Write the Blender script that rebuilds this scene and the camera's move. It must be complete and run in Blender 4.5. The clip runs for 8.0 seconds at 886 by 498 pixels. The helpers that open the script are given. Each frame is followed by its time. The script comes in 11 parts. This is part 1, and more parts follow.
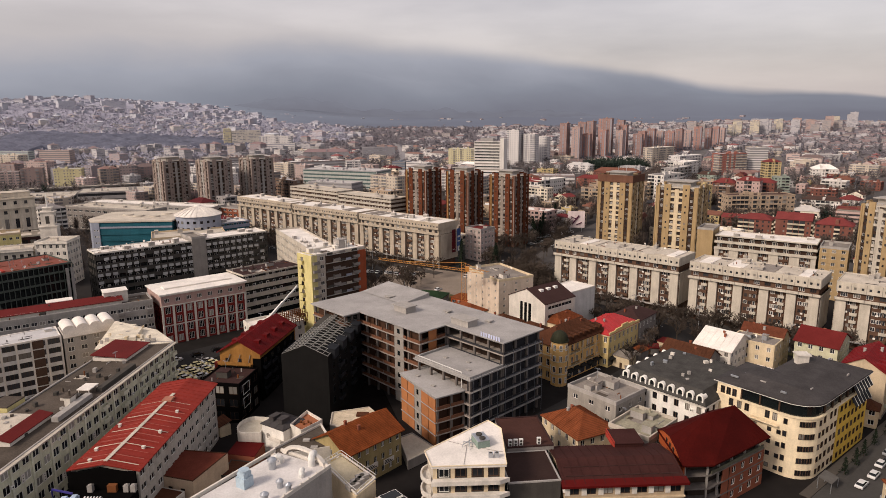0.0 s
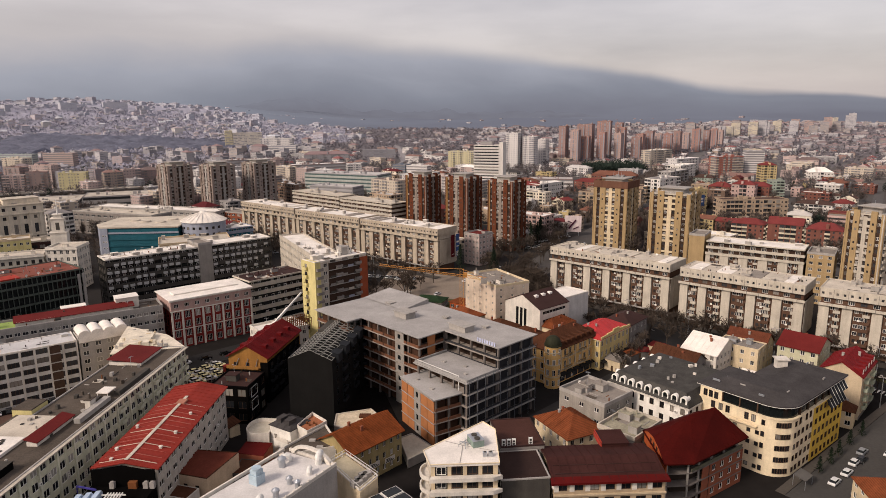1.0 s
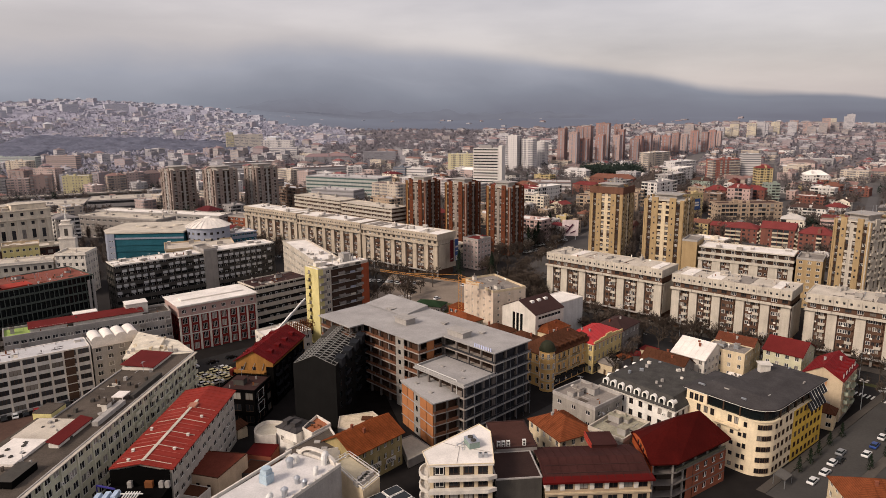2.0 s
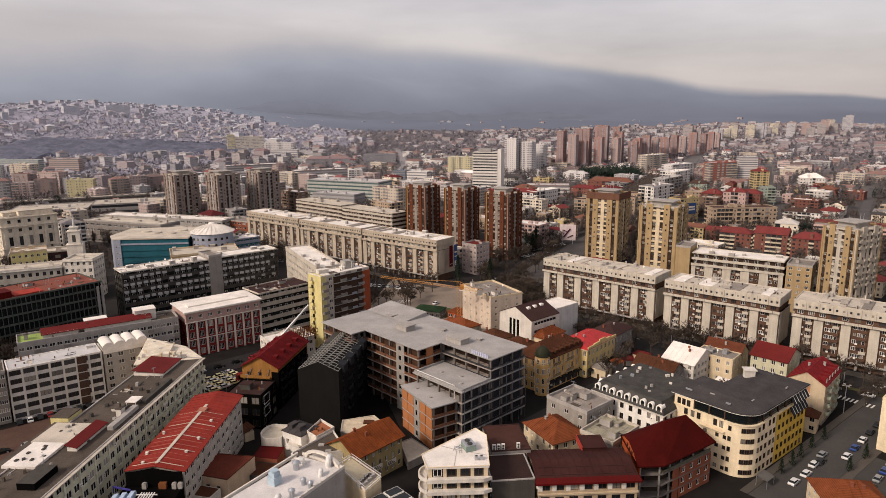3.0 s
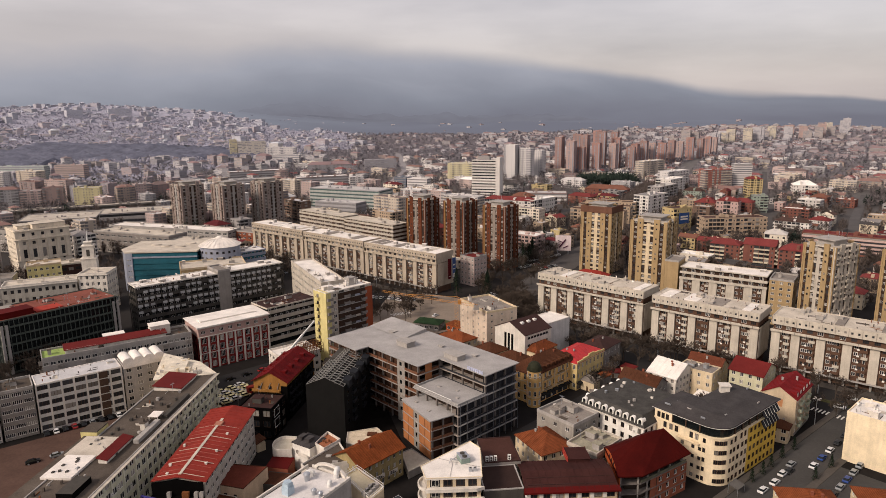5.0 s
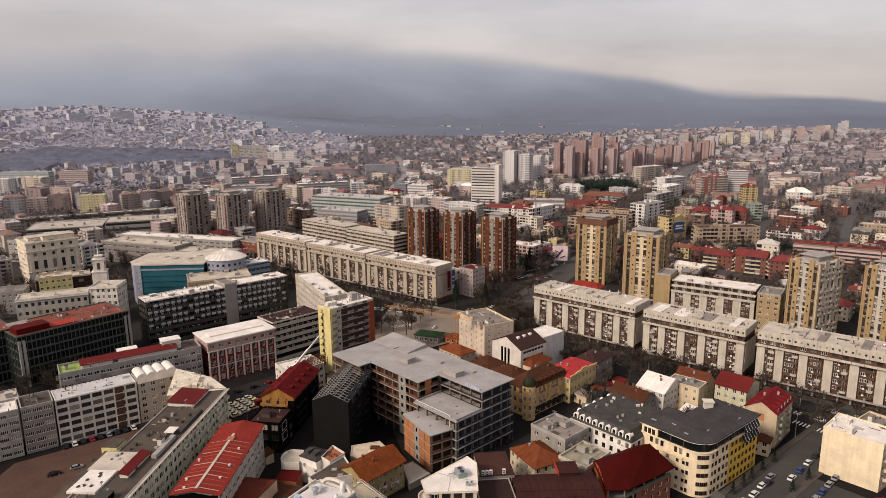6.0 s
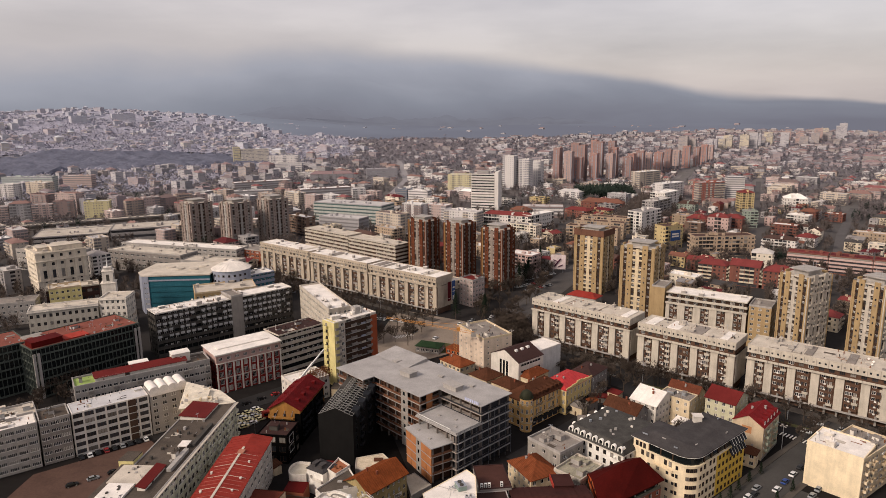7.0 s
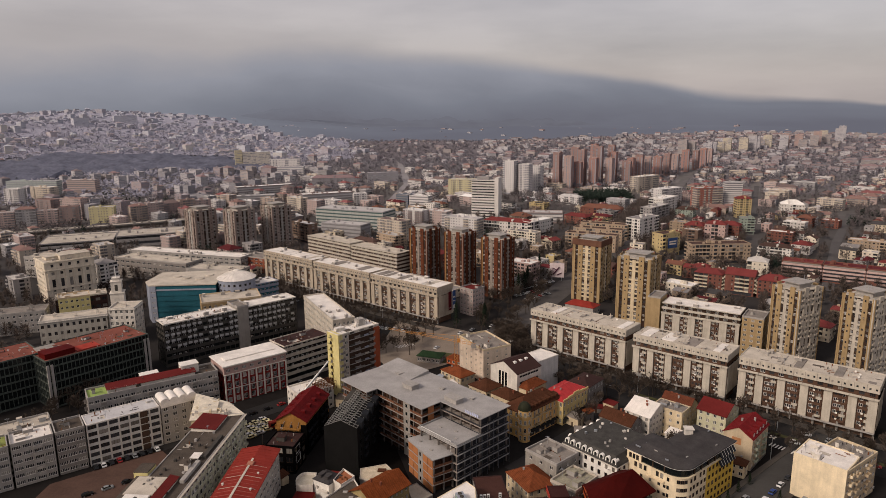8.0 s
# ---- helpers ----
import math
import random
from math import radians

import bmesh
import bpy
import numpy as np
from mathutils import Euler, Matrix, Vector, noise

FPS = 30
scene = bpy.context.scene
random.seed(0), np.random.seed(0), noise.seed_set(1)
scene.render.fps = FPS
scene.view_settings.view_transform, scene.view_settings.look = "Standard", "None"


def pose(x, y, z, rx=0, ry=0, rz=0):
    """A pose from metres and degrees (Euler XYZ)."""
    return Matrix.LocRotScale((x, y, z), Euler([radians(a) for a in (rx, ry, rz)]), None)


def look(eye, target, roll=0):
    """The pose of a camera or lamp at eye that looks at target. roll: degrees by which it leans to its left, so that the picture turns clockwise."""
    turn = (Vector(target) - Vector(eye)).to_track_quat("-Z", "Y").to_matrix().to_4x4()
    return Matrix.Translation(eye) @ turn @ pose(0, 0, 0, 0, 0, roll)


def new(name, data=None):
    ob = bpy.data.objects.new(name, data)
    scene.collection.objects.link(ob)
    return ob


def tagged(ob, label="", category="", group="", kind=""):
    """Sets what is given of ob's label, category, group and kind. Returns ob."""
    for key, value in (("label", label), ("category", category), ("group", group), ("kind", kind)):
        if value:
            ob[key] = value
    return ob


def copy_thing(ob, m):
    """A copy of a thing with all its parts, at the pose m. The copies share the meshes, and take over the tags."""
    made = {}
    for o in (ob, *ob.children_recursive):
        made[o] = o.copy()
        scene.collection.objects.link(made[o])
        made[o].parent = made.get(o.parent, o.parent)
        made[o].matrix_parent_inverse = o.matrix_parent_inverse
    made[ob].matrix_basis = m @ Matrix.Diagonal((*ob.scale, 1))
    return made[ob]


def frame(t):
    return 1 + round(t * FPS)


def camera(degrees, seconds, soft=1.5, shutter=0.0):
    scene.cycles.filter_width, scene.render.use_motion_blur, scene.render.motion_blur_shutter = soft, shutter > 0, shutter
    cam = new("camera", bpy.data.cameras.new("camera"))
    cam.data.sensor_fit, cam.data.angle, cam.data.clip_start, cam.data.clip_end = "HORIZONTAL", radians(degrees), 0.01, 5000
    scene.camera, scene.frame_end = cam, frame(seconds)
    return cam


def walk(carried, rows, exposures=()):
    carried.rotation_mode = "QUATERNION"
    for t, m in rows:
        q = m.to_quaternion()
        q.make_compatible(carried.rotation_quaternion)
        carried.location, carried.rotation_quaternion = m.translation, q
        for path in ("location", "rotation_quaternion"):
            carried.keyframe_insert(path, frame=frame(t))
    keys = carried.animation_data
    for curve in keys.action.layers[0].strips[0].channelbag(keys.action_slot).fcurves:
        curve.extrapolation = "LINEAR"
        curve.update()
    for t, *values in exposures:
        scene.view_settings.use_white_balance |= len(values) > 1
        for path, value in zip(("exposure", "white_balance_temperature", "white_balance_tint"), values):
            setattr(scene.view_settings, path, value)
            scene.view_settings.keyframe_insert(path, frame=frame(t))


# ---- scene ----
cam = camera(68.0, 8.0, soft=0.75)
METRES, EYE, TILT, LEAN, TURN = 100.0, 86.0, -11.8, 0.4, 0.0
ROWS = [
    (0.0, 0.0000, 0.0000, 0.0000, -0.00, 0.00, 0.00),
    (0.5, 0.0033, -0.0475, 0.0134, 0.00, -0.00, 0.02),
    (1.0, 0.0063, -0.0973, 0.0285, 0.03, 0.00, 0.03),
    (1.5, 0.0090, -0.1410, 0.0429, 0.04, -0.01, 0.05),
    (3.0, 0.0174, -0.2684, 0.0918, 0.07, -0.03, 0.10),
    (3.5, 0.0202, -0.3049, 0.1079, 0.08, -0.03, 0.11),
    (4.0, 0.0225, -0.3427, 0.1256, 0.09, -0.03, 0.13),
    (4.5, 0.0244, -0.3763, 0.1425, 0.10, -0.03, 0.14),
    (6.0, 0.0321, -0.5517, 0.2567, 0.13, -0.06, 0.17),
    (6.5, 0.0323, -0.6021, 0.2942, 0.13, -0.06, 0.17),
    (7.0, 0.0311, -0.6550, 0.3344, 0.15, -0.10, 0.16),
    (7.5, 0.0296, -0.7035, 0.3723, 0.18, -0.12, 0.13),
    (8.0, 0.0292, -0.7510, 0.4077, 0.19, -0.13, 0.13),
]
walk(cam, [(t, pose(0, 0, EYE, TILT, LEAN, TURN) @ pose(METRES * x, METRES * y, METRES * z, 90 + pitch, roll, yaw)) for t, x, y, z, yaw, pitch, roll in ROWS],
     exposures=[(0.0, -0.16, 6650, 15), (7.8, -0.16, 6650, 15), (7.9, -0.26, 6650, 15), (8.0, -0.51, 6650, 15)])

# ---- world and light ----
SUN_EL, SUN_AZ = 36.0, 234.0   # degrees; azimuth clockwise from +y: low, veiled sun behind the camera to its left
world = bpy.data.worlds.new("overcast")
scene.world = world
world.use_nodes = True
wn, wl = world.node_tree.nodes, world.node_tree.links
wn.clear()
w_out = wn.new("ShaderNodeOutputWorld")
w_sky = wn.new("ShaderNodeTexSky")
w_sky.sky_type = "NISHITA"
w_sky.sun_disc = False
w_sky.sun_elevation = radians(SUN_EL)
w_sky.sun_rotation = radians(SUN_AZ)
w_sky.air_density, w_sky.dust_density = 1.0, 4.0
w_b1 = wn.new("ShaderNodeBackground")
w_b1.inputs["Strength"].default_value = 0.06
wl.new(w_sky.outputs[0], w_b1.inputs["Color"])
w_co = wn.new("ShaderNodeTexCoord")
w_map = wn.new("ShaderNodeMapping")
w_map.inputs["Scale"].default_value = (1.5, 1.5, 7.0)
wl.new(w_co.outputs["Generated"], w_map.inputs["Vector"])
w_no = wn.new("ShaderNodeTexNoise")
w_no.inputs["Scale"].default_value = 2.2
w_no.inputs["Detail"].default_value = 6.0
wl.new(w_map.outputs[0], w_no.inputs["Vector"])
w_ramp = wn.new("ShaderNodeValToRGB")
w_ramp.color_ramp.elements[0].position, w_ramp.color_ramp.elements[0].color = 0.30, (0.53, 0.48, 0.468, 1)
w_ramp.color_ramp.elements[1].position, w_ramp.color_ramp.elements[1].color = 0.68, (0.765, 0.70, 0.668, 1)
wl.new(w_no.outputs["Fac"], w_ramp.inputs["Fac"])
w_b2 = wn.new("ShaderNodeBackground")
w_b2.inputs["Strength"].default_value = 0.78
wl.new(w_ramp.outputs[0], w_b2.inputs["Color"])
w_add = wn.new("ShaderNodeAddShader")
wl.new(w_b1.outputs[0], w_add.inputs[0])
wl.new(w_b2.outputs[0], w_add.inputs[1])
wl.new(w_add.outputs[0], w_out.inputs["Surface"])

sun = new("sun", bpy.data.lights.new("sun", "SUN"))
sun.data.energy, sun.data.angle, sun.data.color = 3.35, radians(12), (1.0, 0.885, 0.745)
_az, _el = radians(SUN_AZ), radians(SUN_EL)
sun.matrix_world = look((300 * math.sin(_az) * math.cos(_el), 300 * math.cos(_az) * math.cos(_el), 300 * math.sin(_el)), (0, 0, 0))


# ---- materials ----
MATS = {}


def mat(name, base, rough=0.85, spread=0.3, scale=0.25, fine=3.0, streak=0.42, bump=0.35, metal=0.0, vary=0.0, spec=None, rows=0.0, island=0.0):
    """Weathered surface: broad stains, fine grain, vertical streaks; vary: change from piece to piece."""
    if name in MATS:
        return MATS[name]
    m = bpy.data.materials.new(name)
    m.use_nodes = True
    n, l = m.node_tree.nodes, m.node_tree.links
    p = n["Principled BSDF"]
    p.inputs["Roughness"].default_value, p.inputs["Metallic"].default_value = rough, metal
    p.inputs["Specular IOR Level"].default_value = spec if spec is not None else 0.05 if rough > 0.55 else 0.35
    lum = 0.3 * base[0] + 0.6 * base[1] + 0.1 * base[2]
    base = tuple(c * min(1.0, 0.58 + 2.1 * lum) for c in base)      # contrast: dark base colours are made deeper still
    g = n.new("ShaderNodeNewGeometry")

    def tex(s, stretch, detail=5.0):
        mp = n.new("ShaderNodeMapping")
        mp.inputs["Scale"].default_value = (s, s, s * stretch)
        l.new(g.outputs["Position"], mp.inputs["Vector"])
        t = n.new("ShaderNodeTexNoise")
        t.inputs["Scale"].default_value, t.inputs["Detail"].default_value, t.inputs["Roughness"].default_value = 1.0, detail, 0.65
        l.new(mp.outputs[0], t.inputs["Vector"])
        return t.outputs["Fac"]

    def math_node(op, a, b):
        k = n.new("ShaderNodeMath")
        k.operation = op
        for i, v in enumerate((a, b)):
            if isinstance(v, (int, float)):
                k.inputs[i].default_value = v
            else:
                l.new(v, k.inputs[i])
        return k.outputs[0]

    def centred(v, amount):
        return math_node("MULTIPLY", math_node("SUBTRACT", v, 0.5), amount)

    value = math_node("ADD", centred(tex(scale, 1.0), 2.2 * spread), centred(tex(fine, 1.0, 3.0), 1.3 * spread))
    if streak:
        value = math_node("ADD", value, centred(tex(0.55, 0.09, 5.0), 1.5 * streak))
    if vary:
        oi = n.new("ShaderNodeObjectInfo")
        value = math_node("ADD", value, centred(oi.outputs["Random"], 2.0 * vary))
    if island:
        value = math_node("ADD", value, centred(g.outputs["Random Per Island"], 2.0 * island))
    if rows:            # courses of tiles, by height
        wv_ = n.new("ShaderNodeTexWave")
        wv_.wave_type, wv_.bands_direction, wv_.wave_profile = "BANDS", "Z", "SAW"
        wv_.inputs["Scale"].default_value, wv_.inputs["Distortion"].default_value = 0.314 / rows, 0.6
        l.new(g.outputs["Position"], wv_.inputs["Vector"])
        value = math_node("ADD", value, centred(wv_.outputs["Fac"], 0.55))
    value = math_node("ADD", value, 1.0)
    mix = n.new("ShaderNodeVectorMath")
    mix.operation = "SCALE"
    mix.inputs[0].default_value = base
    l.new(value, mix.inputs["Scale"])
    l.new(mix.outputs[0], p.inputs["Base Color"])
    if bump:
        b = n.new("ShaderNodeBump")
        b.inputs["Strength"].default_value, b.inputs["Distance"].default_value = bump, 0.05
        l.new(tex(fine * 2, 1.0, 3.0), b.inputs["Height"])
        l.new(b.outputs[0], p.inputs["Normal"])
    MATS[name] = m
    return m


def glass_mat(name, dark, light, share, island=False):
    """Window glass: most panes dark and glossy, some with pale curtains or blinds behind them."""
    m = bpy.data.materials.new(name)
    m.use_nodes = True
    n, l = m.node_tree.nodes, m.node_tree.links
    p = n["Principled BSDF"]
    p.inputs["Roughness"].default_value = 0.15
    p.inputs["Specular IOR Level"].default_value = 0.3
    if island:
        r = n.new("ShaderNodeNewGeometry").outputs["Random Per Island"]
    else:
        r = n.new("ShaderNodeObjectInfo").outputs["Random"]
    ramp = n.new("ShaderNodeValToRGB")
    ramp.color_ramp.interpolation = "CONSTANT"
    e = ramp.color_ramp.elements
    e[0].position, e[0].color = 0.0, (*dark, 1)
    e[1].position, e[1].color = 1.0 - share, (*light, 1)
    k = e.new(0.45)
    k.color = (*[c * 1.9 for c in dark], 1)
    k = e.new(1.0 - share * 0.4)
    k.color = (*[c * 0.55 for c in light], 1)
    l.new(r, ramp.inputs["Fac"])
    l.new(ramp.outputs[0], p.inputs["Base Color"])
    MATS[name] = m
    return m


glass = glass_mat("window_glass", (0.010, 0.011, 0.013), (0.30, 0.28, 0.25), 0.16)
glass_far = glass_mat("window_glass_distant", (0.022, 0.023, 0.026), (0.24, 0.22, 0.2), 0.18, True)
teal_glass = mat("teal_curtain_glass", (0.028, 0.125, 0.165), 0.12, 0.25, 0.2, 2, 0.1, 0.0)
black_glass = mat("black_curtain_glass", (0.012, 0.016, 0.017), 0.12, 0.3, 0.2, 2, 0.1, 0.0)
frame_white = mat("white_window_frame", (0.72, 0.695, 0.65), 0.5, 0.1, 0.5, 3, 0.05, 0.0)
frame_brown = mat("brown_window_frame", (0.10, 0.06, 0.04), 0.6, 0.15, 0.5, 3, 0.05, 0.0)
white = mat("white_render", (0.57, 0.53, 0.475))
offwhite = mat("dirty_offwhite_panel", (0.43, 0.385, 0.325), streak=0.5)
brightpanel = mat("pale_concrete_panel", (0.45, 0.405, 0.34), streak=0.5)
tanpanel = mat("tan_concrete_panel", (0.385, 0.325, 0.255), streak=0.5)
brightcream = mat("bright_cream_render", (0.70, 0.585, 0.41))
blockloggia = mat("red_brown_loggia_wall", (0.128, 0.073, 0.05), 0.9, 0.35, 0.3, 4, 0.3)
cream = mat("cream_render", (0.54, 0.44, 0.3))
beige = mat("beige_render", (0.47, 0.37, 0.25))
yellow = mat("yellow_render", (0.58, 0.38, 0.07))
paleyellow = mat("pale_yellow_render", (0.54, 0.47, 0.22))
ochre = mat("ochre_render", (0.40, 0.24, 0.08), streak=0.45)
greyw = mat("grey_render", (0.21, 0.19, 0.175), streak=0.4)
lightgrey = mat("light_grey_render", (0.31, 0.29, 0.27), streak=0.35)
bluegrey = mat("blue_grey_panel", (0.24, 0.26, 0.32), 0.5)
concrete = mat("raw_concrete", (0.25, 0.23, 0.21), 0.9, 0.25, 0.3, 4, 0.45)
darkconc = mat("dark_concrete", (0.085, 0.078, 0.07), 0.9, 0.3, 0.3, 4, 0.4)
slabgrey = mat("pale_slab_edge", (0.29, 0.28, 0.27), 0.85, 0.2, 0.3, 4, 0.4)
roofgrey = mat("grey_roof_screed", (0.215, 0.19, 0.168), 0.8, 0.6, 0.12, 2.0, 0.0)
roofwhite = mat("white_roof_membrane", (0.68, 0.635, 0.585), 0.7, 0.36, 0.18, 2.5, 0.0)
rooftar = mat("tar_roof", (0.105, 0.086, 0.071), 0.9, 0.75, 0.12, 2.5, 0.0)
roofbeige = mat("gravel_roof", (0.46, 0.41, 0.345), 0.9, 0.5, 0.12, 2.5, 0.0)
roofbrown = mat("brown_metal_roof", (0.064, 0.034, 0.031), 0.7, 0.4, 0.15, 3, 0.0)
redmetal = mat("red_metal_roof", (0.27, 0.036, 0.026), 0.65, 0.38, 0.15, 2.5, 0.1)
maroon = mat("maroon_metal_roof", (0.12, 0.009, 0.008), 0.65, 0.35, 0.12, 2.5, 0.0)
maroon2 = mat("dull_maroon_roof", (0.16, 0.022, 0.02), 0.65, 0.4, 0.12, 2.5, 0.0)
darkroof = mat("dark_grey_sheet_roof", (0.07, 0.064, 0.064), 0.7, 0.6, 0.2, 2.5, 0.0)
tile = mat("orange_clay_tile", (0.19, 0.055, 0.022), 0.85, 0.55, 0.35, 3.5, 0.0, 0.6, vary=0.12, rows=0.22)
oldtile = mat("old_brown_tile", (0.1, 0.04, 0.022), 0.85, 0.55, 0.35, 3.5, 0.0, 0.6, rows=0.22)
brick = mat("orange_hollow_brick", (0.34, 0.14, 0.06), 0.9, 0.2, 0.4, 5, 0.15, vary=0.12)
redbrick = mat("red_brick", (0.25, 0.085, 0.05), 0.9, 0.25, 0.3, 5, 0.2)
brownrib = mat("brown_brick_rib", (0.15, 0.05, 0.026), 0.9, 0.25, 0.2, 4, 0.3)
goldrib = mat("golden_brown_rib", (0.25, 0.14, 0.06), 0.9, 0.3, 0.2, 4, 0.45)
umberband = mat("umber_band", (0.16, 0.08, 0.055), 0.9, 0.35, 0.2, 4, 0.4)
loggiagrey = mat("dull_balcony_grey", (0.24, 0.20, 0.17), 0.9, 0.35, 0.2, 3, 0.4)
tanrib = mat("tan_rib", (0.325, 0.232, 0.125), 0.9, 0.25, 0.2, 4, 0.45)
greyrib = mat("grey_brown_rib", (0.26, 0.21, 0.185), 0.9, 0.25, 0.2, 4, 0.4)
# brown with the shade of the loggia recesses put into it
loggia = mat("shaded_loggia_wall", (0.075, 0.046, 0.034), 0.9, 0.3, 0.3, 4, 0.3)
redpaint = mat("dark_red_render", (0.23, 0.034, 0.03), 0.8, 0.2, 0.3, 4, 0.2)
orangewall = mat("orange_red_render", (0.36, 0.085, 0.03), 0.8, 0.2, 0.3, 4, 0.25)
black = mat("black_cladding", (0.005, 0.0045, 0.0045), 0.9, 0.4, 0.3, 3, 0.3, spec=0.03)
steel = mat("galvanised_steel", (0.42, 0.44, 0.47), 0.4, 0.2, 0.5, 4, 0.1, 0.1, 0.7)
whitesteel = mat("white_painted_steel", (0.62, 0.61, 0.58), 0.5, 0.15, 0.5, 4, 0.1, 0.0)
yellowsteel = mat("yellow_painted_steel", (0.46, 0.21, 0.05), 0.5, 0.2, 0.5, 4, 0.1, 0.0)
rust = mat("rusty_steel", (0.20, 0.075, 0.03), 0.9, 0.3, 0.5, 4, 0.1)
rubber = mat("black_rubber", (0.012, 0.012, 0.012), 0.9, 0.1, 0.5, 4, 0.0, 0.0)
bark = mat("bare_bark", (0.088, 0.068, 0.055), 0.95, 0.3, 1.0, 6, 0.0)
needle = mat("dark_evergreen", (0.018, 0.028, 0.017), 0.9, 0.4, 0.5, 4, 0.0)
moss = mat("mossy_green_roof", (0.22, 0.25, 0.08), 0.95, 0.4, 0.3, 3, 0.0)
blue = mat("blue_board", (0.02, 0.07, 0.22), 0.5, 0.3, 0.5, 3, 0.0, 0.0)
asphalt = mat("asphalt", (0.04, 0.038, 0.038), 0.9, 0.3, 0.06, 1.5, 0.0)
paving = mat("stone_paving", (0.10, 0.088, 0.077), 0.9, 0.3, 0.08, 1.5, 0.0)
sand = mat("sandy_square", (0.215, 0.176, 0.142), 0.95, 0.35, 0.06, 1.0, 0.0)
grassy = mat("winter_grass", (0.085, 0.085, 0.04), 0.95, 0.4, 0.06, 1.0, 0.0)
paint = mat("road_paint", (0.6, 0.58, 0.54), 0.8, 0.2, 0.6, 4, 0.0, 0.0)


# ---- mesh tools ----
class Shape:
    """Gathers quads and polygons with material slots."""

    def __init__(self):
        self.v, self.f, self.m = [], [], []

    def poly(self, pts, slot=0):
        k = len(self.v)
        self.v.extend(pts)
        self.f.append(tuple(range(k, k + len(pts))))
        self.m.append(slot)

    def box(self, x0, y0, z0, x1, y1, z1, slot=0, top=None):
        k = len(self.v)
        self.v.extend([(x0, y0, z0), (x1, y0, z0), (x1, y1, z0), (x0, y1, z0), (x0, y0, z1), (x1, y0, z1), (x1, y1, z1), (x0, y1, z1)])
        for q in ((0, 3, 2, 1), (4, 5, 6, 7), (0, 1, 5, 4), (1, 2, 6, 5), (2, 3, 7, 6), (3, 0, 4, 7)):
            self.f.append(tuple(k + i for i in q))
            self.m.append(slot)
        if top is not None:
            self.m[-5] = top

    def prism(self, pts, z0, z1, slot=0, top=None):
        n = len(pts)
        self.poly([(x, y, z1) for x, y in pts], slot if top is None else top)
        self.poly([(x, y, z0) for x, y in reversed(pts)], slot)
        for i in range(n):
            a, b = pts[i], pts[(i + 1) % n]
            self.poly([(a[0], a[1], z0), (b[0], b[1], z0), (b[0], b[1], z1), (a[0], a[1], z1)], slot)

    def bar(self, p, q, r=0.1, slot=0):
        """A square bar from p to q."""
        p, q = Vector(p), Vector(q)
        d = (q - p).normalized()
        s = d.cross(Vector((0, 0, 1)))
        s = s.normalized() * r if s.length > 1e-4 else Vector((r, 0, 0))
        t = d.cross(s).normalized() * r
        a = [p + s + t, p - s + t, p - s - t, p + s - t]
        b = [x + (q - p) for x in a]
        k = len(self.v)
        self.v.extend([tuple(x) for x in a + b])
        for i in range(4):
            j = (i + 1) % 4
            self.f.append((k + j, k + i, k + 4 + i, k + 4 + j))
            self.m.append(slot)
        self.f.append((k, k + 1, k + 2, k + 3))
        self.f.append((k + 7, k + 6, k + 5, k + 4))
        self.m.extend([slot, slot])

    def tube(self, x, y, z0, z1, r0, r1, n=10, slot=0, cap=True):
        k = len(self.v)
        for z, r in ((z0, r0), (z1, r1)):
            for i in range(n):
                a = 2 * math.pi * i / n
                self.v.append((x + r * math.cos(a), y + r * math.sin(a), z))
        for i in range(n):
            j = (i + 1) % n
            self.f.append((k + i, k + j, k + n + j, k + n + i))
            self.m.append(slot)
        if cap:
            self.f.append(tuple(k + n + i for i in range(n)))
            self.m.append(slot)

    def mesh(self, name, mats):
        me = bpy.data.meshes.new(name)
        if len(self.v) < 4000:      # join corners that meet
            seen, ids, pts = {}, [], []
            for p in self.v:
                k = (round(p[0], 3), round(p[1], 3), round(p[2], 3))
                if k not in seen:
                    seen[k] = len(pts)
                    pts.append(tuple(p))
                ids.append(seen[k])
            fs, ms = [], []
            for q, slot in zip(self.f, self.m):
                r = []
                for i in q:
                    if ids[i] not in r:
                        r.append(ids[i])
                if len(r) > 2:
                    fs.append(r)
                    ms.append(slot)
            self.v, self.f, self.m = pts, fs, ms
        me.from_pydata([tuple(p) for p in self.v], [], self.f)
        for m in mats if isinstance(mats, (list, tuple)) else [mats]:
            me.materials.append(m)
        me.polygons.foreach_set("material_index", self.m)
        me.update()
        return me

    def join(self, other, m):
        k = len(self.v)
        self.v.extend([tuple(m @ Vector(p)) for p in other.v])
        self.f.extend([tuple(k + i for i in q) for q in other.f])
        self.m.extend(other.m)


def part(name, shape, mats, parent, label="", at=None):
    """Links a shape, or a mesh that is there already, as one part under its thing."""
    ob = new(name, shape if isinstance(shape, bpy.types.Mesh) else shape.mesh(name, mats))
    ob.parent = parent
    if at is not None:
        ob.matrix_basis = at
    return tagged(ob, label) if label else ob


def thing(name, label, category, m, group="", kind=""):
    ob = new(name)
    ob.matrix_basis = m
    ob.empty_display_size = 1.0
    return tagged(ob, label, category, group, kind)


def solid(name, shape, mats, label, category, m=None, group="", kind=""):
    ob = new(name, shape.mesh(name, mats))
    if m is not None:
        ob.matrix_basis = m
    return tagged(ob, label, category, group, kind)


TAKEN = []   # footprints: centre and half sizes, for keeping the filler houses off


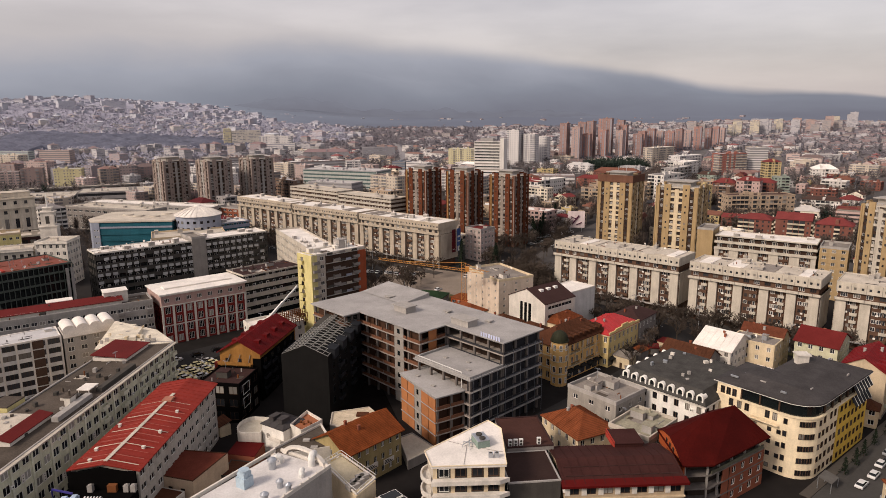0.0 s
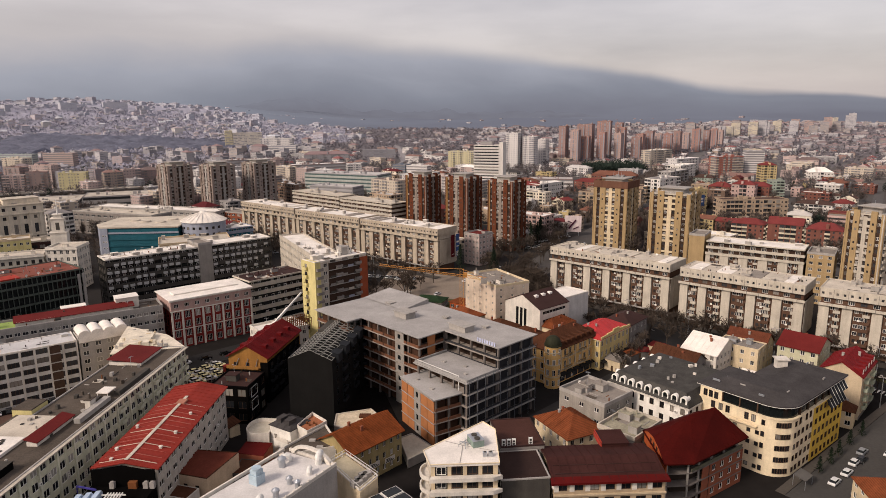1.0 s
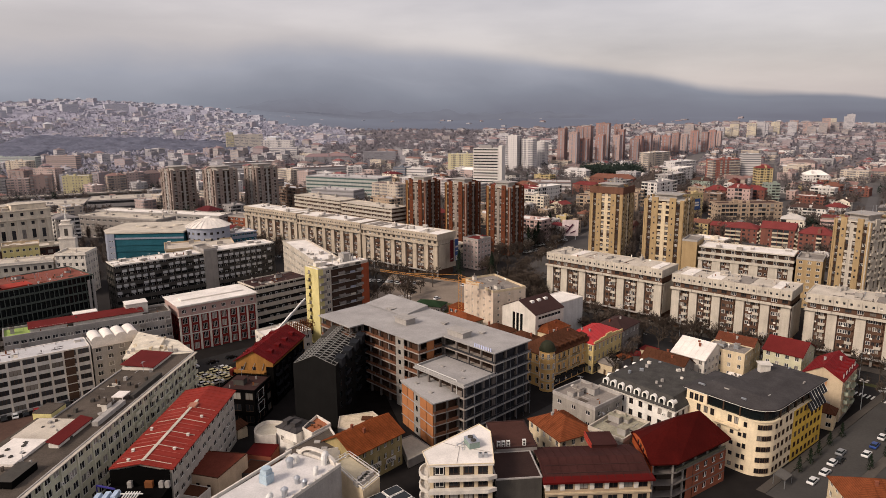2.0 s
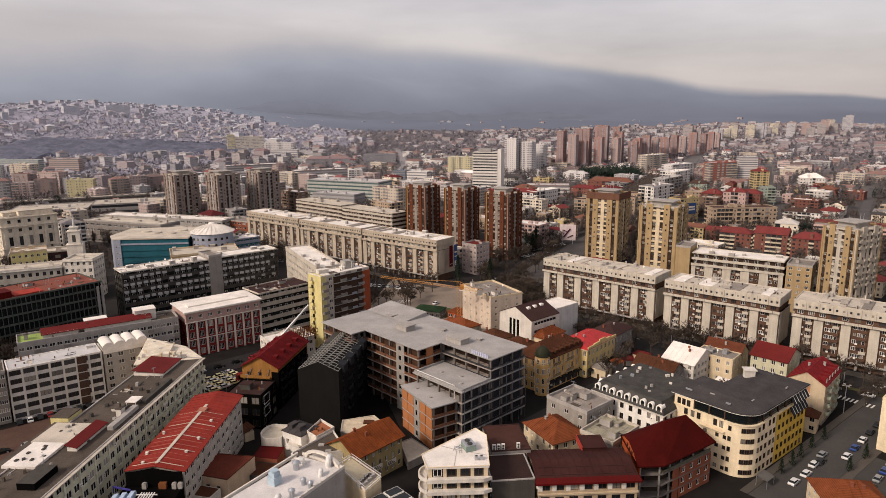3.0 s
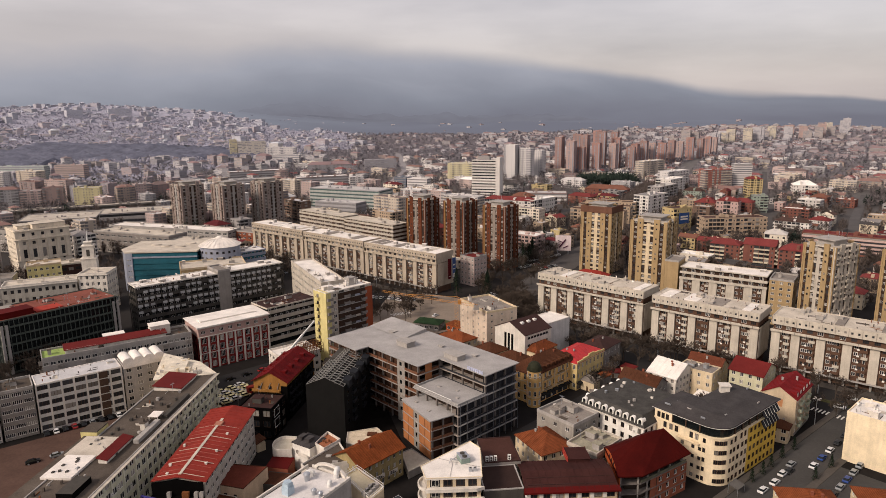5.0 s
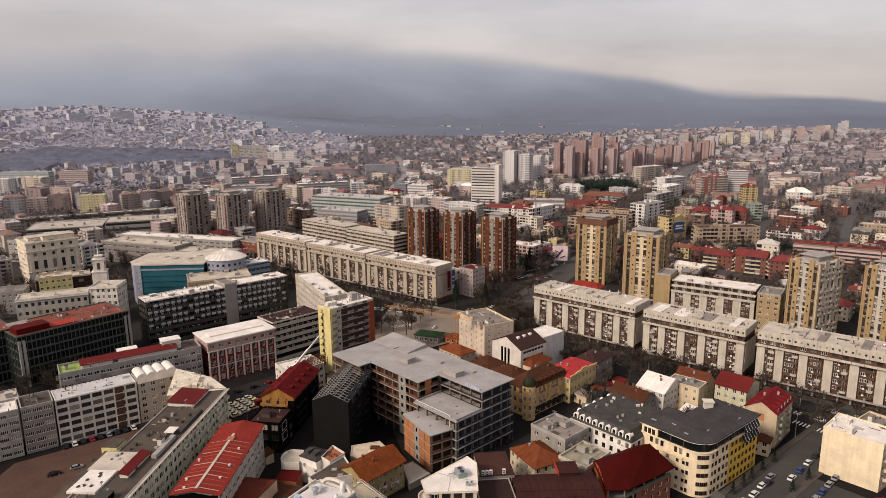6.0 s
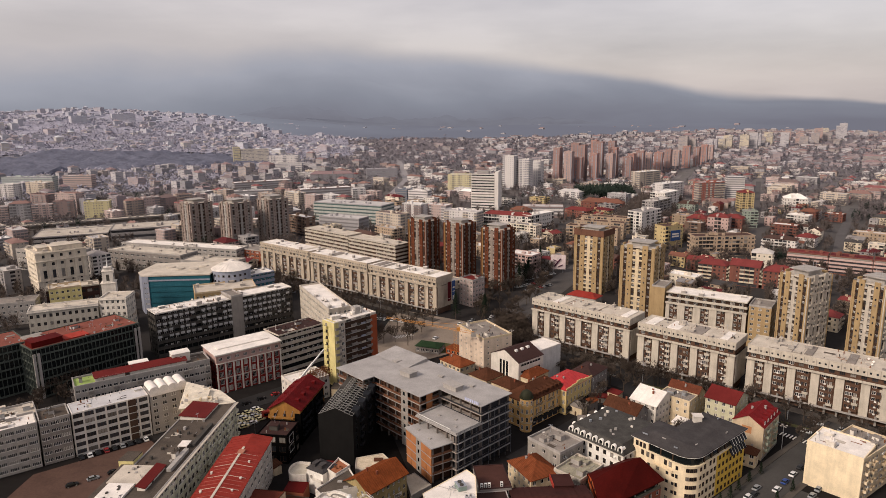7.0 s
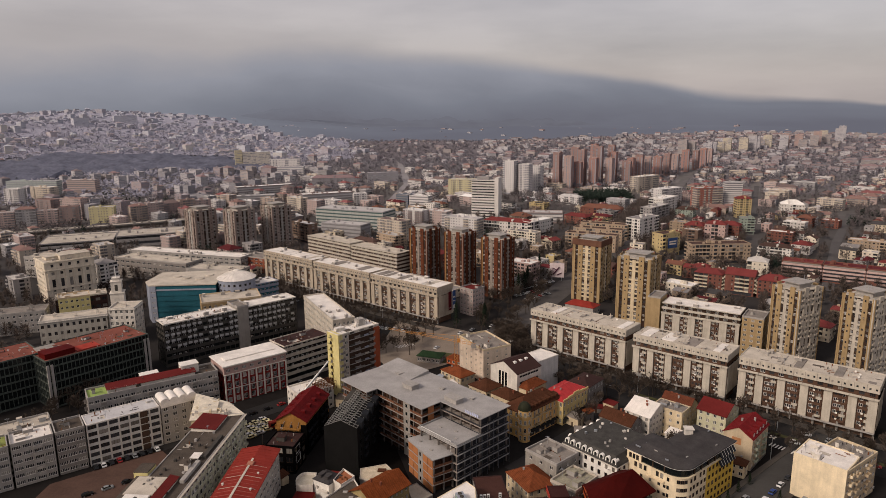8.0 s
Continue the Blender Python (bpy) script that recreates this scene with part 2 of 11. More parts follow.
def site(A, B, depth):
    """The pose at corner A, x towards B, y away behind the facade; and the length."""
    dx, dy = B[0] - A[0], B[1] - A[1]
    ln, a = math.hypot(dx, dy), math.atan2(dy, dx)
    TAKEN.append((A[0] + dx / 2 - math.sin(a) * depth / 2, A[1] + dy / 2 + math.cos(a) * depth / 2, ln / 2, depth / 2, a))
    return pose(A[0], A[1], 0, 0, 0, math.degrees(a)), ln


WINDOWS = {}
WINDOW_SHAPES = {}


def window_mesh(w, h, fr, lights=2):
    """A framed window, centred on its sill line, the glass set back behind the frame."""
    key = (round(w, 2), round(h, 2), fr.name, lights)
    if key not in WINDOWS:
        s = Shape()
        t = min(0.09, w * 0.08)
        xs = [-w / 2]
        for i in range(lights):
            x0 = -w / 2 + t + i * (w - t) / lights
            xs += [x0, x0 + (w - t) / lights - t]
        xs.append(w / 2)
        zs = [0.0, t, h - t, h]
        f = -0.08
        for i in range(len(xs) - 1):
            for j in range(3):
                x0, x1, z0, z1 = xs[i], xs[i + 1], zs[j], zs[j + 1]
                if i % 2 and j == 1:
                    s.poly([(x0, 0, z0), (x1, 0, z0), (x1, 0, z1), (x0, 0, z1)], 1)
                    for p, q in (((x0, z0), (x1, z0)), ((x1, z0), (x1, z1)), ((x1, z1), (x0, z1)), ((x0, z1), (x0, z0))):
                        s.poly([(p[0], f, p[1]), (q[0], f, q[1]), (q[0], 0, q[1]), (p[0], 0, p[1])])
                else:
                    s.poly([(x0, f, z0), (x1, f, z0), (x1, f, z1), (x0, f, z1)])
        for p, q in (((-w / 2, 0), (w / 2, 0)), ((w / 2, 0), (w / 2, h)), ((w / 2, h), (-w / 2, h)), ((-w / 2, h), (-w / 2, 0))):
            s.poly([(p[0], 0, p[1]), (q[0], 0, q[1]), (q[0], f, q[1]), (p[0], f, p[1])])
        WINDOWS[key] = s.mesh("window", [fr, glass])
        WINDOW_SHAPES[WINDOWS[key]] = (s, [fr, glass_far])
    return WINDOWS[key]


class Pieces:
    """Places alike pieces on a thing: near by as parts of their own, far off joined into one part for each kind."""

    def __init__(self, th, far):
        self.th, self.far, self.sets = th, far, {}

    def put(self, mesh, m):
        if not self.far:
            part(mesh.name.split(".")[0], mesh, None, self.th, at=m)
        else:
            sh, mats = WINDOW_SHAPES[mesh]
            key = (mesh.name.split(".")[0], tuple(x.name for x in mats))
            if key not in self.sets:
                self.sets[key] = (Shape(), mats)
            self.sets[key][0].join(sh, m)

    def done(self):
        for (name, _), (sh, mats) in self.sets.items():
            tagged(part(name, sh, mats, self.th), kind="stuff")


def is_far(M, reach=215.0):
    return M.translation.length > reach


def facade(shape, m, length, z0, z1, storeys, bays, ww, wh, sill, recess=0.22, pane=None, skip=None, margin=0.0):
    """A wall from x=0 to length in the plane y=0 of m (outside is -y), with recessed openings. Returns the windows' poses."""
    out = []
    bw = (length - 2 * margin) / bays
    hs = (z1 - z0) / storeys
    ww = min(ww, bw * 0.86)

    def q(x0, za, x1, zb, slot=0):
        if x1 - x0 > 1e-4 and zb - za > 1e-4:
            shape.poly([tuple(m @ Vector(p)) for p in ((x0, 0, za), (x1, 0, za), (x1, 0, zb), (x0, 0, zb))], slot)

    zlow = z0
    for s in range(storeys):
        a, b = z0 + s * hs + sill, min(z0 + s * hs + sill + wh, z0 + (s + 1) * hs - 0.1)
        q(0, zlow, length, a)
        zlow = b
        x = 0.0
        for i in range(bays):
            c = margin + (i + 0.5) * bw
            if skip and skip(i, s):
                continue
            l, r = c - ww / 2, c + ww / 2
            q(x, a, l, b)
            x = r
            r0 = [tuple(m @ Vector(p)) for p in ((l, 0, a), (r, 0, a), (r, 0, b), (l, 0, b))]
            r1 = [tuple(m @ Vector(p)) for p in ((l, recess, a), (r, recess, a), (r, recess, b), (l, recess, b))]
            for k in range(4):
                j = (k + 1) % 4
                shape.poly([r0[k], r0[j], r1[j], r1[k]], 0)
            if pane is not None:
                shape.poly(r1, pane)
            out.append((m @ Matrix.Translation((c, recess - 0.02, a)), b - a))
        q(x, a, length, b)
    q(0, zlow, length, z1)
    return out


def faces_south(m_world):
    """Whether a wall looks towards the town's southern side, where it is seen from."""
    n = m_world.to_3x3() @ Vector((0, -1, 0))
    p = m_world.translation
    return n.x * -p.x + n.y * (-40 - p.y) > 0


def flat_roof(th, ln, dp, h, mats, parapet=0.9, units=3, rng=None, slope=0):
    """Roof slab with a parapet, vents, a stair house and small clutter."""
    rng = rng or random
    s = Shape()
    s.box(0.3, 0.3, h - 0.25, ln - 0.3, dp - 0.3, h + 0.05, 0)
    part("roof", s, mats[0], th)
    s = Shape()
    t = 0.3
    for x0, y0, x1, y1 in ((-0.06, -0.06, ln + 0.06, t), (-0.06, dp - t, ln + 0.06, dp + 0.06), (-0.06, t, t, dp - t), (ln - t, t, ln + 0.06, dp - t)):
        s.box(x0, y0, h - 0.15, x1, y1, h + parapet, 0)
    part("parapet", s, mats[1], th)
    for i in range(units):
        s = Shape()
        w, d, z = rng.uniform(1.2, 3.5), rng.uniform(1.2, 2.5), rng.uniform(0.8, 2.2)
        x, y = rng.uniform(1, max(1.2, ln - w - 1)), rng.uniform(1, max(1.2, dp - d - 1))
        s.box(x, y, h + 0.05, x + w, y + d, h + z, 0)
        s.box(x - 0.15, y - 0.15, h + z, x + w + 0.15, y + d + 0.15, h + z + 0.15, 1)
        if rng.random() < 0.5:
            s.tube(x + w / 2, y + d / 2, h + z + 0.15, h + z + 1.3, 0.25, 0.25, 8, 1)
        part("roof_unit", s, [mats[2] if len(mats) > 2 else mats[1], mats[0]], th)
    if not is_far(th.matrix_basis, 330) and units:
        for i in range(min(8, max(2, int(ln * dp / 150)))):
            x, y = rng.uniform(0.8, ln - 0.8), rng.uniform(0.8, dp - 0.8)
            part("satellite_dish" if i % 2 else "antenna", dish_mesh() if i % 2 else antenna_mesh(), None, th, at=pose(x, y, h + 0.05, 0, 0, rng.uniform(-40, 40)))
        s = Shape()
        for i in range(min(34, int(ln * dp / 22))):     # vents, flues, planks and pipes left lying
            x, y = rng.uniform(0.6, ln - 1.2), rng.uniform(0.6, dp - 1.2)
            k = rng.random()
            if k < 0.45:
                q = rng.uniform(0.2, 0.5)
                s.box(x, y, h + 0.05, x + q, y + q, h + rng.uniform(0.4, 1.2), i % 3)
            elif k < 0.7:
                s.box(x, y, h + 0.05, min(ln - 0.5, x + rng.uniform(1, 4)), y + 0.18, h + 0.22, i % 3)
            elif k < 0.88:
                s.box(x, y, h + 0.05, x + 0.18, min(dp - 0.5, y + rng.uniform(1, 3.5)), h + 0.2, i % 3)
            else:
                s.tube(x, y, h + 0.05, h + rng.uniform(0.8, 1.6), 0.16, 0.16, 7, i % 3)
        if s.v:
            tagged(part("roof_clutter", s, [lightgrey, darkconc, rust], th), kind="stuff")
        # patched and stained sheets of roofing
        for i in range(min(8, max(2, int(ln * dp / 150)))):
            w, d = rng.uniform(1.5, min(6, ln * 0.4)), rng.uniform(1.2, min(4, dp * 0.4))
            x, y = rng.uniform(0.5, ln - w - 0.5), rng.uniform(0.5, dp - d - 0.5)
            s = Shape()
            s.box(x, y, h + 0.05, x + w, y + d, h + 0.09 + 0.012 * i)
            part("roof_patch", s, rng.choice([rooftar, roofgrey, roofbeige, mats[0]]), th)


def pitched_roof(th, ln, dp, h, rise, m, kind="gable", over=0.4, axis="x", wallm=None):
    """Gable or hip roof with thickness, on the rectangle, the ridge along axis."""
    s = Shape()
    T = 0.22
    if axis == "y":
        tr = lambda x, y, z: (y, x, z)
        L, D = dp, ln
    else:
        tr = lambda x, y, z: (x, y, z)
        L, D = ln, dp
    hip = min(L, D) / 2 * 0.95 if kind == "hip" else 0.0
    e = -over
    drop = rise * over / (D / 2)
    E = [(e, e, h - drop), (L + over, e, h - drop), (L + over, D + over, h - drop), (e, D + over, h - drop)]
    R = [((e if not hip else hip), D / 2, h + rise), ((L + over if not hip else L - hip), D / 2, h + rise)]
    flip = axis == "y"

    def put(pts, slot=0):
        pts = [tr(*p) for p in pts]
        s.poly(pts[::-1] if flip else pts, slot)

    up = lambda p: (p[0], p[1], p[2] + T)
    put([up(E[0]), up(E[1]), up(R[1]), up(R[0])])
    put([up(E[2]), up(E[3]), up(R[0]), up(R[1])])
    put([E[1], E[0], R[0], R[1]])
    put([E[3], E[2], R[1], R[0]])
    if hip:
        put([up(E[1]), up(E[2]), up(R[1])])
        put([up(E[3]), up(E[0]), up(R[0])])
    for a, b in ((E[0], E[1]), (E[2], E[3])) + (((E[1], E[2]), (E[3], E[0])) if hip else ((E[1], R[1]), (R[1], E[2]), (E[3], R[0]), (R[0], E[0]))):
        put([a, b, up(b), up(a)])
    # standing seams or tile rows up the slope
    seam = 1.9
    n = int(L / seam)
    part("roof", s, m, th)
    for i in range(n + 1 if not is_far(th.matrix_basis, 225) else 0):
        x = i * L / n
        k = 1.0 if not hip else max(0.02, min(1.0, x / hip, (L - x) / hip))
        for sd in (0, 1):
            s = Shape()
            y0, y1 = (e, D / 2 * k) if sd == 0 else (D + over, D - D / 2 * k)
            z0, z1 = h - drop + T, h + rise * k + T
            a, b = (x - 0.06, y0, z0), (x + 0.06, y0, z0)
            c, d = (x + 0.06, y1, z1), (x - 0.06, y1, z1)
            hi = lambda p: (p[0], p[1], p[2] + 0.1)
            put([hi(a), hi(b), hi(c), hi(d)])
            put([a, hi(a), hi(d), d])
            put([hi(b), b, c, hi(c)])
            part("roof_seam", s, m, th)
    if not hip:
        for x in (0.0, L):
            s = Shape()
            s.poly([tr(x, 0, h - 0.02), tr(x, D, h - 0.02), tr(x, D / 2, h + rise - 0.02)])
            part("gable", s, wallm or white, th)
    return


def building(name, label, category, A, B, depth, h, storeys, wall, roof="flat", roofmats=None, bay=3.3, win=(1.5, 1.5), sill=0.95,
             fr=frame_white, ground=None, rise=3.0, axis="x", balconies=0, balc=None, group="", units=3, seed=1, blank=(), base=0.0,
             cornice=None, parapet=0.9, band=None, over=0.4, lights=2):
    """A house of storeys with recessed windows on all sides; blank: sides (0 front, 1 right, 2 back, 3 left) with no opening."""
    rng = random.Random(seed)
    M, ln = site(A, B, depth)
    th = thing(name, label, category, M, group)
    pcs = Pieces(th, is_far(M))
    s = Shape()
    sides = [(pose(0, 0, 0), ln), (pose(ln, 0, 0, 0, 0, 90), depth), (pose(ln, depth, 0, 0, 0, 180), ln), (pose(0, depth, 0, 0, 0, 270), depth)]
    hs = h / storeys
    for k, (m, L) in enumerate(sides):
        if k in blank:
            s.poly([tuple(m @ Vector(p)) for p in ((0, 0, 0), (L, 0, 0), (L, 0, h), (0, 0, h))])
            continue
        bays = max(1, round(L / bay))
        seen = faces_south(M @ m)
        spots = facade(s, m, L, 0, h, storeys, bays, win[0], min(win[1], hs - 0.6), sill, pane=None if seen else 1)
        if seen:
            bw = L / bays
            for q, hh in spots:
                if not pcs.far and rng.random() < 0.06:
                    part("air_conditioner", ac_mesh(), None, th, at=q @ Matrix.Translation((bw * 0.38 if bw < 4 else 1.3, -0.24, rng.uniform(-0.2, 0.8))))
                pcs.put(window_mesh(min(win[0], bw * 0.86), hh, fr, lights), q)
            if balconies:
                b = balc or wall
                bm = balcony_mesh(min(bw * 0.92, 3.2), b)
                for i in range(bays):
                    if (i + seed) % balconies == 0:
                        for st in range(1, storeys):
                            pcs.put(bm, m @ Matrix.Translation(((i + 0.5) * bw, 0, st * hs)))
    pcs.done()
    s.poly([(0, 0, h), (ln, 0, h), (ln, depth, h), (0, depth, h)])
    part("wall", s, [wall, glass_far], th)
    if cornice or band:
        s = Shape()
        zs = ([h - 0.5] if cornice else []) + ([i * hs for i in range(1, storeys)] if band else [])
        for z in zs:
            o = 0.45 if z > h - 1 else 0.14
            s.box(-o, -o, z, ln + o, 0.0, z + 0.3)
            s.box(ln, 0, z, ln + o, depth, z + 0.3)
            s.box(-o, 0, z, 0, depth, z + 0.3)
        part("cornice", s, cornice or band, th)
    if ground:
        s = Shape()
        s.box(-0.12, -0.12, 0, ln + 0.12, 0.0, 0.7)
        s.box(ln, 0, 0, ln + 0.12, depth, 0.7)
        s.box(-0.12, 0, 0, 0, depth, 0.7)
        part("plinth", s, ground, th)
    if roof == "flat":
        flat_roof(th, ln, depth, h, roofmats or [roofgrey, lightgrey], parapet, units, rng)
    else:
        pitched_roof(th, ln, depth, h, rise, (roofmats or [tile])[0], roof, over, axis, wall)
    if units and roof != "flat":
        for i in range(units):
            s = Shape()
            x, y = rng.uniform(0.15, 0.85) * ln, rng.uniform(0.3, 0.7) * depth
            up = h + rise * 0.85 + rng.uniform(0.2, 0.8)
            s.box(x, y, h, x + 0.65, y + 0.5, up)
            s.box(x - 0.08, y - 0.08, up, x + 0.73, y + 0.58, up + 0.12)
            part("chimney", s, rng.choice([redbrick, redbrick, lightgrey]), th)
    return th, ln


SMALL = {}


def ac_mesh():
    """An outdoor cooling unit with its fan ring."""
    if "ac" not in SMALL:
        s = Shape()
        s.box(-0.42, -0.36, 0, 0.42, 0.0, 0.6)
        k = [(0.22 * math.cos(2 * math.pi * i / 10), 0.22 * math.sin(2 * math.pi * i / 10)) for i in range(10)]
        s.poly([(x, -0.365, 0.3 + z) for x, z in k], 1)
        SMALL["ac"] = s.mesh("air_conditioner", [frame_white, darkconc])
    return SMALL["ac"]


def dish_mesh():
    """A satellite dish on a short mast."""
    if "dish" not in SMALL:
        s = Shape()
        s.bar((0, 0, 0), (0, 0, 1.1), 0.04)
        n = 10
        for r0, y0, r1, y1 in ((0.0, 0.12, 0.28, 0.07), (0.28, 0.07, 0.5, -0.06)):
            for i in range(n):
                a, b = 2 * math.pi * i / n, 2 * math.pi * (i + 1) / n
                s.poly([(r0 * math.cos(a), y0, 1.2 + r0 * math.sin(a)), (r1 * math.cos(a), y1, 1.2 + r1 * math.sin(a)), (r1 * math.cos(b), y1, 1.2 + r1 * math.sin(b)), (r0 * math.cos(b), y0, 1.2 + r0 * math.sin(b))])
        SMALL["dish"] = s.mesh("satellite_dish", [frame_white])
    return SMALL["dish"]


def antenna_mesh():
    """A rake aerial on a pole."""
    if "ant" not in SMALL:
        s = Shape()
        s.bar((0, 0, 0), (0, 0, 3.2), 0.045)
        s.bar((-0.8, 0, 3.0), (0.8, 0, 3.0), 0.03)
        for i in range(5):
            s.bar((-0.7 + 0.35 * i, -0.45, 3.0), (-0.7 + 0.35 * i, 0.45, 3.0), 0.02)
        SMALL["ant"] = s.mesh("antenna", [steel])
    return SMALL["ant"]


BALCONIES = {}


def balcony_mesh(w, m, d=1.2, rail=1.0):
    """A balcony: floor slab and a parapet round three sides."""
    key = (round(w, 1), m.name, d)
    if key not in BALCONIES:
        s = Shape()
        t = 0.1
        s.box(-w / 2, -d, -0.15, w / 2, -0.01, 0.0)
        s.prism([(-w / 2, -d), (w / 2, -d), (w / 2, -0.01), (w / 2 - t, -0.01), (w / 2 - t, -d + t), (-w / 2 + t, -d + t), (-w / 2 + t, -0.01), (-w / 2, -0.01)], 0, rail)
        BALCONIES[key] = s.mesh("balcony", m)
        WINDOW_SHAPES[BALCONIES[key]] = (s, [m])
    return BALCONIES[key]


# ---- terrain ----
def smooth(a, b, x):
    t = max(0.0, min(1.0, (x - a) / (b - a)))
    return t * t * (3 - 2 * t)


def land(x, y):
    """Height of the ground: flat town, rising slowly to the hills in the distance, more on the left."""
    r = math.hypot(x, y)
    z = 52 * smooth(900, 4200, r)
    left = smooth(-100, -1500, x) * smooth(1250, 2700, r)
    z += 98 * left
    z += 14 * noise.noise(Vector((x / 420, y / 420, 0.3))) * smooth(900, 2200, r)
    return z


s = Shape()
rings = [-700, -300, -100, 0, 100, 200, 300, 400, 520, 640, 760, 900, 1050, 1200, 1350, 1500, 1650, 1800, 2000, 2200, 2400, 2600, 2800, 3050, 3300, 3600, 3900, 4200, 4600, 5200]
cols = [-6000, -4500, -3600, -3000, -2600, -2200, -1900, -1600, -1350, -1100, -900, -700, -500, -350, -200, -100, 0, 100, 200, 350, 500, 700, 900, 1100, 1350, 1600, 1900, 2200, 2600, 3000, 3600, 4500, 6000]
s.v = [(x, y, land(x, y)) for y in rings for x in cols]
nc = len(cols)
s.f = [(j * nc + i, j * nc + i + 1, (j + 1) * nc + i + 1, (j + 1) * nc + i) for j in range(len(rings) - 1) for i in range(nc - 1)]
s.m = [0] * len(s.f)
ground_mat = mat("town_ground", (0.026, 0.023, 0.022), 0.95, 0.5, 0.02, 0.25, 0.0)
gn, gl = ground_mat.node_tree.nodes, ground_mat.node_tree.links
gp = gn["Principled BSDF"]
g_old = gp.inputs["Base Color"].links[0].from_socket
# ground colour by distance from the origin, paler farther out
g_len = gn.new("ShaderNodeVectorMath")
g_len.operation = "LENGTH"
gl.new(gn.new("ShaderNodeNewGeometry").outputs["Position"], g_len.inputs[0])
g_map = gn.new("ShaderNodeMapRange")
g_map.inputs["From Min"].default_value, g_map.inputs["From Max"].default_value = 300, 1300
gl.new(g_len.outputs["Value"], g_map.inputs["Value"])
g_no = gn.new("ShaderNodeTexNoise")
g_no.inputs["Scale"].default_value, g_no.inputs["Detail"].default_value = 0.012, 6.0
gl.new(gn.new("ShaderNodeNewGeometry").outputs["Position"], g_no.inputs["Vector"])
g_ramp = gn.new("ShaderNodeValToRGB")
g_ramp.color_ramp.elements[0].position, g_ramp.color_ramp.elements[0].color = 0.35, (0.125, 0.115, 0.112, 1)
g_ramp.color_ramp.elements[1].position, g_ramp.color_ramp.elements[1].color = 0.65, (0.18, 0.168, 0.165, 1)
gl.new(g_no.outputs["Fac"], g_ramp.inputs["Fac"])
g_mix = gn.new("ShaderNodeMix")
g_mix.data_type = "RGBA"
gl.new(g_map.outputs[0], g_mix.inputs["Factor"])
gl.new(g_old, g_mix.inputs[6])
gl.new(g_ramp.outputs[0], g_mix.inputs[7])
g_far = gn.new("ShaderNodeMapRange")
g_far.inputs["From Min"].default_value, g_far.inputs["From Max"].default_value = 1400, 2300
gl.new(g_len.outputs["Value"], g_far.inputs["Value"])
g_mix2 = gn.new("ShaderNodeMix")        # haze of the far ground put into its colour
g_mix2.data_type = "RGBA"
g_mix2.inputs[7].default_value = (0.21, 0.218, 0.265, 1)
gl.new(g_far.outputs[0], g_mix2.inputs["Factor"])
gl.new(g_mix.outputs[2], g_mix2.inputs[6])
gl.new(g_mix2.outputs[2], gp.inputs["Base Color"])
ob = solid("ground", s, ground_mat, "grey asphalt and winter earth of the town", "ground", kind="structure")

# distant mountain, a glowing sheet with haze in its colour; its top fades as in cloud
m = bpy.data.materials.new("hazy_mountain")
m.use_nodes = True
n, l = m.node_tree.nodes, m.node_tree.links
n.clear()
o = n.new("ShaderNodeOutputMaterial")
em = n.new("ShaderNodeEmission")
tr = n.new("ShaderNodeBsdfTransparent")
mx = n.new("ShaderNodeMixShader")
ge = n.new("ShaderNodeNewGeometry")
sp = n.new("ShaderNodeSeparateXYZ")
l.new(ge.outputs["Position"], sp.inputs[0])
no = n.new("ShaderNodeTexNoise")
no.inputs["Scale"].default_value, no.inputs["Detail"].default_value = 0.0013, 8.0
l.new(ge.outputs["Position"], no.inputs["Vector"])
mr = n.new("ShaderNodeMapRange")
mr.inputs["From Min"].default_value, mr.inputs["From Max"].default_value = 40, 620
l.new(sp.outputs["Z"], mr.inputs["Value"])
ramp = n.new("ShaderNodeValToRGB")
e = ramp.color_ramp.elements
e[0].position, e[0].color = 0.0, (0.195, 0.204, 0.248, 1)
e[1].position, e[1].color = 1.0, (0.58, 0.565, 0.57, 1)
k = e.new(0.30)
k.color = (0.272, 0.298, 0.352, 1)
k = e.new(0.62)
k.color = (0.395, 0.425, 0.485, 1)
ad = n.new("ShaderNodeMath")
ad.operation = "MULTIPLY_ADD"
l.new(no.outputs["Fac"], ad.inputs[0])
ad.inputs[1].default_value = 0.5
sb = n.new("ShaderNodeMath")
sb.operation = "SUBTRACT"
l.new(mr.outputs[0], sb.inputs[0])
west = n.new("ShaderNodeMapRange")      # haze painted thicker, as a paler colour, over the western slopes
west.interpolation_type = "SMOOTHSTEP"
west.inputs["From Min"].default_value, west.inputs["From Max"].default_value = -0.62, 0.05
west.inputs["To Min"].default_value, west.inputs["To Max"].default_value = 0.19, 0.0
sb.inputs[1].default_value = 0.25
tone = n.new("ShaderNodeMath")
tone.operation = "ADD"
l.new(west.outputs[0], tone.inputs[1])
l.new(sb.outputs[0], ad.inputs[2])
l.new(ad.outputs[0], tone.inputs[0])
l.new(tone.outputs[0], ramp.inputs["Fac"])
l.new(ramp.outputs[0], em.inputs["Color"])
ms = n.new("ShaderNodeMapRange")
ms.inputs["From Min"].default_value, ms.inputs["From Max"].default_value = 0.72, 1.22
l.new(ad.outputs[0], ms.inputs["Value"])
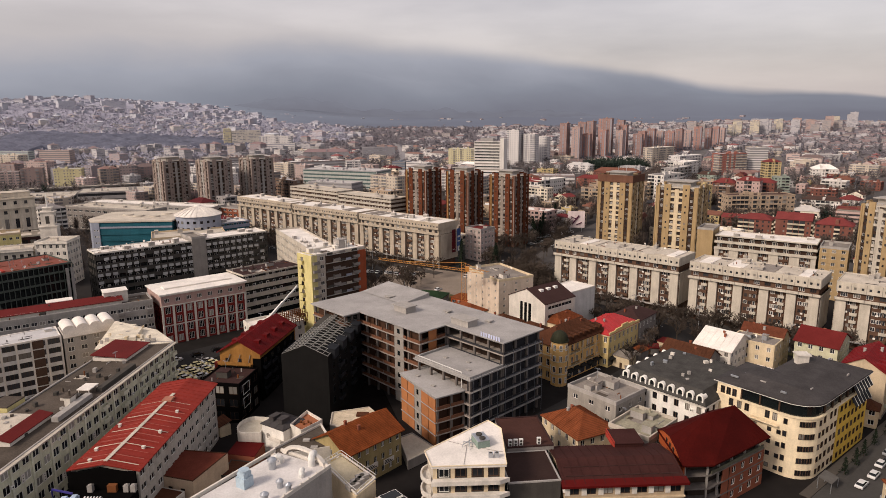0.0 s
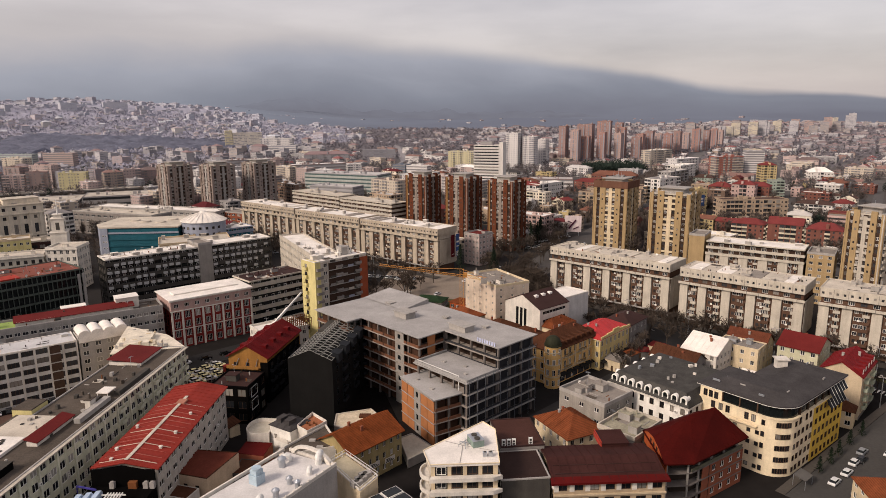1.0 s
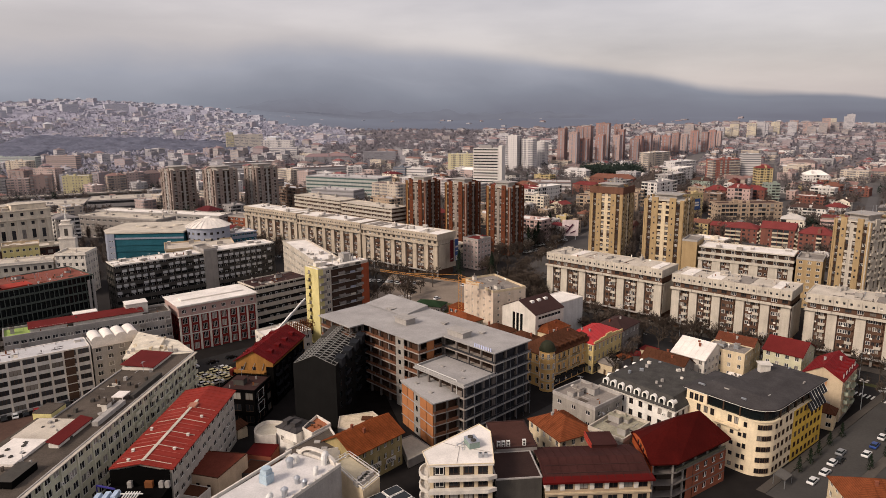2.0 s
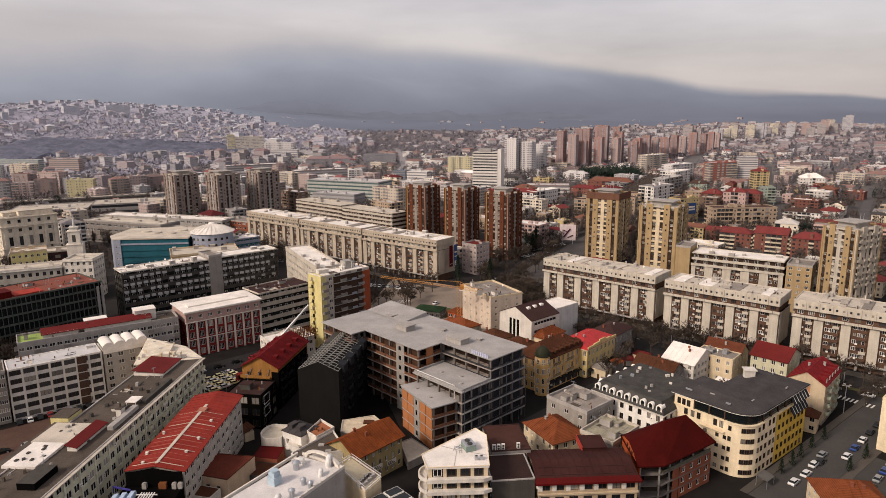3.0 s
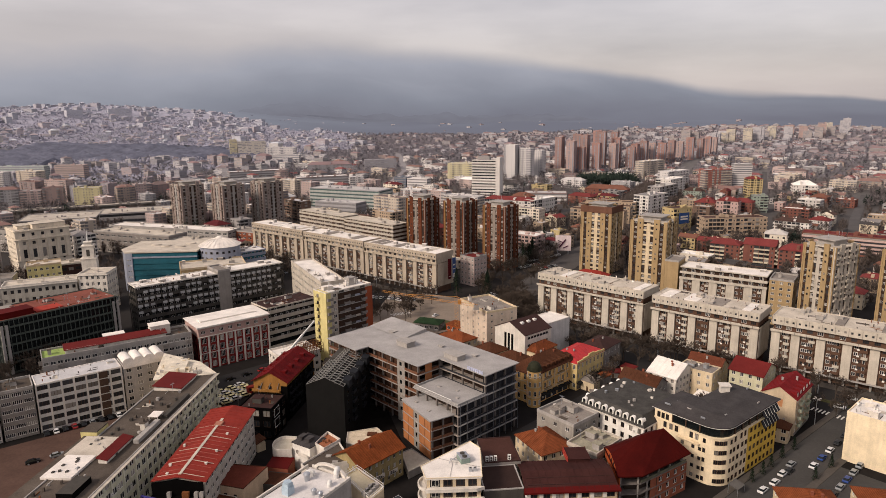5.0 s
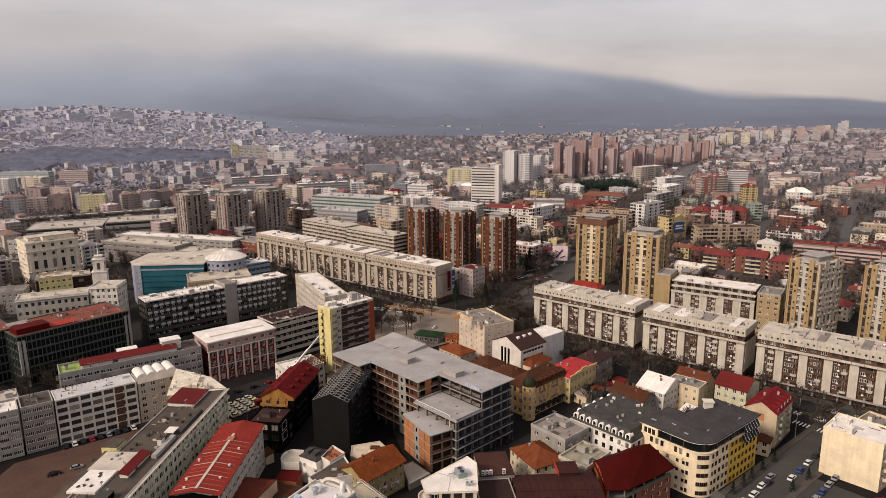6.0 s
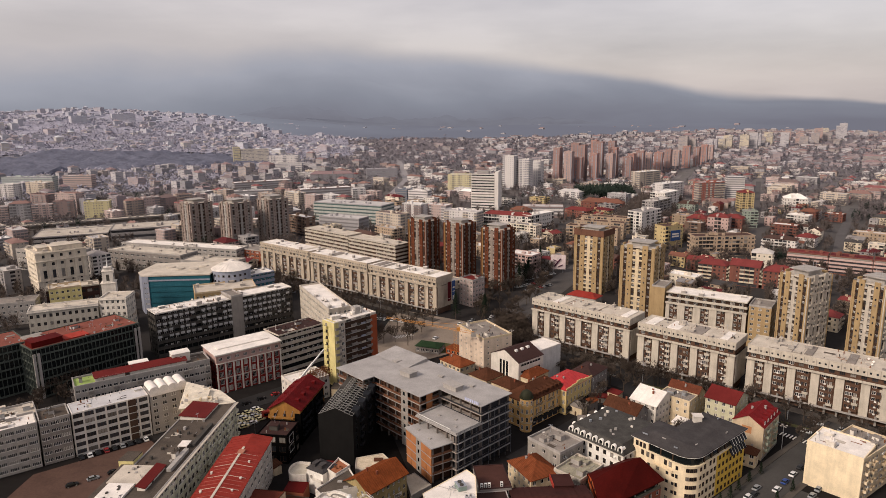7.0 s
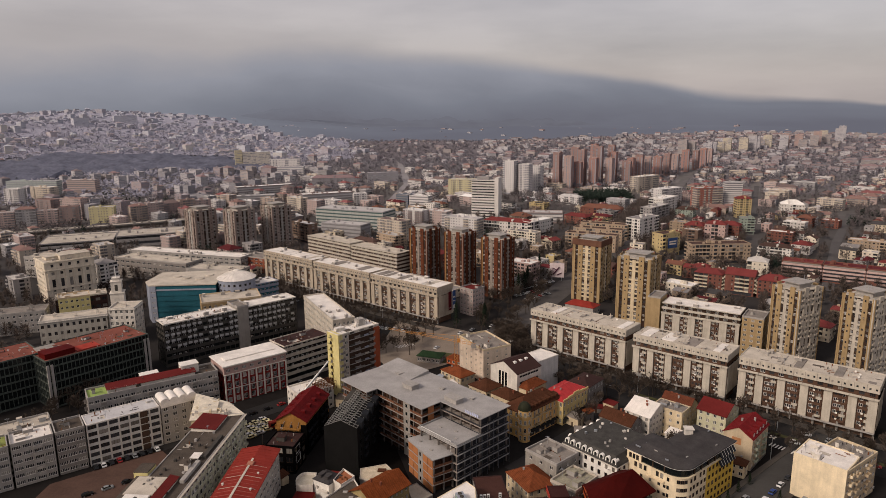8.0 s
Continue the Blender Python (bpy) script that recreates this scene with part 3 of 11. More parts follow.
# the crest turns transparent, as if cloud lay along it
bear = n.new("ShaderNodeMath")
bear.operation = "DIVIDE"
l.new(sp.outputs["X"], bear.inputs[0])
l.new(sp.outputs["Y"], bear.inputs[1])
l.new(bear.outputs[0], west.inputs["Value"])
share = n.new("ShaderNodeAttribute")        # how far up the slope, from foot to crest
share.attribute_name = "rise"
veil = n.new("ShaderNodeMapRange")
veil.interpolation_type = "SMOOTHSTEP"
veil.inputs["From Min"].default_value, veil.inputs["From Max"].default_value = 0.74, 1.0
l.new(share.outputs["Fac"], veil.inputs["Value"])
most = n.new("ShaderNodeMath")
most.operation = "MAXIMUM"
l.new(ms.outputs[0], most.inputs[0])
l.new(veil.outputs[0], most.inputs[1])
l.new(most.outputs[0], mx.inputs["Fac"])
l.new(em.outputs[0], mx.inputs[1])
l.new(tr.outputs[0], mx.inputs[2])
l.new(mx.outputs[0], o.inputs["Surface"])
mountain_mat = m


CREST = ((-60, 600), (-12, 585), (3, 490), (10.5, 385), (19.7, 245), (25, 172), (34, 105), (60, 60))


def ridge(a):
    """Height of the mountain's crest by its bearing, in degrees to the right of straight ahead."""
    h = 20
    for (a0, h0), (a1, h1) in zip(CREST[:-1], CREST[1:]):
        if a0 <= a <= a1:
            h = h0 + (h1 - h0) * (a - a0) / (a1 - a0)
    return h + 14 * noise.noise(Vector((a / 4.0, 1.7, 0))) + 6 * noise.noise(Vector((a / 1.1, 5.7, 0)))


s = Shape()
na, nr = 150, 14
for j in range(nr + 1):
    u = j / nr
    for i in range(na + 1):
        a = -58 + 116 * i / na
        r = 3450 + 1150 * u
        x, y = r * math.sin(radians(a)), r * math.cos(radians(a))
        foot = land(x, y) + (4 if j else -8)
        bump = 40 * noise.noise(Vector((x / 500, y / 500, 2))) * math.sin(math.pi * u)
        front = 120 * math.exp(-((a + 8) / 7.0) ** 2) * math.exp(-((u - 0.25) / 0.22) ** 2)
        s.v.append((x, y, foot + max(0.0, ridge(a)) * u ** 1.25 + bump + front))
s.f = [(j * (na + 1) + i, j * (na + 1) + i + 1, (j + 1) * (na + 1) + i + 1, (j + 1) * (na + 1) + i) for j in range(nr) for i in range(na)]
s.m = [0] * len(s.f)
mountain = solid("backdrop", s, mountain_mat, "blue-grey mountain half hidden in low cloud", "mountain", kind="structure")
mountain.data.attributes.new("rise", "FLOAT", "POINT").data.foreach_set("value", [(k // (na + 1)) / nr for k in range((na + 1) * (nr + 1))])

# dark wooded foothills before the mountain, glowing, with the mist put into their colour
hill_mat = bpy.data.materials.new("misty_wooded_hill")
hill_mat.use_nodes = True
n, l = hill_mat.node_tree.nodes, hill_mat.node_tree.links
n.clear()
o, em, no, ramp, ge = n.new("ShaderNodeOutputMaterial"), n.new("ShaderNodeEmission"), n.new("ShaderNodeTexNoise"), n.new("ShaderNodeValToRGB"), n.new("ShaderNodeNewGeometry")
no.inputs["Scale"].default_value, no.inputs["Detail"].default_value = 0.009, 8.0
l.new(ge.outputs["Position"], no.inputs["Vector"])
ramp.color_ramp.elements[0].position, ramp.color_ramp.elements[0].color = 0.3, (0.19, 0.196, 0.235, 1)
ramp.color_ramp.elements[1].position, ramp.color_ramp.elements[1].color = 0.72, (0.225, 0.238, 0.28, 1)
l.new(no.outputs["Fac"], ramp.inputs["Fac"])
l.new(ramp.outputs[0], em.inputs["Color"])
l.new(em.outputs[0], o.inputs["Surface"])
n_tr, n_mx, n_sp, n_mr = n.new("ShaderNodeBsdfTransparent"), n.new("ShaderNodeMixShader"), n.new("ShaderNodeSeparateXYZ"), n.new("ShaderNodeMapRange")
l.new(ge.outputs["Position"], n_sp.inputs[0])
n_ad = n.new("ShaderNodeMath")
n_ad.operation = "MULTIPLY_ADD"
l.new(no.outputs["Fac"], n_ad.inputs[0])
n_ad.inputs[1].default_value = 90.0
l.new(n_sp.outputs["Z"], n_ad.inputs[2])
l.new(n_ad.outputs[0], n_mr.inputs["Value"])
n_mr.inputs["From Min"].default_value, n_mr.inputs["From Max"].default_value = 105, 215
l.new(n_mr.outputs[0], n_mx.inputs["Fac"])
l.new(em.outputs[0], n_mx.inputs[1])
l.new(n_tr.outputs[0], n_mx.inputs[2])
l.new(n_mx.outputs[0], o.inputs["Surface"])


def foothill(a):
    """Height of the foothills by bearing, in degrees to the right of straight ahead."""
    z = 92 * math.exp(-((a + 11) / 6.5) ** 2) + 55 * math.exp(-((a + 1) / 6.0) ** 2) + 45 * math.exp(-((a - 8) / 5.0) ** 2) 
    z *= smooth(-22, -15, a)
    return z * (1 + 0.3 * noise.noise(Vector((a / 1.6, 0.4, 3)))) + 6 * smooth(-22, -15, a) * noise.noise(Vector((a * 1.7, 2.2, 1)))


s = Shape()
for j in range(9):
    u = j / 8
    for i in range(161):
        a = -22 + 44 * i / 160
        r = 3340 + 300 * u
        x, y = r * math.sin(radians(a)), r * math.cos(radians(a))
        s.v.append((x, y, land(x, y) - 5 + max(0.0, foothill(a)) * math.sin(u * math.pi / 2) + 9 * u * noise.noise(Vector((a * 2.0, u * 3, 0)))))
s.f = [(j * 161 + i, j * 161 + i + 1, (j + 1) * 161 + i + 1, (j + 1) * 161 + i) for j in range(8) for i in range(160)]
s.m = [0] * len(s.f)
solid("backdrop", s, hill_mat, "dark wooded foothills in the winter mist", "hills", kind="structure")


LAID = []


def strip(name, label, pts, z, m, kind="structure"):
    """A thin sheet laid on the ground, each a few millimetres above the last."""
    s = Shape()
    LAID.append(name)
    z += 0.006 * len(LAID)
    s.prism(pts, z - 0.12, z, 0)
    return solid(name, s, m, label, name, kind=kind)


def along(A, ang, L, w):
    """A rectangle from A along ang degrees, w wide to its right."""
    a = radians(ang)
    u, v = (math.cos(a), math.sin(a)), (math.sin(a), -math.cos(a))
    return [(A[0], A[1]), (A[0] + v[0] * w, A[1] + v[1] * w), (A[0] + v[0] * w + u[0] * L, A[1] + v[1] * w + u[1] * L), (A[0] + u[0] * L, A[1] + u[1] * L)]


# ---- long residential blocks along the boulevard ----
def residential_block(label, A, B, depth, h, wallm, panelm, seed):
    """A long slab: arcade, loggia columns between blank panels, a balcony ledge, and an overhanging attic storey."""
    rng = random.Random(seed)
    M, ln = site(A, B, depth)
    th = thing("apartment_block", label, "apartment block", M, "long apartment blocks on the boulevard")
    pcs = Pieces(th, is_far(M))
    z1, z2, z3 = 4.2, h - 6.2, h - 3.3     # arcade, ledge, attic
    s = Shape()
    s.box(1.0, 1.6, 0, ln - 1.0, depth - 1.6, z1, 0)
    s.box(0, 1.1, z1, ln, depth, z2, 0)
    part("wall", s, blockloggia, th)
    s = Shape()
    sb = facade(s, pose(0.6, 0.7, 0), ln - 1.2, z2, z3, 1, max(4, round(ln / 4.2)), 2.2, 1.5, 0.9)
    s.box(0.6, 1.3, z2, ln - 0.6, depth - 0.5, z3, 0)
    part("setback_wall", s, blockloggia if wallm is offwhite else wallm, th)
    for q, hh in sb:
        pcs.put(window_mesh(2.2, hh, frame_brown if rng.random() < 0.5 else frame_white, 3), q)
    s = Shape()
    s.box(-0.2, -0.9, z2 - 0.2, ln + 0.2, depth + 0.2, z2, 0)
    s.box(-0.2, -0.9, z2, ln + 0.2, -0.75, z2 + 0.85, 0)
    part("ledge", s, panelm, th, "long balcony ledge with a white parapet")
    s = Shape()
    for i in range(int(ln / 4.6) + 1):
        s.box(i * 4.6 - 0.1, -0.95, z2 - 0.35, i * 4.6 + 0.1, -0.9, z2 + 0.9)
    part("ledge_joint", s, greyw, th)
    # attic storey with paired small windows
    s = Shape()
    nb = max(4, round(ln / 4.6))
    att = facade(s, pose(0, -0.3, 0), ln, z3, h, 1, nb * 2, 0.95, 1.05, 1.1)
    for m, L in ((pose(ln, -0.3, 0, 0, 0, 90), depth + 0.3), (pose(0, depth, 0, 0, 0, 270), depth + 0.3)):
        s.poly([tuple(m @ Vector(p)) for p in ((0, 0, z3), (L, 0, z3), (L, 0, h), (0, 0, h))])
    s.poly([(ln, depth, z3), (0, depth, z3), (0, depth, h), (ln, depth, h)])
    s.poly([(0, -0.3, z3), (0, depth, z3), (ln, depth, z3), (ln, -0.3, z3)])
    part("attic_storey", s, panelm, th)
    for q, hh in att:
        pcs.put(window_mesh(0.95, hh, panelm if rng.random() < 0.8 else frame_white, 1), q)
    s = Shape()
    for i in range(nb + 1):
        x = min(ln - 0.1, max(0.1, i * ln / nb))
        s.box(x - 0.07, -0.36, z3, x + 0.07, -0.3, h)
    part("joint_strip", s, greyw, th)
    # blank panels between the window columns
    n = max(3, round(ln / 9.6))
    pw = ln / n
    st = (z2 - z1) / 5
    wa = window_mesh(1.5, 1.5, frame_white, 2)
    wb = window_mesh(1.1, 1.4, frame_brown, 2)
    door = window_mesh(0.9, 2.2, frame_white, 1)
    pan = Shape()
    pan.box(-pw * 0.175, 0, z1 - 1.6, pw * 0.175, 1.08, z2 - 0.22)
    panel = pan.mesh("panel", panelm)
    bal = balcony_mesh(2.3, panelm, 0.9)
    bal2 = balcony_mesh(2.3, blockloggia, 0.9)
    ac = Shape()
    ac.box(-0.4, -0.35, 0, 0.4, 0, 0.6)
    acm = ac.mesh("air_conditioner", frame_white)
    for i in range(n + 1):
        x = i * pw
        if i == 0:
            x += pw * 0.2
        if i == n:
            x -= pw * 0.2
        part("panel", panel, None, th, at=Matrix.Translation((x, 0, 0)))
    for i in range(n):
        c = (i + 0.5) * pw
        for f in range(5):
            z = z1 + f * st
            pcs.put(wa if rng.random() < 0.7 else wb, Matrix.Translation((c - pw * 0.19, 1.03, z + 0.9)))
            pcs.put(wb if rng.random() < 0.6 else wa, Matrix.Translation((c - pw * 0.015, 1.03, z + 0.9)))
            pcs.put(door, Matrix.Translation((c + pw * 0.14, 1.03, z + 0.1)))
            pcs.put(bal if rng.random() < 0.6 else bal2, Matrix.Translation((c + pw * 0.14, 1.09, z)))
            if rng.random() < 0.45:
                part("air_conditioner", acm, None, th, at=Matrix.Translation((c - pw * 0.10, 1.09, z + rng.uniform(0.2, 0.8))))
    pcs.done()
    # end walls
    s = Shape()
    s.box(-0.12, 1.2, z1, 0.0, depth - 0.2, z2 - 0.22)
    part("end_wall", s, wallm, th)
    s = Shape()
    s.box(ln, 1.2, z1, ln + 0.12, depth - 0.2, z2 - 0.22)
    part("end_wall", s, wallm, th)
    # arcade columns
    col = Shape()
    col.box(-0.4, 0, 0, 0.4, 0.9, z1)
    cm = col.mesh("column", concrete)
    for i in range(n * 2 + 1):
        part("column", cm, None, th, at=Matrix.Translation((min(ln - 0.5, max(0.5, i * ln / (2 * n))), 0.05, 0)))
    s = Shape()
    s.box(0.2, -1.6, 3.0, ln - 0.2, 0.0, 3.25)
    part("canopy", s, lightgrey, th)
    # ragged flat roof
    flat_roof(th, ln, depth, h, [roofbeige if wallm is offwhite else roofwhite, panelm, lightgrey], 0.35, 5, rng)
    for i in range(5):
        s = Shape()
        x, w = rng.uniform(2, ln - 8), rng.uniform(3, 7)
        s.box(x, 2, h + 0.06, x + w, depth - 2, h + rng.uniform(0.2, 0.5))
        part("roof_patch", s, rng.choice([roofwhite, roofgrey, roofbeige]), th)
    return th


p0, p1 = Vector((-152.4, 481.6)), Vector((-2.3, 357.3))
for i in range(3):
    a, b = p0.lerp(p1, i / 3 + 0.003), p0.lerp(p1, (i + 1) / 3 - 0.003)
    residential_block("long beige concrete apartment block with white attic and loggias", a, b, 17, 26 - 0.4 * i, tanpanel, tanpanel, 10 + i)
residential_block("long white panel apartment block with brown loggia columns above an arcade", (53.6, 311.2), (99.4, 270.1), 17, 24.5, offwhite, brightpanel, 21)
residential_block("long white panel apartment block with brown loggia columns above an arcade", (101.7, 264.7), (138.4, 233.1), 17, 24.5, offwhite, brightpanel, 22)
residential_block("long white panel apartment block with brown loggia columns above an arcade", (143.0, 231.6), (187.0, 195.5), 17, 24.5, offwhite, brightpanel, 23)
residential_block("long white panel apartment block with brown loggia columns above an arcade", (191.0, 191.5), (232.0, 158.0), 17, 24.5, offwhite, brightpanel, 24)


# ---- towers ----
def tower(label, A, ang, w, d, h, ribm, balm, seed, storeys=15, group="apartment towers", cap=lightgrey, side_rib=None, corner=None, crown=None):
    """A tower block: solid ribs from top to bottom, balcony and window columns between, a set-back plant room with a rail."""
    rng = random.Random(seed)
    a = radians(ang)
    M, ln = site(A, (A[0] + w * math.cos(a), A[1] + w * math.sin(a)), d)
    th = thing("tower_block", label, "tower block", M, group)
    pcs = Pieces(th, is_far(M))
    # core colour already holds the shade of the balcony recesses
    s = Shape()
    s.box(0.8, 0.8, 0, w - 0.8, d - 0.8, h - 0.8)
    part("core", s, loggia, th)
    hs = h / storeys
    wm = window_mesh(1.3, 1.4, frame_white, 2)
    wd = window_mesh(1.3, 1.9, frame_brown, 2)
    for k, (m, L) in enumerate([(pose(0, 0, 0), w), (pose(w, 0, 0, 0, 0, 90), d), (pose(w, d, 0, 0, 0, 180), w), (pose(0, d, 0, 0, 0, 270), d)]):
        seen = faces_south(M @ m)
        # layout over the width: ribs at even places, balcony or window columns between
        f = [0.0, 0.10, 0.20, 0.36, 0.45, 0.55, 0.64, 0.80, 0.90, 1.0]
        for i in (0, 2, 4, 6, 8):
            x0, x1 = f[i] * L, f[i + 1] * L
            s = Shape()
            mid = i in (2, 6)
            s.box(x0, 0.0 if mid else 0.3, 0, x1, 0.8, h + (1.1 if mid else -1.5 if i == 4 else 0.0))
            golden = corner and k == 0 and i == 0
            part("rib", s, balm if i == 4 or (corner and k == 1 and i == 0) else corner if golden else side_rib if side_rib and k == 1 else ribm, th, at=m)
            if mid and seen:
                for st in range(1, storeys):
                    if (st + seed) % 3:
                        pcs.put(window_mesh(0.8, 1.0, frame_brown, 1), m @ Matrix.Translation(((x0 + x1) / 2, -0.02, st * hs + 1.0)))
        if not seen:
            continue
        for i in (1, 3, 5, 7):
            x0, x1 = f[i] * L, f[i + 1] * L
            c = (x0 + x1) / 2
            pale = side_rib and k == 1
            bm = balcony_mesh((x1 - x0) - 0.06, balm if pale or (i in (1, 7)) != (k % 2 == 0) else loggia, 1.1 if pale else 0.6)
            for st in range(1, storeys):
                pcs.put(wm if rng.random() < 0.6 else wd, m @ Matrix.Translation((c, 0.74, st * hs + 0.75)))
                if st % 6 != 5:
                    pcs.put(bm, m @ Matrix.Translation((c, 0.8, st * hs)))
    pcs.done()
    s = Shape()
    s.box(0.4, 0.4, h - 0.8, w - 0.4, d - 0.4, h - 0.3)
    part("roof", s, roofbeige, th)
    s = Shape()
    s.box(w * 0.25, d * 0.25, h - 0.3, w * 0.75, d * 0.75, h + 2.3)
    s.box(w * 0.17, d * 0.17, h + 2.3, w * 0.83, d * 0.83, h + 2.75)
    part("plant_room", s, cap, th)
    if crown:
        s = Shape()
        s.box(-0.12, -0.12, h - 3.2, w + 0.12, 0.25, h + 1.3)
        s.box(w - 0.25, 0.25, h - 3.2, w + 0.12, d + 0.12, h + 1.3)
        s.box(-0.12, 0.25, h - 3.2, 0.25, d + 0.12, h + 1.3)
        part("crown_band", s, crown, th)
    s = Shape()
    for i in range(9):
        x = 0.6 + (w - 1.2) * i / 8
        s.bar((x, 0.6, h - 0.3), (x, 0.6, h + 0.8), 0.06)
    s.bar((0.6, 0.6, h + 0.8), (w - 0.6, 0.6, h + 0.8), 0.06)
    s.bar((w - 0.6, 0.6, h + 0.8), (w - 0.6, d - 0.6, h + 0.8), 0.06)
    part("roof_rail", s, steel, th)
    s = Shape()
    for i in range(3):
        x, y = rng.uniform(0.3, 0.7) * w, rng.uniform(0.3, 0.7) * d
        s.bar((x, y, h + 2.7), (x, y, h + 2.7 + rng.uniform(1.5, 4)), 0.06)
    part("antenna", s, steel, th)
    return th


for i, A in enumerate([(-27.5, 470), (1.5, 453), (29.7, 428)]):
    tower("dark brown brick tower block with recessed balconies", A, -40, 20, 17, 46, brownrib, loggiagrey, 30 + i, 15, "brown tower blocks", corner=goldrib)
tower("tan tower block with ochre ribs and recessed balconies", (98, 417), -38, 23, 19, 45.5, tanrib, cream, 35, 15, "tan tower blocks", crown=umberband)
tower("tan tower block with ochre ribs and recessed balconies", (117, 361), -38, 23, 19, 45.5, tanrib, cream, 36, 15, "tan tower blocks")
tower("tan and grey tower block with a rooftop dish", (183, 286), -62, 17, 20, 45.5, tanrib, offwhite, 37, 15, "tan tower blocks", side_rib=offwhite)
tower("tan and grey tower block with balconies", (211, 268), -62, 17, 20, 45.5, tanrib, offwhite, 38, 15, "tan tower blocks", side_rib=offwhite)
for i, A in enumerate([(-265, 600), (-224, 596), (-193, 622)]):
    tower("grey-brown tower block with stacked balconies", A, -42, 22, 24, 45, greyrib, lightgrey, 40 + i, 14, "grey tower blocks")


# ---- banded slabs ----
def banded_slab(label, A, B, depth, h, storeys, bandm, glassm, roofm, seed, name="office_slab", rib=0.0, group="", category="office building", leaves=False, share=0.5):
    """A slab with long ribbon windows between parapet bands; rib: spacing of uprights before the glass."""
    rng = random.Random(seed)
    M, ln = site(A, B, depth)
    th = thing(name, label, category, M, group)
    pcs = Pieces(th, is_far(M))
    s = Shape()
    s.box(0.4, 0.4, 0, ln - 0.4, depth - 0.4, h - 0.4)
    part("glazing", s, glassm, th)
    hs = h / storeys
    b = Shape()
    t = 0.42
    for x0, y0, x1, y1 in ((0, 0, ln, t), (0, depth - t, ln, depth), (0, t, t, depth - t), (ln - t, t, ln, depth - t)):
        b.box(x0, y0, 0, x1, y1, hs * share)
    bm = b.mesh("band", bandm)
    for i in range(storeys):
        part("band", bm, None, th, at=Matrix.Translation((0, 0, i * hs + (0.55 if i else 0))))
    if rib:
        r = Shape()
        r.box(-0.12, -0.25, 0, 0.12, 0.1, h)
        rm = r.mesh("upright", bandm)
        for i in range(int(ln / rib) + 1):
            part("upright", rm, None, th, at=Matrix.Translation((i * rib, 0, 0)))
        for i in range(int(depth / rib) + 1):
            part("upright", rm, None, th, at=pose(ln, i * rib, 0, 0, 0, 90))
            part("upright", rm, None, th, at=pose(0, depth - i * rib, 0, 0, 0, 270))
    # window leaves, some open, some with blinds
    w = window_mesh(1.25, hs * 0.42, frame_white, 1)
    k = int(ln / 3.0)
    for st in range(1, storeys if share > 0.3 else 1):
        for i in range(k):
            if rng.random() < 0.8:
                pcs.put(w, Matrix.Translation(((i + 0.5) * ln / k, 0.36, st * hs + 0.47 * hs + 0.1)))
    pcs.done()
    if leaves:
        lf = Shape()
        for st in range(3, storeys):
            for i in range(int(ln / rib)):
                if rng.random() < 0.85:
                    x, z = i * rib + 0.5, st * hs + rng.choice([0.2, 0.2, 0.35])
                    lf.box(x, -0.35, z, x + rib - 1.0, 0.0, z + hs * 0.36)
        tagged(part("window_box", lf, mat("dull_white_sheet", (0.40, 0.395, 0.39), 0.7, 0.4, 0.3, 3, 0.3), th, "row of white boxes under the windows"), kind="stuff")
    flat_roof(th, ln, depth, h, [roofm, white if leaves else bandm, lightgrey], 0.5, 4, rng)
    return th


q0, q1 = Vector((-128.3, 547.6)), Vector((-37.5, 465.7))
banded_slab("beige apartment slab with long white balcony bands", q0, q0.lerp(q1, 0.51), 16, 26, 8, offwhite, loggia, roofbeige, 50, "apartment_slab", category="apartment block")
banded_slab("beige apartment slab with long white balcony bands", q0.lerp(q1, 0.515), q1, 16, 25, 8, offwhite, loggia, roofbeige, 51, "apartment_slab", category="apartment block")


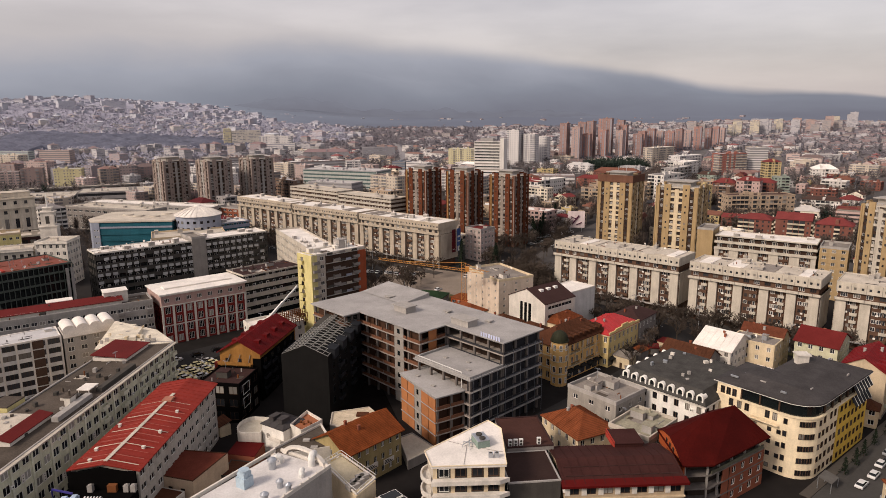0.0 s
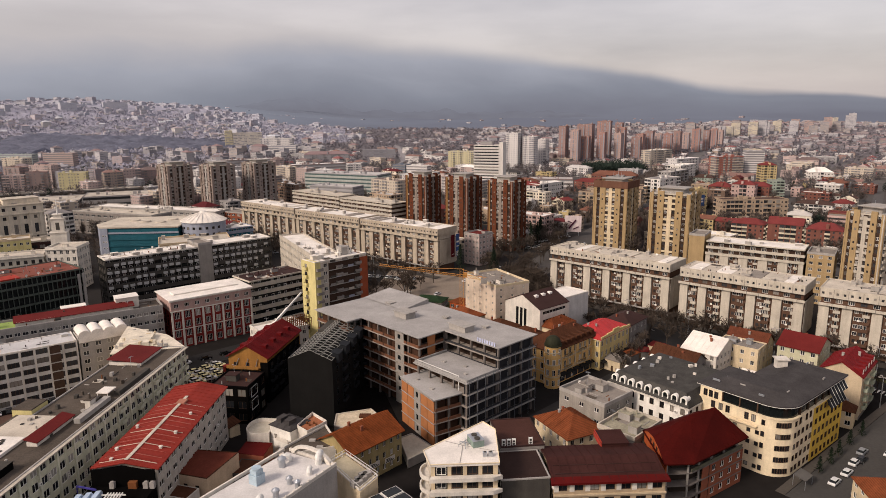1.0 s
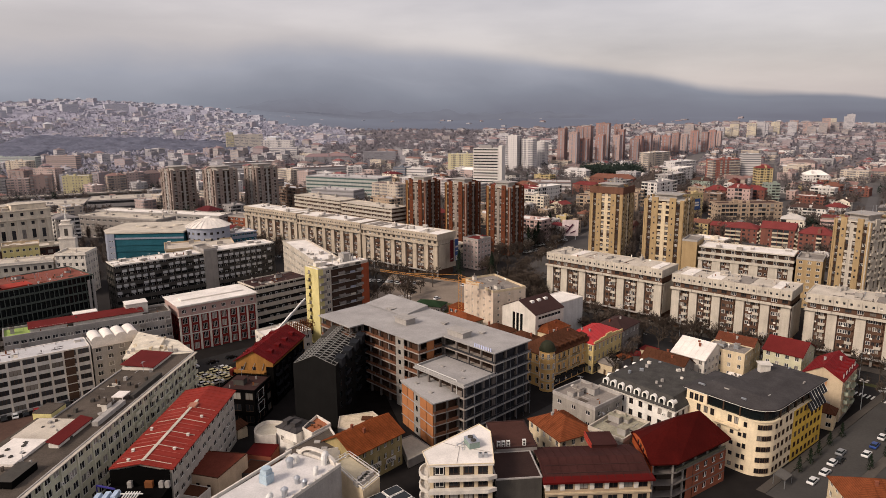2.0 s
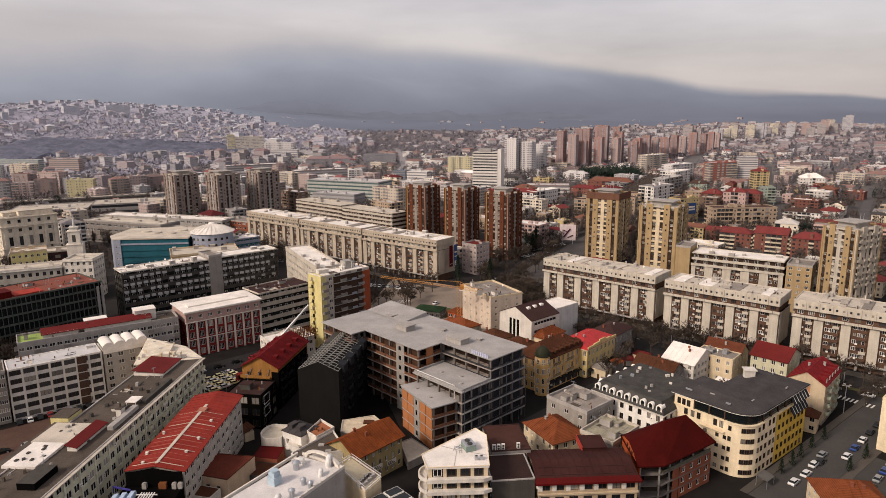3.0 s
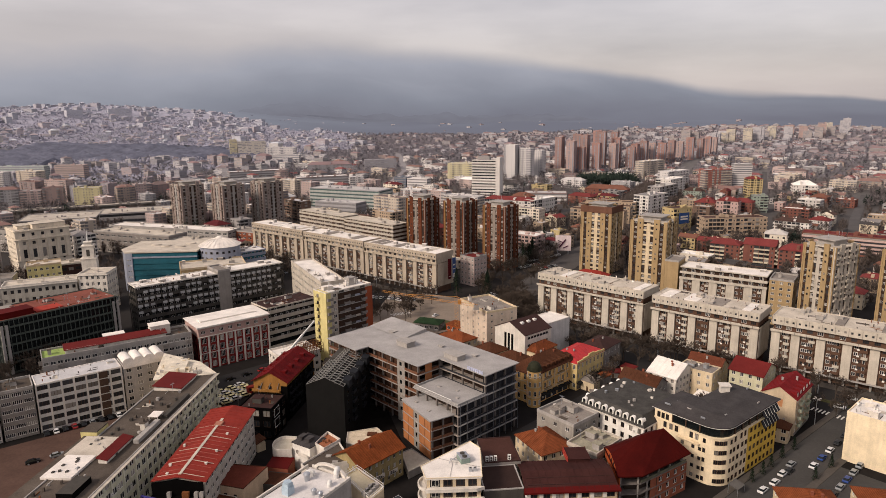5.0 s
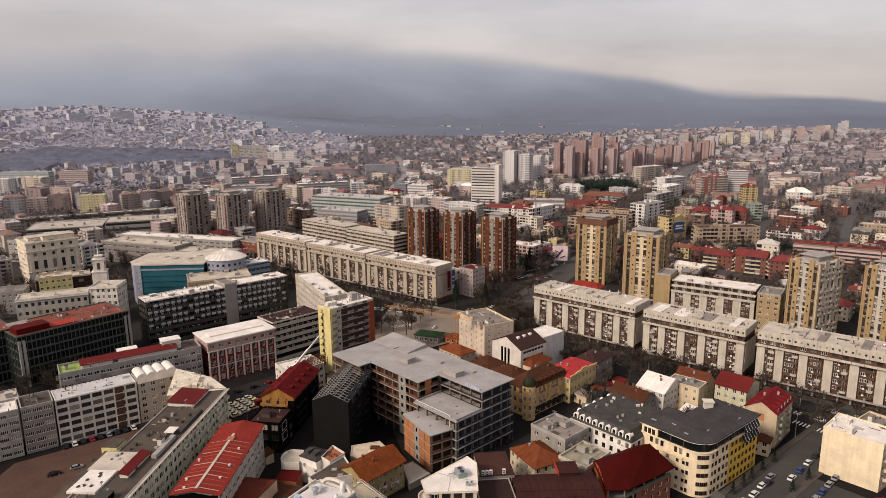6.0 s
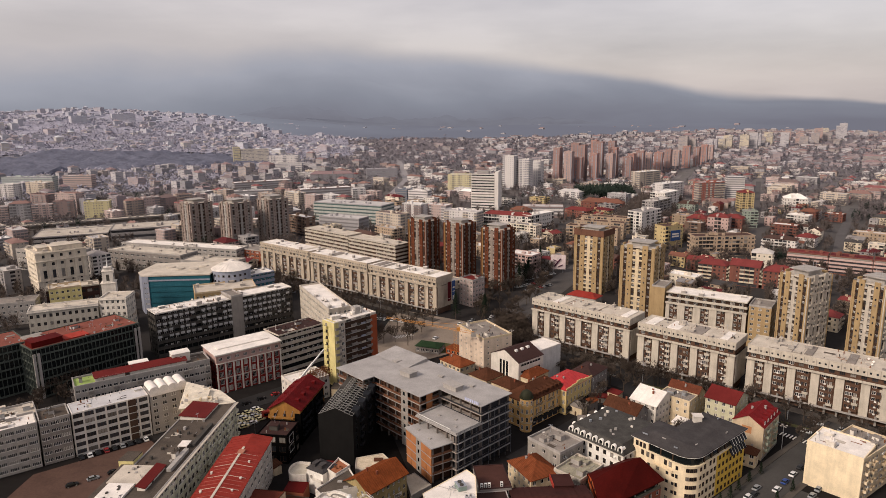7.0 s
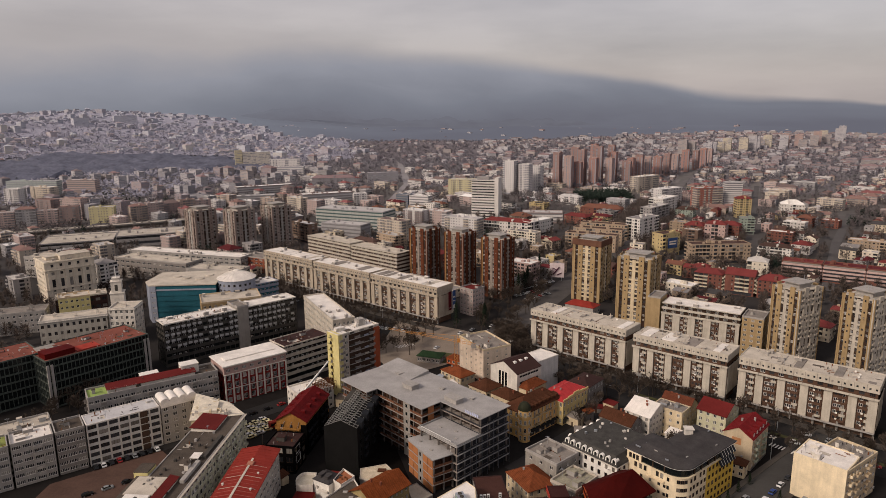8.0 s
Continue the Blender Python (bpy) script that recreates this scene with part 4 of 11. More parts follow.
def terrace_block(label, A, B, depth, h, seed):
    """A slab of flats: window columns between blank panels below, two setback terraces with white parapets on top."""
    rng = random.Random(seed)
    M, ln = site(A, B, depth)
    th = thing("apartment_slab", label, "apartment block", M)
    pcs = Pieces(th, is_far(M))
    z1 = h - 6.4
    s = Shape()
    s.box(0, 1.0, 0, ln, depth, z1)
    part("wall", s, blockloggia, th)
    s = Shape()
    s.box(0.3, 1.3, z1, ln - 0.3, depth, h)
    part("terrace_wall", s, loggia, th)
    for k_, z in enumerate((z1, z1 + 3.1)):
        s = Shape()
        y = -0.5 + 0.7 * k_
        s.box(-0.2, y, z - 0.25, ln + 0.2, depth, z)
        s.box(-0.2, y, z, ln + 0.2, y + 0.15, z + 1.1)
        part("terrace", s, brightpanel, th, "white balcony parapet")
        for i in range(9):
            s = Shape()
            s.box((i + 0.5) * ln / 9 - 0.1, y + 0.2, z, (i + 0.5) * ln / 9 + 0.1, 1.3, h - 0.3 if k_ else z + 2.85)
            part("partition", s, offwhite, th)
            pcs.put(window_mesh(2.2, 1.5, frame_white, 3), Matrix.Translation((i * ln / 9 + 2.0, 1.27, z + 0.9)))
    n = 5
    pw = ln / n
    for i in range(n + 1):
        s = Shape()
        x0, x1 = max(0, i * pw - pw * 0.24), min(ln, i * pw + pw * 0.24)
        s.box(x0, 0, 0, x1, 1.0, z1 - 0.25)
        part("panel", s, brightpanel, th)
    for i in range(n):
        c = (i + 0.5) * pw
        for f in range(6):
            pcs.put(window_mesh(1.5, 1.5, frame_white, 2), Matrix.Translation((c - pw * 0.14, 0.97, f * 3.0 + 1.4)))
            pcs.put(balcony_mesh(1.9, brightpanel if rng.random() < 0.6 else blockloggia, 0.8), Matrix.Translation((c + pw * 0.12, 0.99, f * 3.0 + 0.6)))
            pcs.put(window_mesh(0.9, 2.0, frame_white, 1), Matrix.Translation((c + pw * 0.12, 0.97, f * 3.0 + 0.7)))
    pcs.done()
    flat_roof(th, ln, depth, h, [roofwhite, brightpanel, lightgrey], 0.4, 5, rng)


terrace_block("white slab of flats with two long terraces under its roof", (134.7, 320.4), (171.3, 295.1), 16, 25, 52)
banded_slab("grey office slab with a brown roof and window bands", (-82.1, 260.8), (-62.0, 280.6), 15, 20.5, 6, offwhite, black_glass, roofbrown, 53)
banded_slab("dark office slab with white window leaves between thin uprights", (-155.2, 284.9), (-122.0, 313.5), 13, 25, 7, darkconc, black_glass, roofwhite, 54, rib=3.1, leaves=True)
banded_slab("dark office slab with white window leaves between thin uprights", (-117.5, 317.4), (-93.0, 338.5), 13, 25.3, 7, darkconc, black_glass, roofwhite, 55, rib=3.1, leaves=True)
building("stair_tower", "tan windowless concrete stair tower", "stair tower", (-122.2, 312.4), (-117.0, 316.9), 15, 26.5, 7, concrete, bay=4, win=(0.8, 0.8), blank=(0, 1, 3), units=0)
building("stair_tower", "tan windowless stair tower beside the white slab", "stair tower", (127.5, 325.2), (133.8, 321.0), 15, 27.5, 8, tanrib, blank=(0, 1, 3), units=0)
building("stair_tower", "tan rendered stair tower beside the white slab", "stair tower", (172.2, 294.5), (181.5, 288.0), 16, 24, 8, tanrib, bay=4.5, win=(1.6, 1.4), units=1)
th = banded_slab("black glazed office building with a rust-red roof edge", (-190.2, 232.3), (-158.3, 272.2), 26, 24.3, 6, mat("dark_green_mullion", (0.10, 0.115, 0.10), 0.7), black_glass, mat("rust_red_roof_felt", (0.23, 0.08, 0.06), 0.85, 0.4, 0.15, 2.5, 0.0), 56, rib=1.9, share=0.2)
for k_, (x0, y0, x1, y1, up, m_) in enumerate(((1.2, 3, 15, 11, 2.6, maroon), (16, 2.5, 27, 10, 0.5, mat("bright_red_sheet", (0.36, 0.05, 0.035), 0.7, 0.5, 0.2, 2.5, 0.0)), (3, 13, 12, 22, 1.2, concrete))):
    s = Shape()
    s.box(x0, y0, 24.4, x1, y1, 24.35 + up)
    s.box(x0 - 0.2, y0 - 0.2, 24.35 + up, x1 + 0.2, y1 + 0.2, 24.5 + up)
    part("roof_shed", s, m_, th)
banded_slab("black glazed office building with a rust-red roof edge", (-228.0, 212.0), (-199.0, 244.0), 24, 24.8, 6, MATS["dark_green_mullion"], black_glass, MATS["rust_red_roof_felt"], 57, rib=1.9, share=0.2)
building("apartment_house", "pale stone building with a bright ribbed roof", "office building", (-87.8, 337.7), (-60.5, 286.0), 13, 26, 7, offwhite, roofmats=[roofwhite, offwhite, lightgrey], bay=2.8, win=(1.3, 1.6), units=6, seed=58)
building("office_annex", "tan low annex with a flat gravel roof", "office building", (-154.0, 339.6), (-119.6, 354.6), 22, 21, 5, tanrib, roofmats=[roofbeige, beige, lightgrey], seed=59, units=4)

# teal glass office with a white drum
M, ln = site((-199.3, 366.4), (-155.0, 369.5), 40)
th = thing("glass_office", "teal glass office building with white roof and blue-grey side wall", "office building", M)
s = Shape()
s.box(4.0, 0.3, 0, ln, 39, 25.6)
part("glazing", s, teal_glass, th)
s = Shape()
s.prism([(0.0, 0.0), (4.2, -0.2), (4.2, 38.5), (-3, 36), (-5.5, 10)], 0, 26.2)
part("side_wall", s, bluegrey, th)
for i in range(7):
    s = Shape()
    s.box(3.9, -0.05, i * 3.75, ln + 0.05, 0.35, i * 3.75 + 1.0)
    part("band", s, bluegrey if i == 6 else teal_glass, th)
w = window_mesh(0.9, 0.9, frame_white, 1)
for i in range(6):
    part("window", w, None, th, at=Matrix.Translation((1.6, -0.12, 3 + i * 3.6)))
    part("window", w, None, th, at=Matrix.Translation((3.2, -0.16, 3 + i * 3.6)))
s = Shape()
s.prism([(-0.3, -0.3), (ln + 0.3, -0.3), (ln + 0.3, 39.6), (-3.3, 36.8), (-5.9, 10)], 25.9, 26.7)
part("roof", s, roofbeige, th)
for x, y in ((20, 17), (30, 14), (12, 22), (34, 24)):
    s = Shape()
    s.tube(x, y, 26.7, 27.5, 3.2, 2.9, 14)
    part("roof_dome", s, roofbeige, th)

th = thing("drum_tower", "round blue-grey drum with a white conical ribbed roof", "office building", pose(-143.5, 380, 0))
TAKEN.append((-143, 380, 13, 13, 0))
s = Shape()
s.tube(0, 0, 0, 28.5, 12.5, 12.5, 36)
part("wall", s, bluegrey, th)
s = Shape()
s.tube(0, 0, 28.5, 31.2, 13.4, 8.0, 36)
s.tube(0, 0, 31.2, 33.0, 8.0, 2.4, 36)
s.tube(0, 0, 33.0, 34.0, 2.4, 1.6, 18)
part("roof", s, roofwhite, th)
rb = Shape()
rb.bar((2.2, 0, 33.1), (8.0, 0, 31.4), 0.12)
rb.bar((8.0, 0, 31.4), (13.4, 0, 28.7), 0.12)
rbm = rb.mesh("roof_rib", roofwhite)
for i in range(24):
    part("roof_rib", rbm, None, th, at=pose(0, 0, 0, 0, 0, 15 * i))
w = window_mesh(1.5, 1.5, frame_brown, 1)
for i in range(9):
    for z in (24.5, 20.8):
        part("window", w, None, th, at=pose(0, 0, 0, 0, 0, 195 + 17 * i) @ pose(12.55, 0, z, 0, 0, 90))
banded_slab("teal glazed wing of the round office", (-131.5, 382), (-118, 394), 14, 22, 6, bluegrey, teal_glass, roofwhite, 60)

# ---- yellow and red tower house by the square ----
th, ln = building("tower_house", "pale yellow apartment tower with a brick-red end bay", "apartment block", (-50.4, 243.8), (-32.3, 261.5), 9.5, 32.5, 10, offwhite,
                  roofmats=[roofwhite, white, white], bay=3.1, win=(1.7, 1.5), balconies=3, balc=greyw, units=4, seed=3, parapet=0.5, blank=(3,))
s = Shape()
s.box(-0.35, -0.3, 0, 2.2, 9.6, 32.6)
part("end_panel", s, paleyellow, th, "pale yellow end wall")
for f in range(1, 10):
    part("balcony", balcony_mesh(2.6, paleyellow, 1.0), None, th, at=pose(-0.36, 6.2, f * 3.25, 0, 0, 270))
    part("window", window_mesh(1.6, 1.9, frame_brown, 2), None, th, at=pose(-0.38, 6.2, f * 3.25 + 0.3, 0, 0, 270))
s = Shape()
s.box(ln - 3.6, -0.35, 0, ln + 0.3, 9.7, 31.6)
part("end_panel", s, mat("brick_orange_render", (0.30, 0.075, 0.035), 0.8, 0.25, 0.3, 4, 0.3), th, "brick-red end bay")
# dark sheet before the wall: the loggias' shade put in as colour
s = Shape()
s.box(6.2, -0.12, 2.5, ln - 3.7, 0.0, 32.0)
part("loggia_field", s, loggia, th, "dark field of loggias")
for f in range(10):
    s = Shape()
    s.box(6.2, -0.75, f * 3.25 + 2.5, ln - 3.7, -0.12, f * 3.25 + 2.7)
    part("floor_slab", s, lightgrey, th)
    for i in range(5):
        x = 6.6 + i * (ln - 10.6) / 5
        if (i * 3 + f * 5) % 4:
            s = Shape()
            s.box(x, -0.72, f * 3.25 + 2.7, x + (ln - 10.6) / 5 - 0.3, -0.64, f * 3.25 + 3.6)
            part("rail", s, [greyw, offwhite, darkconc, bluegrey][(i + f * 2) % 4], th)
s = Shape()
for x, y, z in ((5, 5, 3.6), (14, 3, 2.6), (16.5, 6, 4.4), (19, 4, 3.2), (21, 5, 3.0)):
    s.bar((x, y, 32.4), (x, y, 32.5 + z), 0.09)
    s.bar((x - 0.6, y, 32.3 + z), (x + 0.6, y, 32.3 + z), 0.05)
part("antenna", s, whitesteel, th)
s = Shape()
s.box(16, 4.5, 32.5, 20, 8.5, 36)
part("plant_room", s, lightgrey, th)

# red and white classical building
M, ln = site((-105.7, 236.3), (-80.6, 256.4), 18)
th = thing("classical_building", "dark red building with white pilasters, white roof and paired windows", "building", M)
s = Shape()
sp1 = facade(s, pose(0, 0, 0), ln, 0, 15.0, 4, 8, 1.9, 2.6, 0.7)
sp2 = facade(s, pose(ln, 0, 0, 0, 0, 90), 18, 0, 15.0, 4, 4, 1.9, 2.6, 0.7)
for m2, L in ((pose(ln, 18, 0, 0, 0, 180), ln), (pose(0, 18, 0, 0, 0, 270), 18)):
    facade(s, m2, L, 0, 15.0, 4, 5, 1.9, 2.4, 0.7, pane=1)
part("wall", s, [redpaint, glass_far], th)
for q, hh in sp1 + sp2:
    part("window", window_mesh(1.9, hh, frame_white, 3), None, th, at=q)
s = Shape()
sp3 = facade(s, pose(-0.2, -0.2, 0), ln + 0.4, 15.0, 19.5, 1, 8, 1.8, 1.5, 1.5)
s.poly([(ln + 0.2, -0.2, 15), (ln + 0.2, 18.2, 15), (ln + 0.2, 18.2, 19.5), (ln + 0.2, -0.2, 19.5)])
s.poly([(-0.2, 18.2, 15), (-0.2, -0.2, 15), (-0.2, -0.2, 19.5), (-0.2, 18.2, 19.5)])
s.poly([(ln + .2, 18.2, 15), (-.2, 18.2, 15), (-.2, 18.2, 19.5), (ln + .2, 18.2, 19.5)])
part("attic_storey", s, mat("pinkish_render", (0.36, 0.245, 0.22)), th)
for q, hh in sp3:
    part("window", window_mesh(1.8, hh, frame_white, 3), None, th, at=q)
for i in range(9):
    s = Shape()
    x = i * ln / 8
    s.box(max(-0.3, x - 0.38), -0.4, 0, min(ln + 0.3, x + 0.38), 0.0, 15)
    part("pilaster", s, white, th)
s = Shape()
for z, o in ((15.0, 0.6), (19.2, 0.8), (7.3, 0.2)):
    s.box(-o, -o, z, ln + o, -0.01, z + 0.35)
    s.box(ln + 0.01, -o, z, ln + o, 18, z + 0.35)
part("cornice", s, white, th)
s = Shape()
s.prism([(-0.8, -0.8), (ln + 0.8, -0.8), (ln + 0.8, 18.8), (-0.8, 18.8)], 19.6, 19.95)
s.box(3, 6, 19.95, ln - 3, 12, 20.5)
part("roof", s, roofwhite, th)

# ---- left side ----
building("apartment_slab", "grey long apartment slab with red roof sheds on top", "apartment block", (-155.8, 204.7), (-108.8, 236.0), 12, 17.5, 5, lightgrey, roofmats=[rooftar, lightgrey, lightgrey], bay=2.5, win=(1.9, 1.3), balconies=4, balc=greyw, units=6, seed=70)
M, _ = site((-150, 211), (-118, 232), 6)
th = thing("stair_house", "white plastered stair house on the grey slab roof", "stair house", pose(-155.8, 204.7, 17.55, 0, 0, 33.66))
for x0, y0, x1, y1, z in ((41, 5.5, 49, 11.4, 4.2), (23, 7.4, 31, 11.4, 3.0), (10, 6.5, 15, 9.5, 1.4)):
    s = Shape()
    s.box(x0, y0, 0, x1, y1, z)
    part("wall", s, white, th)
    s = Shape()
    s.box(x0 - 0.2, y0 - 0.2, z, x1 + 0.2, y1 + 0.2, z + 0.2)
    part("roof", s, roofwhite, th)
    for k_ in range(2):
        part("window", window_mesh(1.3, 1.2, frame_brown, 2), None, th, at=Matrix.Translation((x0 + 1.6 + k_ * 2.6, y0 - 0.03, z * 0.4)))
th = thing("roof_shed", "long dark red shed roof on top of the grey slab", "roof shed", M @ Matrix.Translation((0, 0, 17.55)))
s = Shape()
s.box(0, 0, 0, 12, 5, 2.0)
s.box(14, 0, 0, 38, 5, 1.6)
part("wall", s, white, th)
s = Shape()
s.poly([(-0.5, -0.5, 1.9), (38.5, -0.5, 1.9), (38.5, 5.5, 3.0), (-0.5, 5.5, 3.0)])
s.poly([(38.5, -0.5, 1.7), (-0.5, -0.5, 1.7), (-0.5, 5.5, 2.8), (38.5, 5.5, 2.8)])
s.poly([(-0.5, -0.5, 1.7), (38.5, -0.5, 1.7), (38.5, -0.5, 1.9), (-0.5, -0.5, 1.9)])
part("roof", s, maroon2, th)
th, ln = building("apartment_slab", "white apartment block with long dark loggia openings", "apartment block", (-142.7, 179.1), (-120.5, 196.2), 11, 18.0, 6, mat("cool_white_render", (0.50, 0.485, 0.47), streak=0.45), roofmats=[mat("pale_grey_roof_sheet", (0.46, 0.45, 0.45), 0.6, 0.3, 0.2, 2.5, 0.0), roofwhite, white], bay=3.9, win=(3.3, 1.75), sill=0.85, fr=frame_brown, units=1, seed=71, lights=3, parapet=0.3)
for f in range(6):
    s = Shape()
    s.box(ln * 0.72, -0.12, f * 3.0 + 0.25, ln * 0.72 + 3.0, 0.02, f * 3.0 + 2.85)
    part("loggia_screen", s, mat("brown_loggia_screen", (0.10, 0.062, 0.045), 0.9, 0.4, 0.5, 4, 0.3), th)
for i in range(8):
    s = Shape()
    s.box(i * ln / 7 - 0.14, -0.3, 0, i * ln / 7 + 0.14, -0.02, 18.0)
    part("pilaster", s, white, th)
th, ln = building("apartment_slab", "white apartment block with barrel-vaulted roof storey", "apartment block", (-120.0, 196.6), (-108.0, 205.8), 11, 17.0, 6, lightgrey, roofmats=[roofwhite, white], bay=3.4, win=(1.8, 1.5), units=0, seed=72)
for i in range(4):
    s = Shape()
    k = 10
    x0 = ln * i / 4
    pts = [(x0 + (1 - math.cos(math.pi * j / k)) * ln / 8, math.sin(math.pi * j / k) * 1.5 + 2.4) for j in range(k + 1)]
    for a, b in zip(pts[:-1], pts[1:]):
        s.poly([(a[0], -0.4, 17 + a[1]), (b[0], -0.4, 17 + b[1]), (b[0], 9, 17 + b[1]), (a[0], 9, 17 + a[1])])
    s.poly([(p[0], -0.4, 17 + p[1]) for p in reversed(pts)])
    s.poly([(x0, -0.4, 17), (x0 + ln / 4, -0.4, 17), (x0 + ln / 4, -0.4, 19.4), (x0, -0.4, 19.4)])
    part("vault", s, roofwhite, th, "white barrel vault")
for i, (a, b, wm, rm, hh) in enumerate([((-151.5, 172.5), (-143.2, 178.6), greyw, rooftar, 17.6), ((-163.4, 163.5), (-152.0, 172.0), lightgrey, roofwhite, 17.5), ((-176, 154), (-164, 163), lightgrey, moss, 17.2), ((-196, 139), (-176.6, 153.6), greyw, rooftar, 17)]):
    building("apartment_slab", "grey rendered apartment block with balconies", "apartment block", a, b, 12, hh, 6, wm, roofmats=[rm, lightgrey], bay=3.9, win=(3.0, 1.45), balconies=4, balc=lightgrey, units=2, seed=73 + i, lights=5)
for A_, B_ in (((-190.2, 232.3), (-158.3, 272.2)), ((-228.0, 212.0), (-199.0, 244.0))):
    a_ = math.degrees(math.atan2(B_[1] - A_[1], B_[0] - A_[0]))
    for P_, k_ in ((A_, 0.0), (B_, -3.0)):
        s = Shape()
        s.box(k_, -0.9, 0, k_ + 1.1, -0.3, 22.5)
        s.box(k_ + 1.9, -0.9, 0, k_ + 3.0, -0.3, 22.5)
        solid("wall_fin", s, lightgrey, "pair of pale concrete fins on the black glazed front", "wall fin", pose(P_[0], P_[1], 0, 0, 0, a_), "concrete fins")
# cream-roofed corner piece
s = Shape()
th = thing("corner_house", "cream corner house with a pale irregular roof", "apartment house", pose(0, 0, 0))
s.prism([(-107.5, 205.5), (-100.5, 180.0), (-80.6, 185.0), (-90.5, 196.0)], 0, 19.4)
part("wall", s, cream, th)
s = Shape()
s.prism([(-108, 206), (-101, 179.5), (-80.0, 185.0), (-90.3, 196.6)], 19.42, 19.7)
s.prism([(-104, 200), (-99, 184), (-92, 186), (-94, 195)], 19.72, 21.0)
part("roof", s, mat("cream_roof_slabs", (0.60, 0.54, 0.44), 0.85, 0.45, 0.4, 2.0, 0.0), th)
rng = random.Random(88)
s = Shape()
for i in range(46):
    x, y, q = rng.uniform(-103, -86), rng.uniform(183, 199), rng.uniform(0.3, 1.6)
    if (x + 80.6) * 0.743 + (y - 185) * 0.669 > -1.5:
        continue
    s.box(x, y, 19.7, x + q, y + rng.uniform(0.3, 1.4), 19.7 + rng.uniform(0.2, 1.6), i % 3)
tagged(part("roof_clutter", s, [cream, lightgrey, MATS["cream_roof_slabs"]], th), kind="stuff")
TAKEN.append((-95, 192, 14, 14, 0))

th, ln = building("apartment_house", "long grey-green stone apartment house with tar roof and roof sheds", "apartment house", (-88.5, 50.0), (-80.4, 185.1), 16, 19.5, 6, mat("grey_green_stone", (0.52, 0.505, 0.375), streak=0.5),
                  roofmats=[rooftar, lightgrey, white], bay=3.0, win=(2.05, 1.9), balconies=0, units=3, seed=75, cornice=offwhite, parapet=0.35)
nb_ = 45
pl = Shape()
pl.box(-0.28, -0.22, 3.4, 0.28, 0.0, 19.0)
plm = pl.mesh("pilaster", mat("pale_green_stone", (0.60, 0.585, 0.46), streak=0.45))
for i in range(0, nb_ + 1, 2):
    part("pilaster", plm, None, th, at=Matrix.Translation((min(ln - 0.3, max(0.3, i * ln / nb_)), 0, 0)))
bl = balcony_mesh(2.6, MATS["pale_green_stone"], 0.9, 0.9)
for i in range(nb_ - 13, nb_, 3):
    for f in range(2, 6):
        part("balcony", bl, None, th, at=Matrix.Translation(((i + 0.5) * ln / nb_, 0, f * 3.25 - 0.0)))
for x0, x1, y0, y1, rm in ((120, 132, 6.0, 15.6, maroon2), (73, 86, 4.8, 7.2, maroon2)):
    s = Shape()
    s.box(x0, y0, 19.55, x1, y1, 20.5)
    part("roof_shed", s, white, th)
    s = Shape()
    q = [(x0 - 0.4, y0 - 0.4, 20.5), (x1 + 0.4, y0 - 0.4, 20.5), (x1 + 0.4, y1 + 0.4, 21.2), (x0 - 0.4, y1 + 0.4, 21.2)]
    s.poly([(x, y, z + 0.18) for x, y, z in q])
    s.poly(q[::-1])
    for k_ in range(4):
        a, c = q[k_], q[(k_ + 1) % 4]
        s.poly([a, c, (c[0], c[1], c[2] + 0.18), (a[0], a[1], a[2] + 0.18)])
    part("shed_roof", s, rm, th)
s = Shape()
s.box(0, -1.0, 19.45, ln + 0.3, 0.2, 19.7)
part("eaves_board", s, offwhite, th)
s = Shape()
s.box(84, 1.8, 19.55, 97, 3.4, 20.7)
part("roof_shed", s, lightgrey, th)
s = Shape()
s.box(100, 1.2, 19.55, 116, 2.6, 20.6)
part("roof_shed", s, darkconc, th)
s = Shape()
s.box(97.5, 2.8, 21.0, 101.5, 6.0, 21.2)
for x_ in (97.8, 101.2):
    for y_ in (3.1, 5.7):
        s.box(x_ - 0.08, y_ - 0.08, 19.55, x_ + 0.08, y_ + 0.08, 21.0)
part("canopy", s, roofwhite, th)
s = Shape()
s.box(64.5, 9.5, 19.55, 76.0, 17.8, 20.2)
part("roof_deck", s, roofwhite, th, "white roof membrane")
for x_, y_ in ((67, 12), (70, 15), (72, 12.5), (66.5, 15.5)):
    s = Shape()
    s.box(x_, y_, 20.2, x_ + 0.9, y_ + 0.6, 20.5)
    part("roof_vent", s, darkconc, th)
s = Shape()
s.box(76.5, 9.0, 19.55, 87.0, 19.0, 19.95)
part("roof_deck", s, roofbeige, th)
s = Shape()
s.box(88.0, 16.5, 12.0, 94.0, 21.5, 20.6)
s.box(88.0, 16.5, 20.6, 94.0, 21.5, 20.9, 1)
part("stair_house", s, [paleyellow, rooftar], th)
s = Shape()
s.box(20, 15.9, 0, 88, 20.5, 19.5, 0, top=1)
part("rear_wing", s, [MATS["grey_green_stone"], rooftar], th)
s = Shape()
s.box(56.0, 3.6, 19.55, 64.0, 7.8, 21.2, 0, top=1)
part("roof_shed", s, [black, darkconc], th)
rng = random.Random(77)
panel = Shape()
panel.box(-0.5, -0.06, 0, 0.5, 0.0, 1.9)
for k_ in range(3):
    panel.box(-0.12, -0.08, 0.3 + k_ * 0.55, 0.12, -0.05, 0.5 + k_ * 0.55, 1)
panel = panel.mesh("white_panel", [white, darkconc])
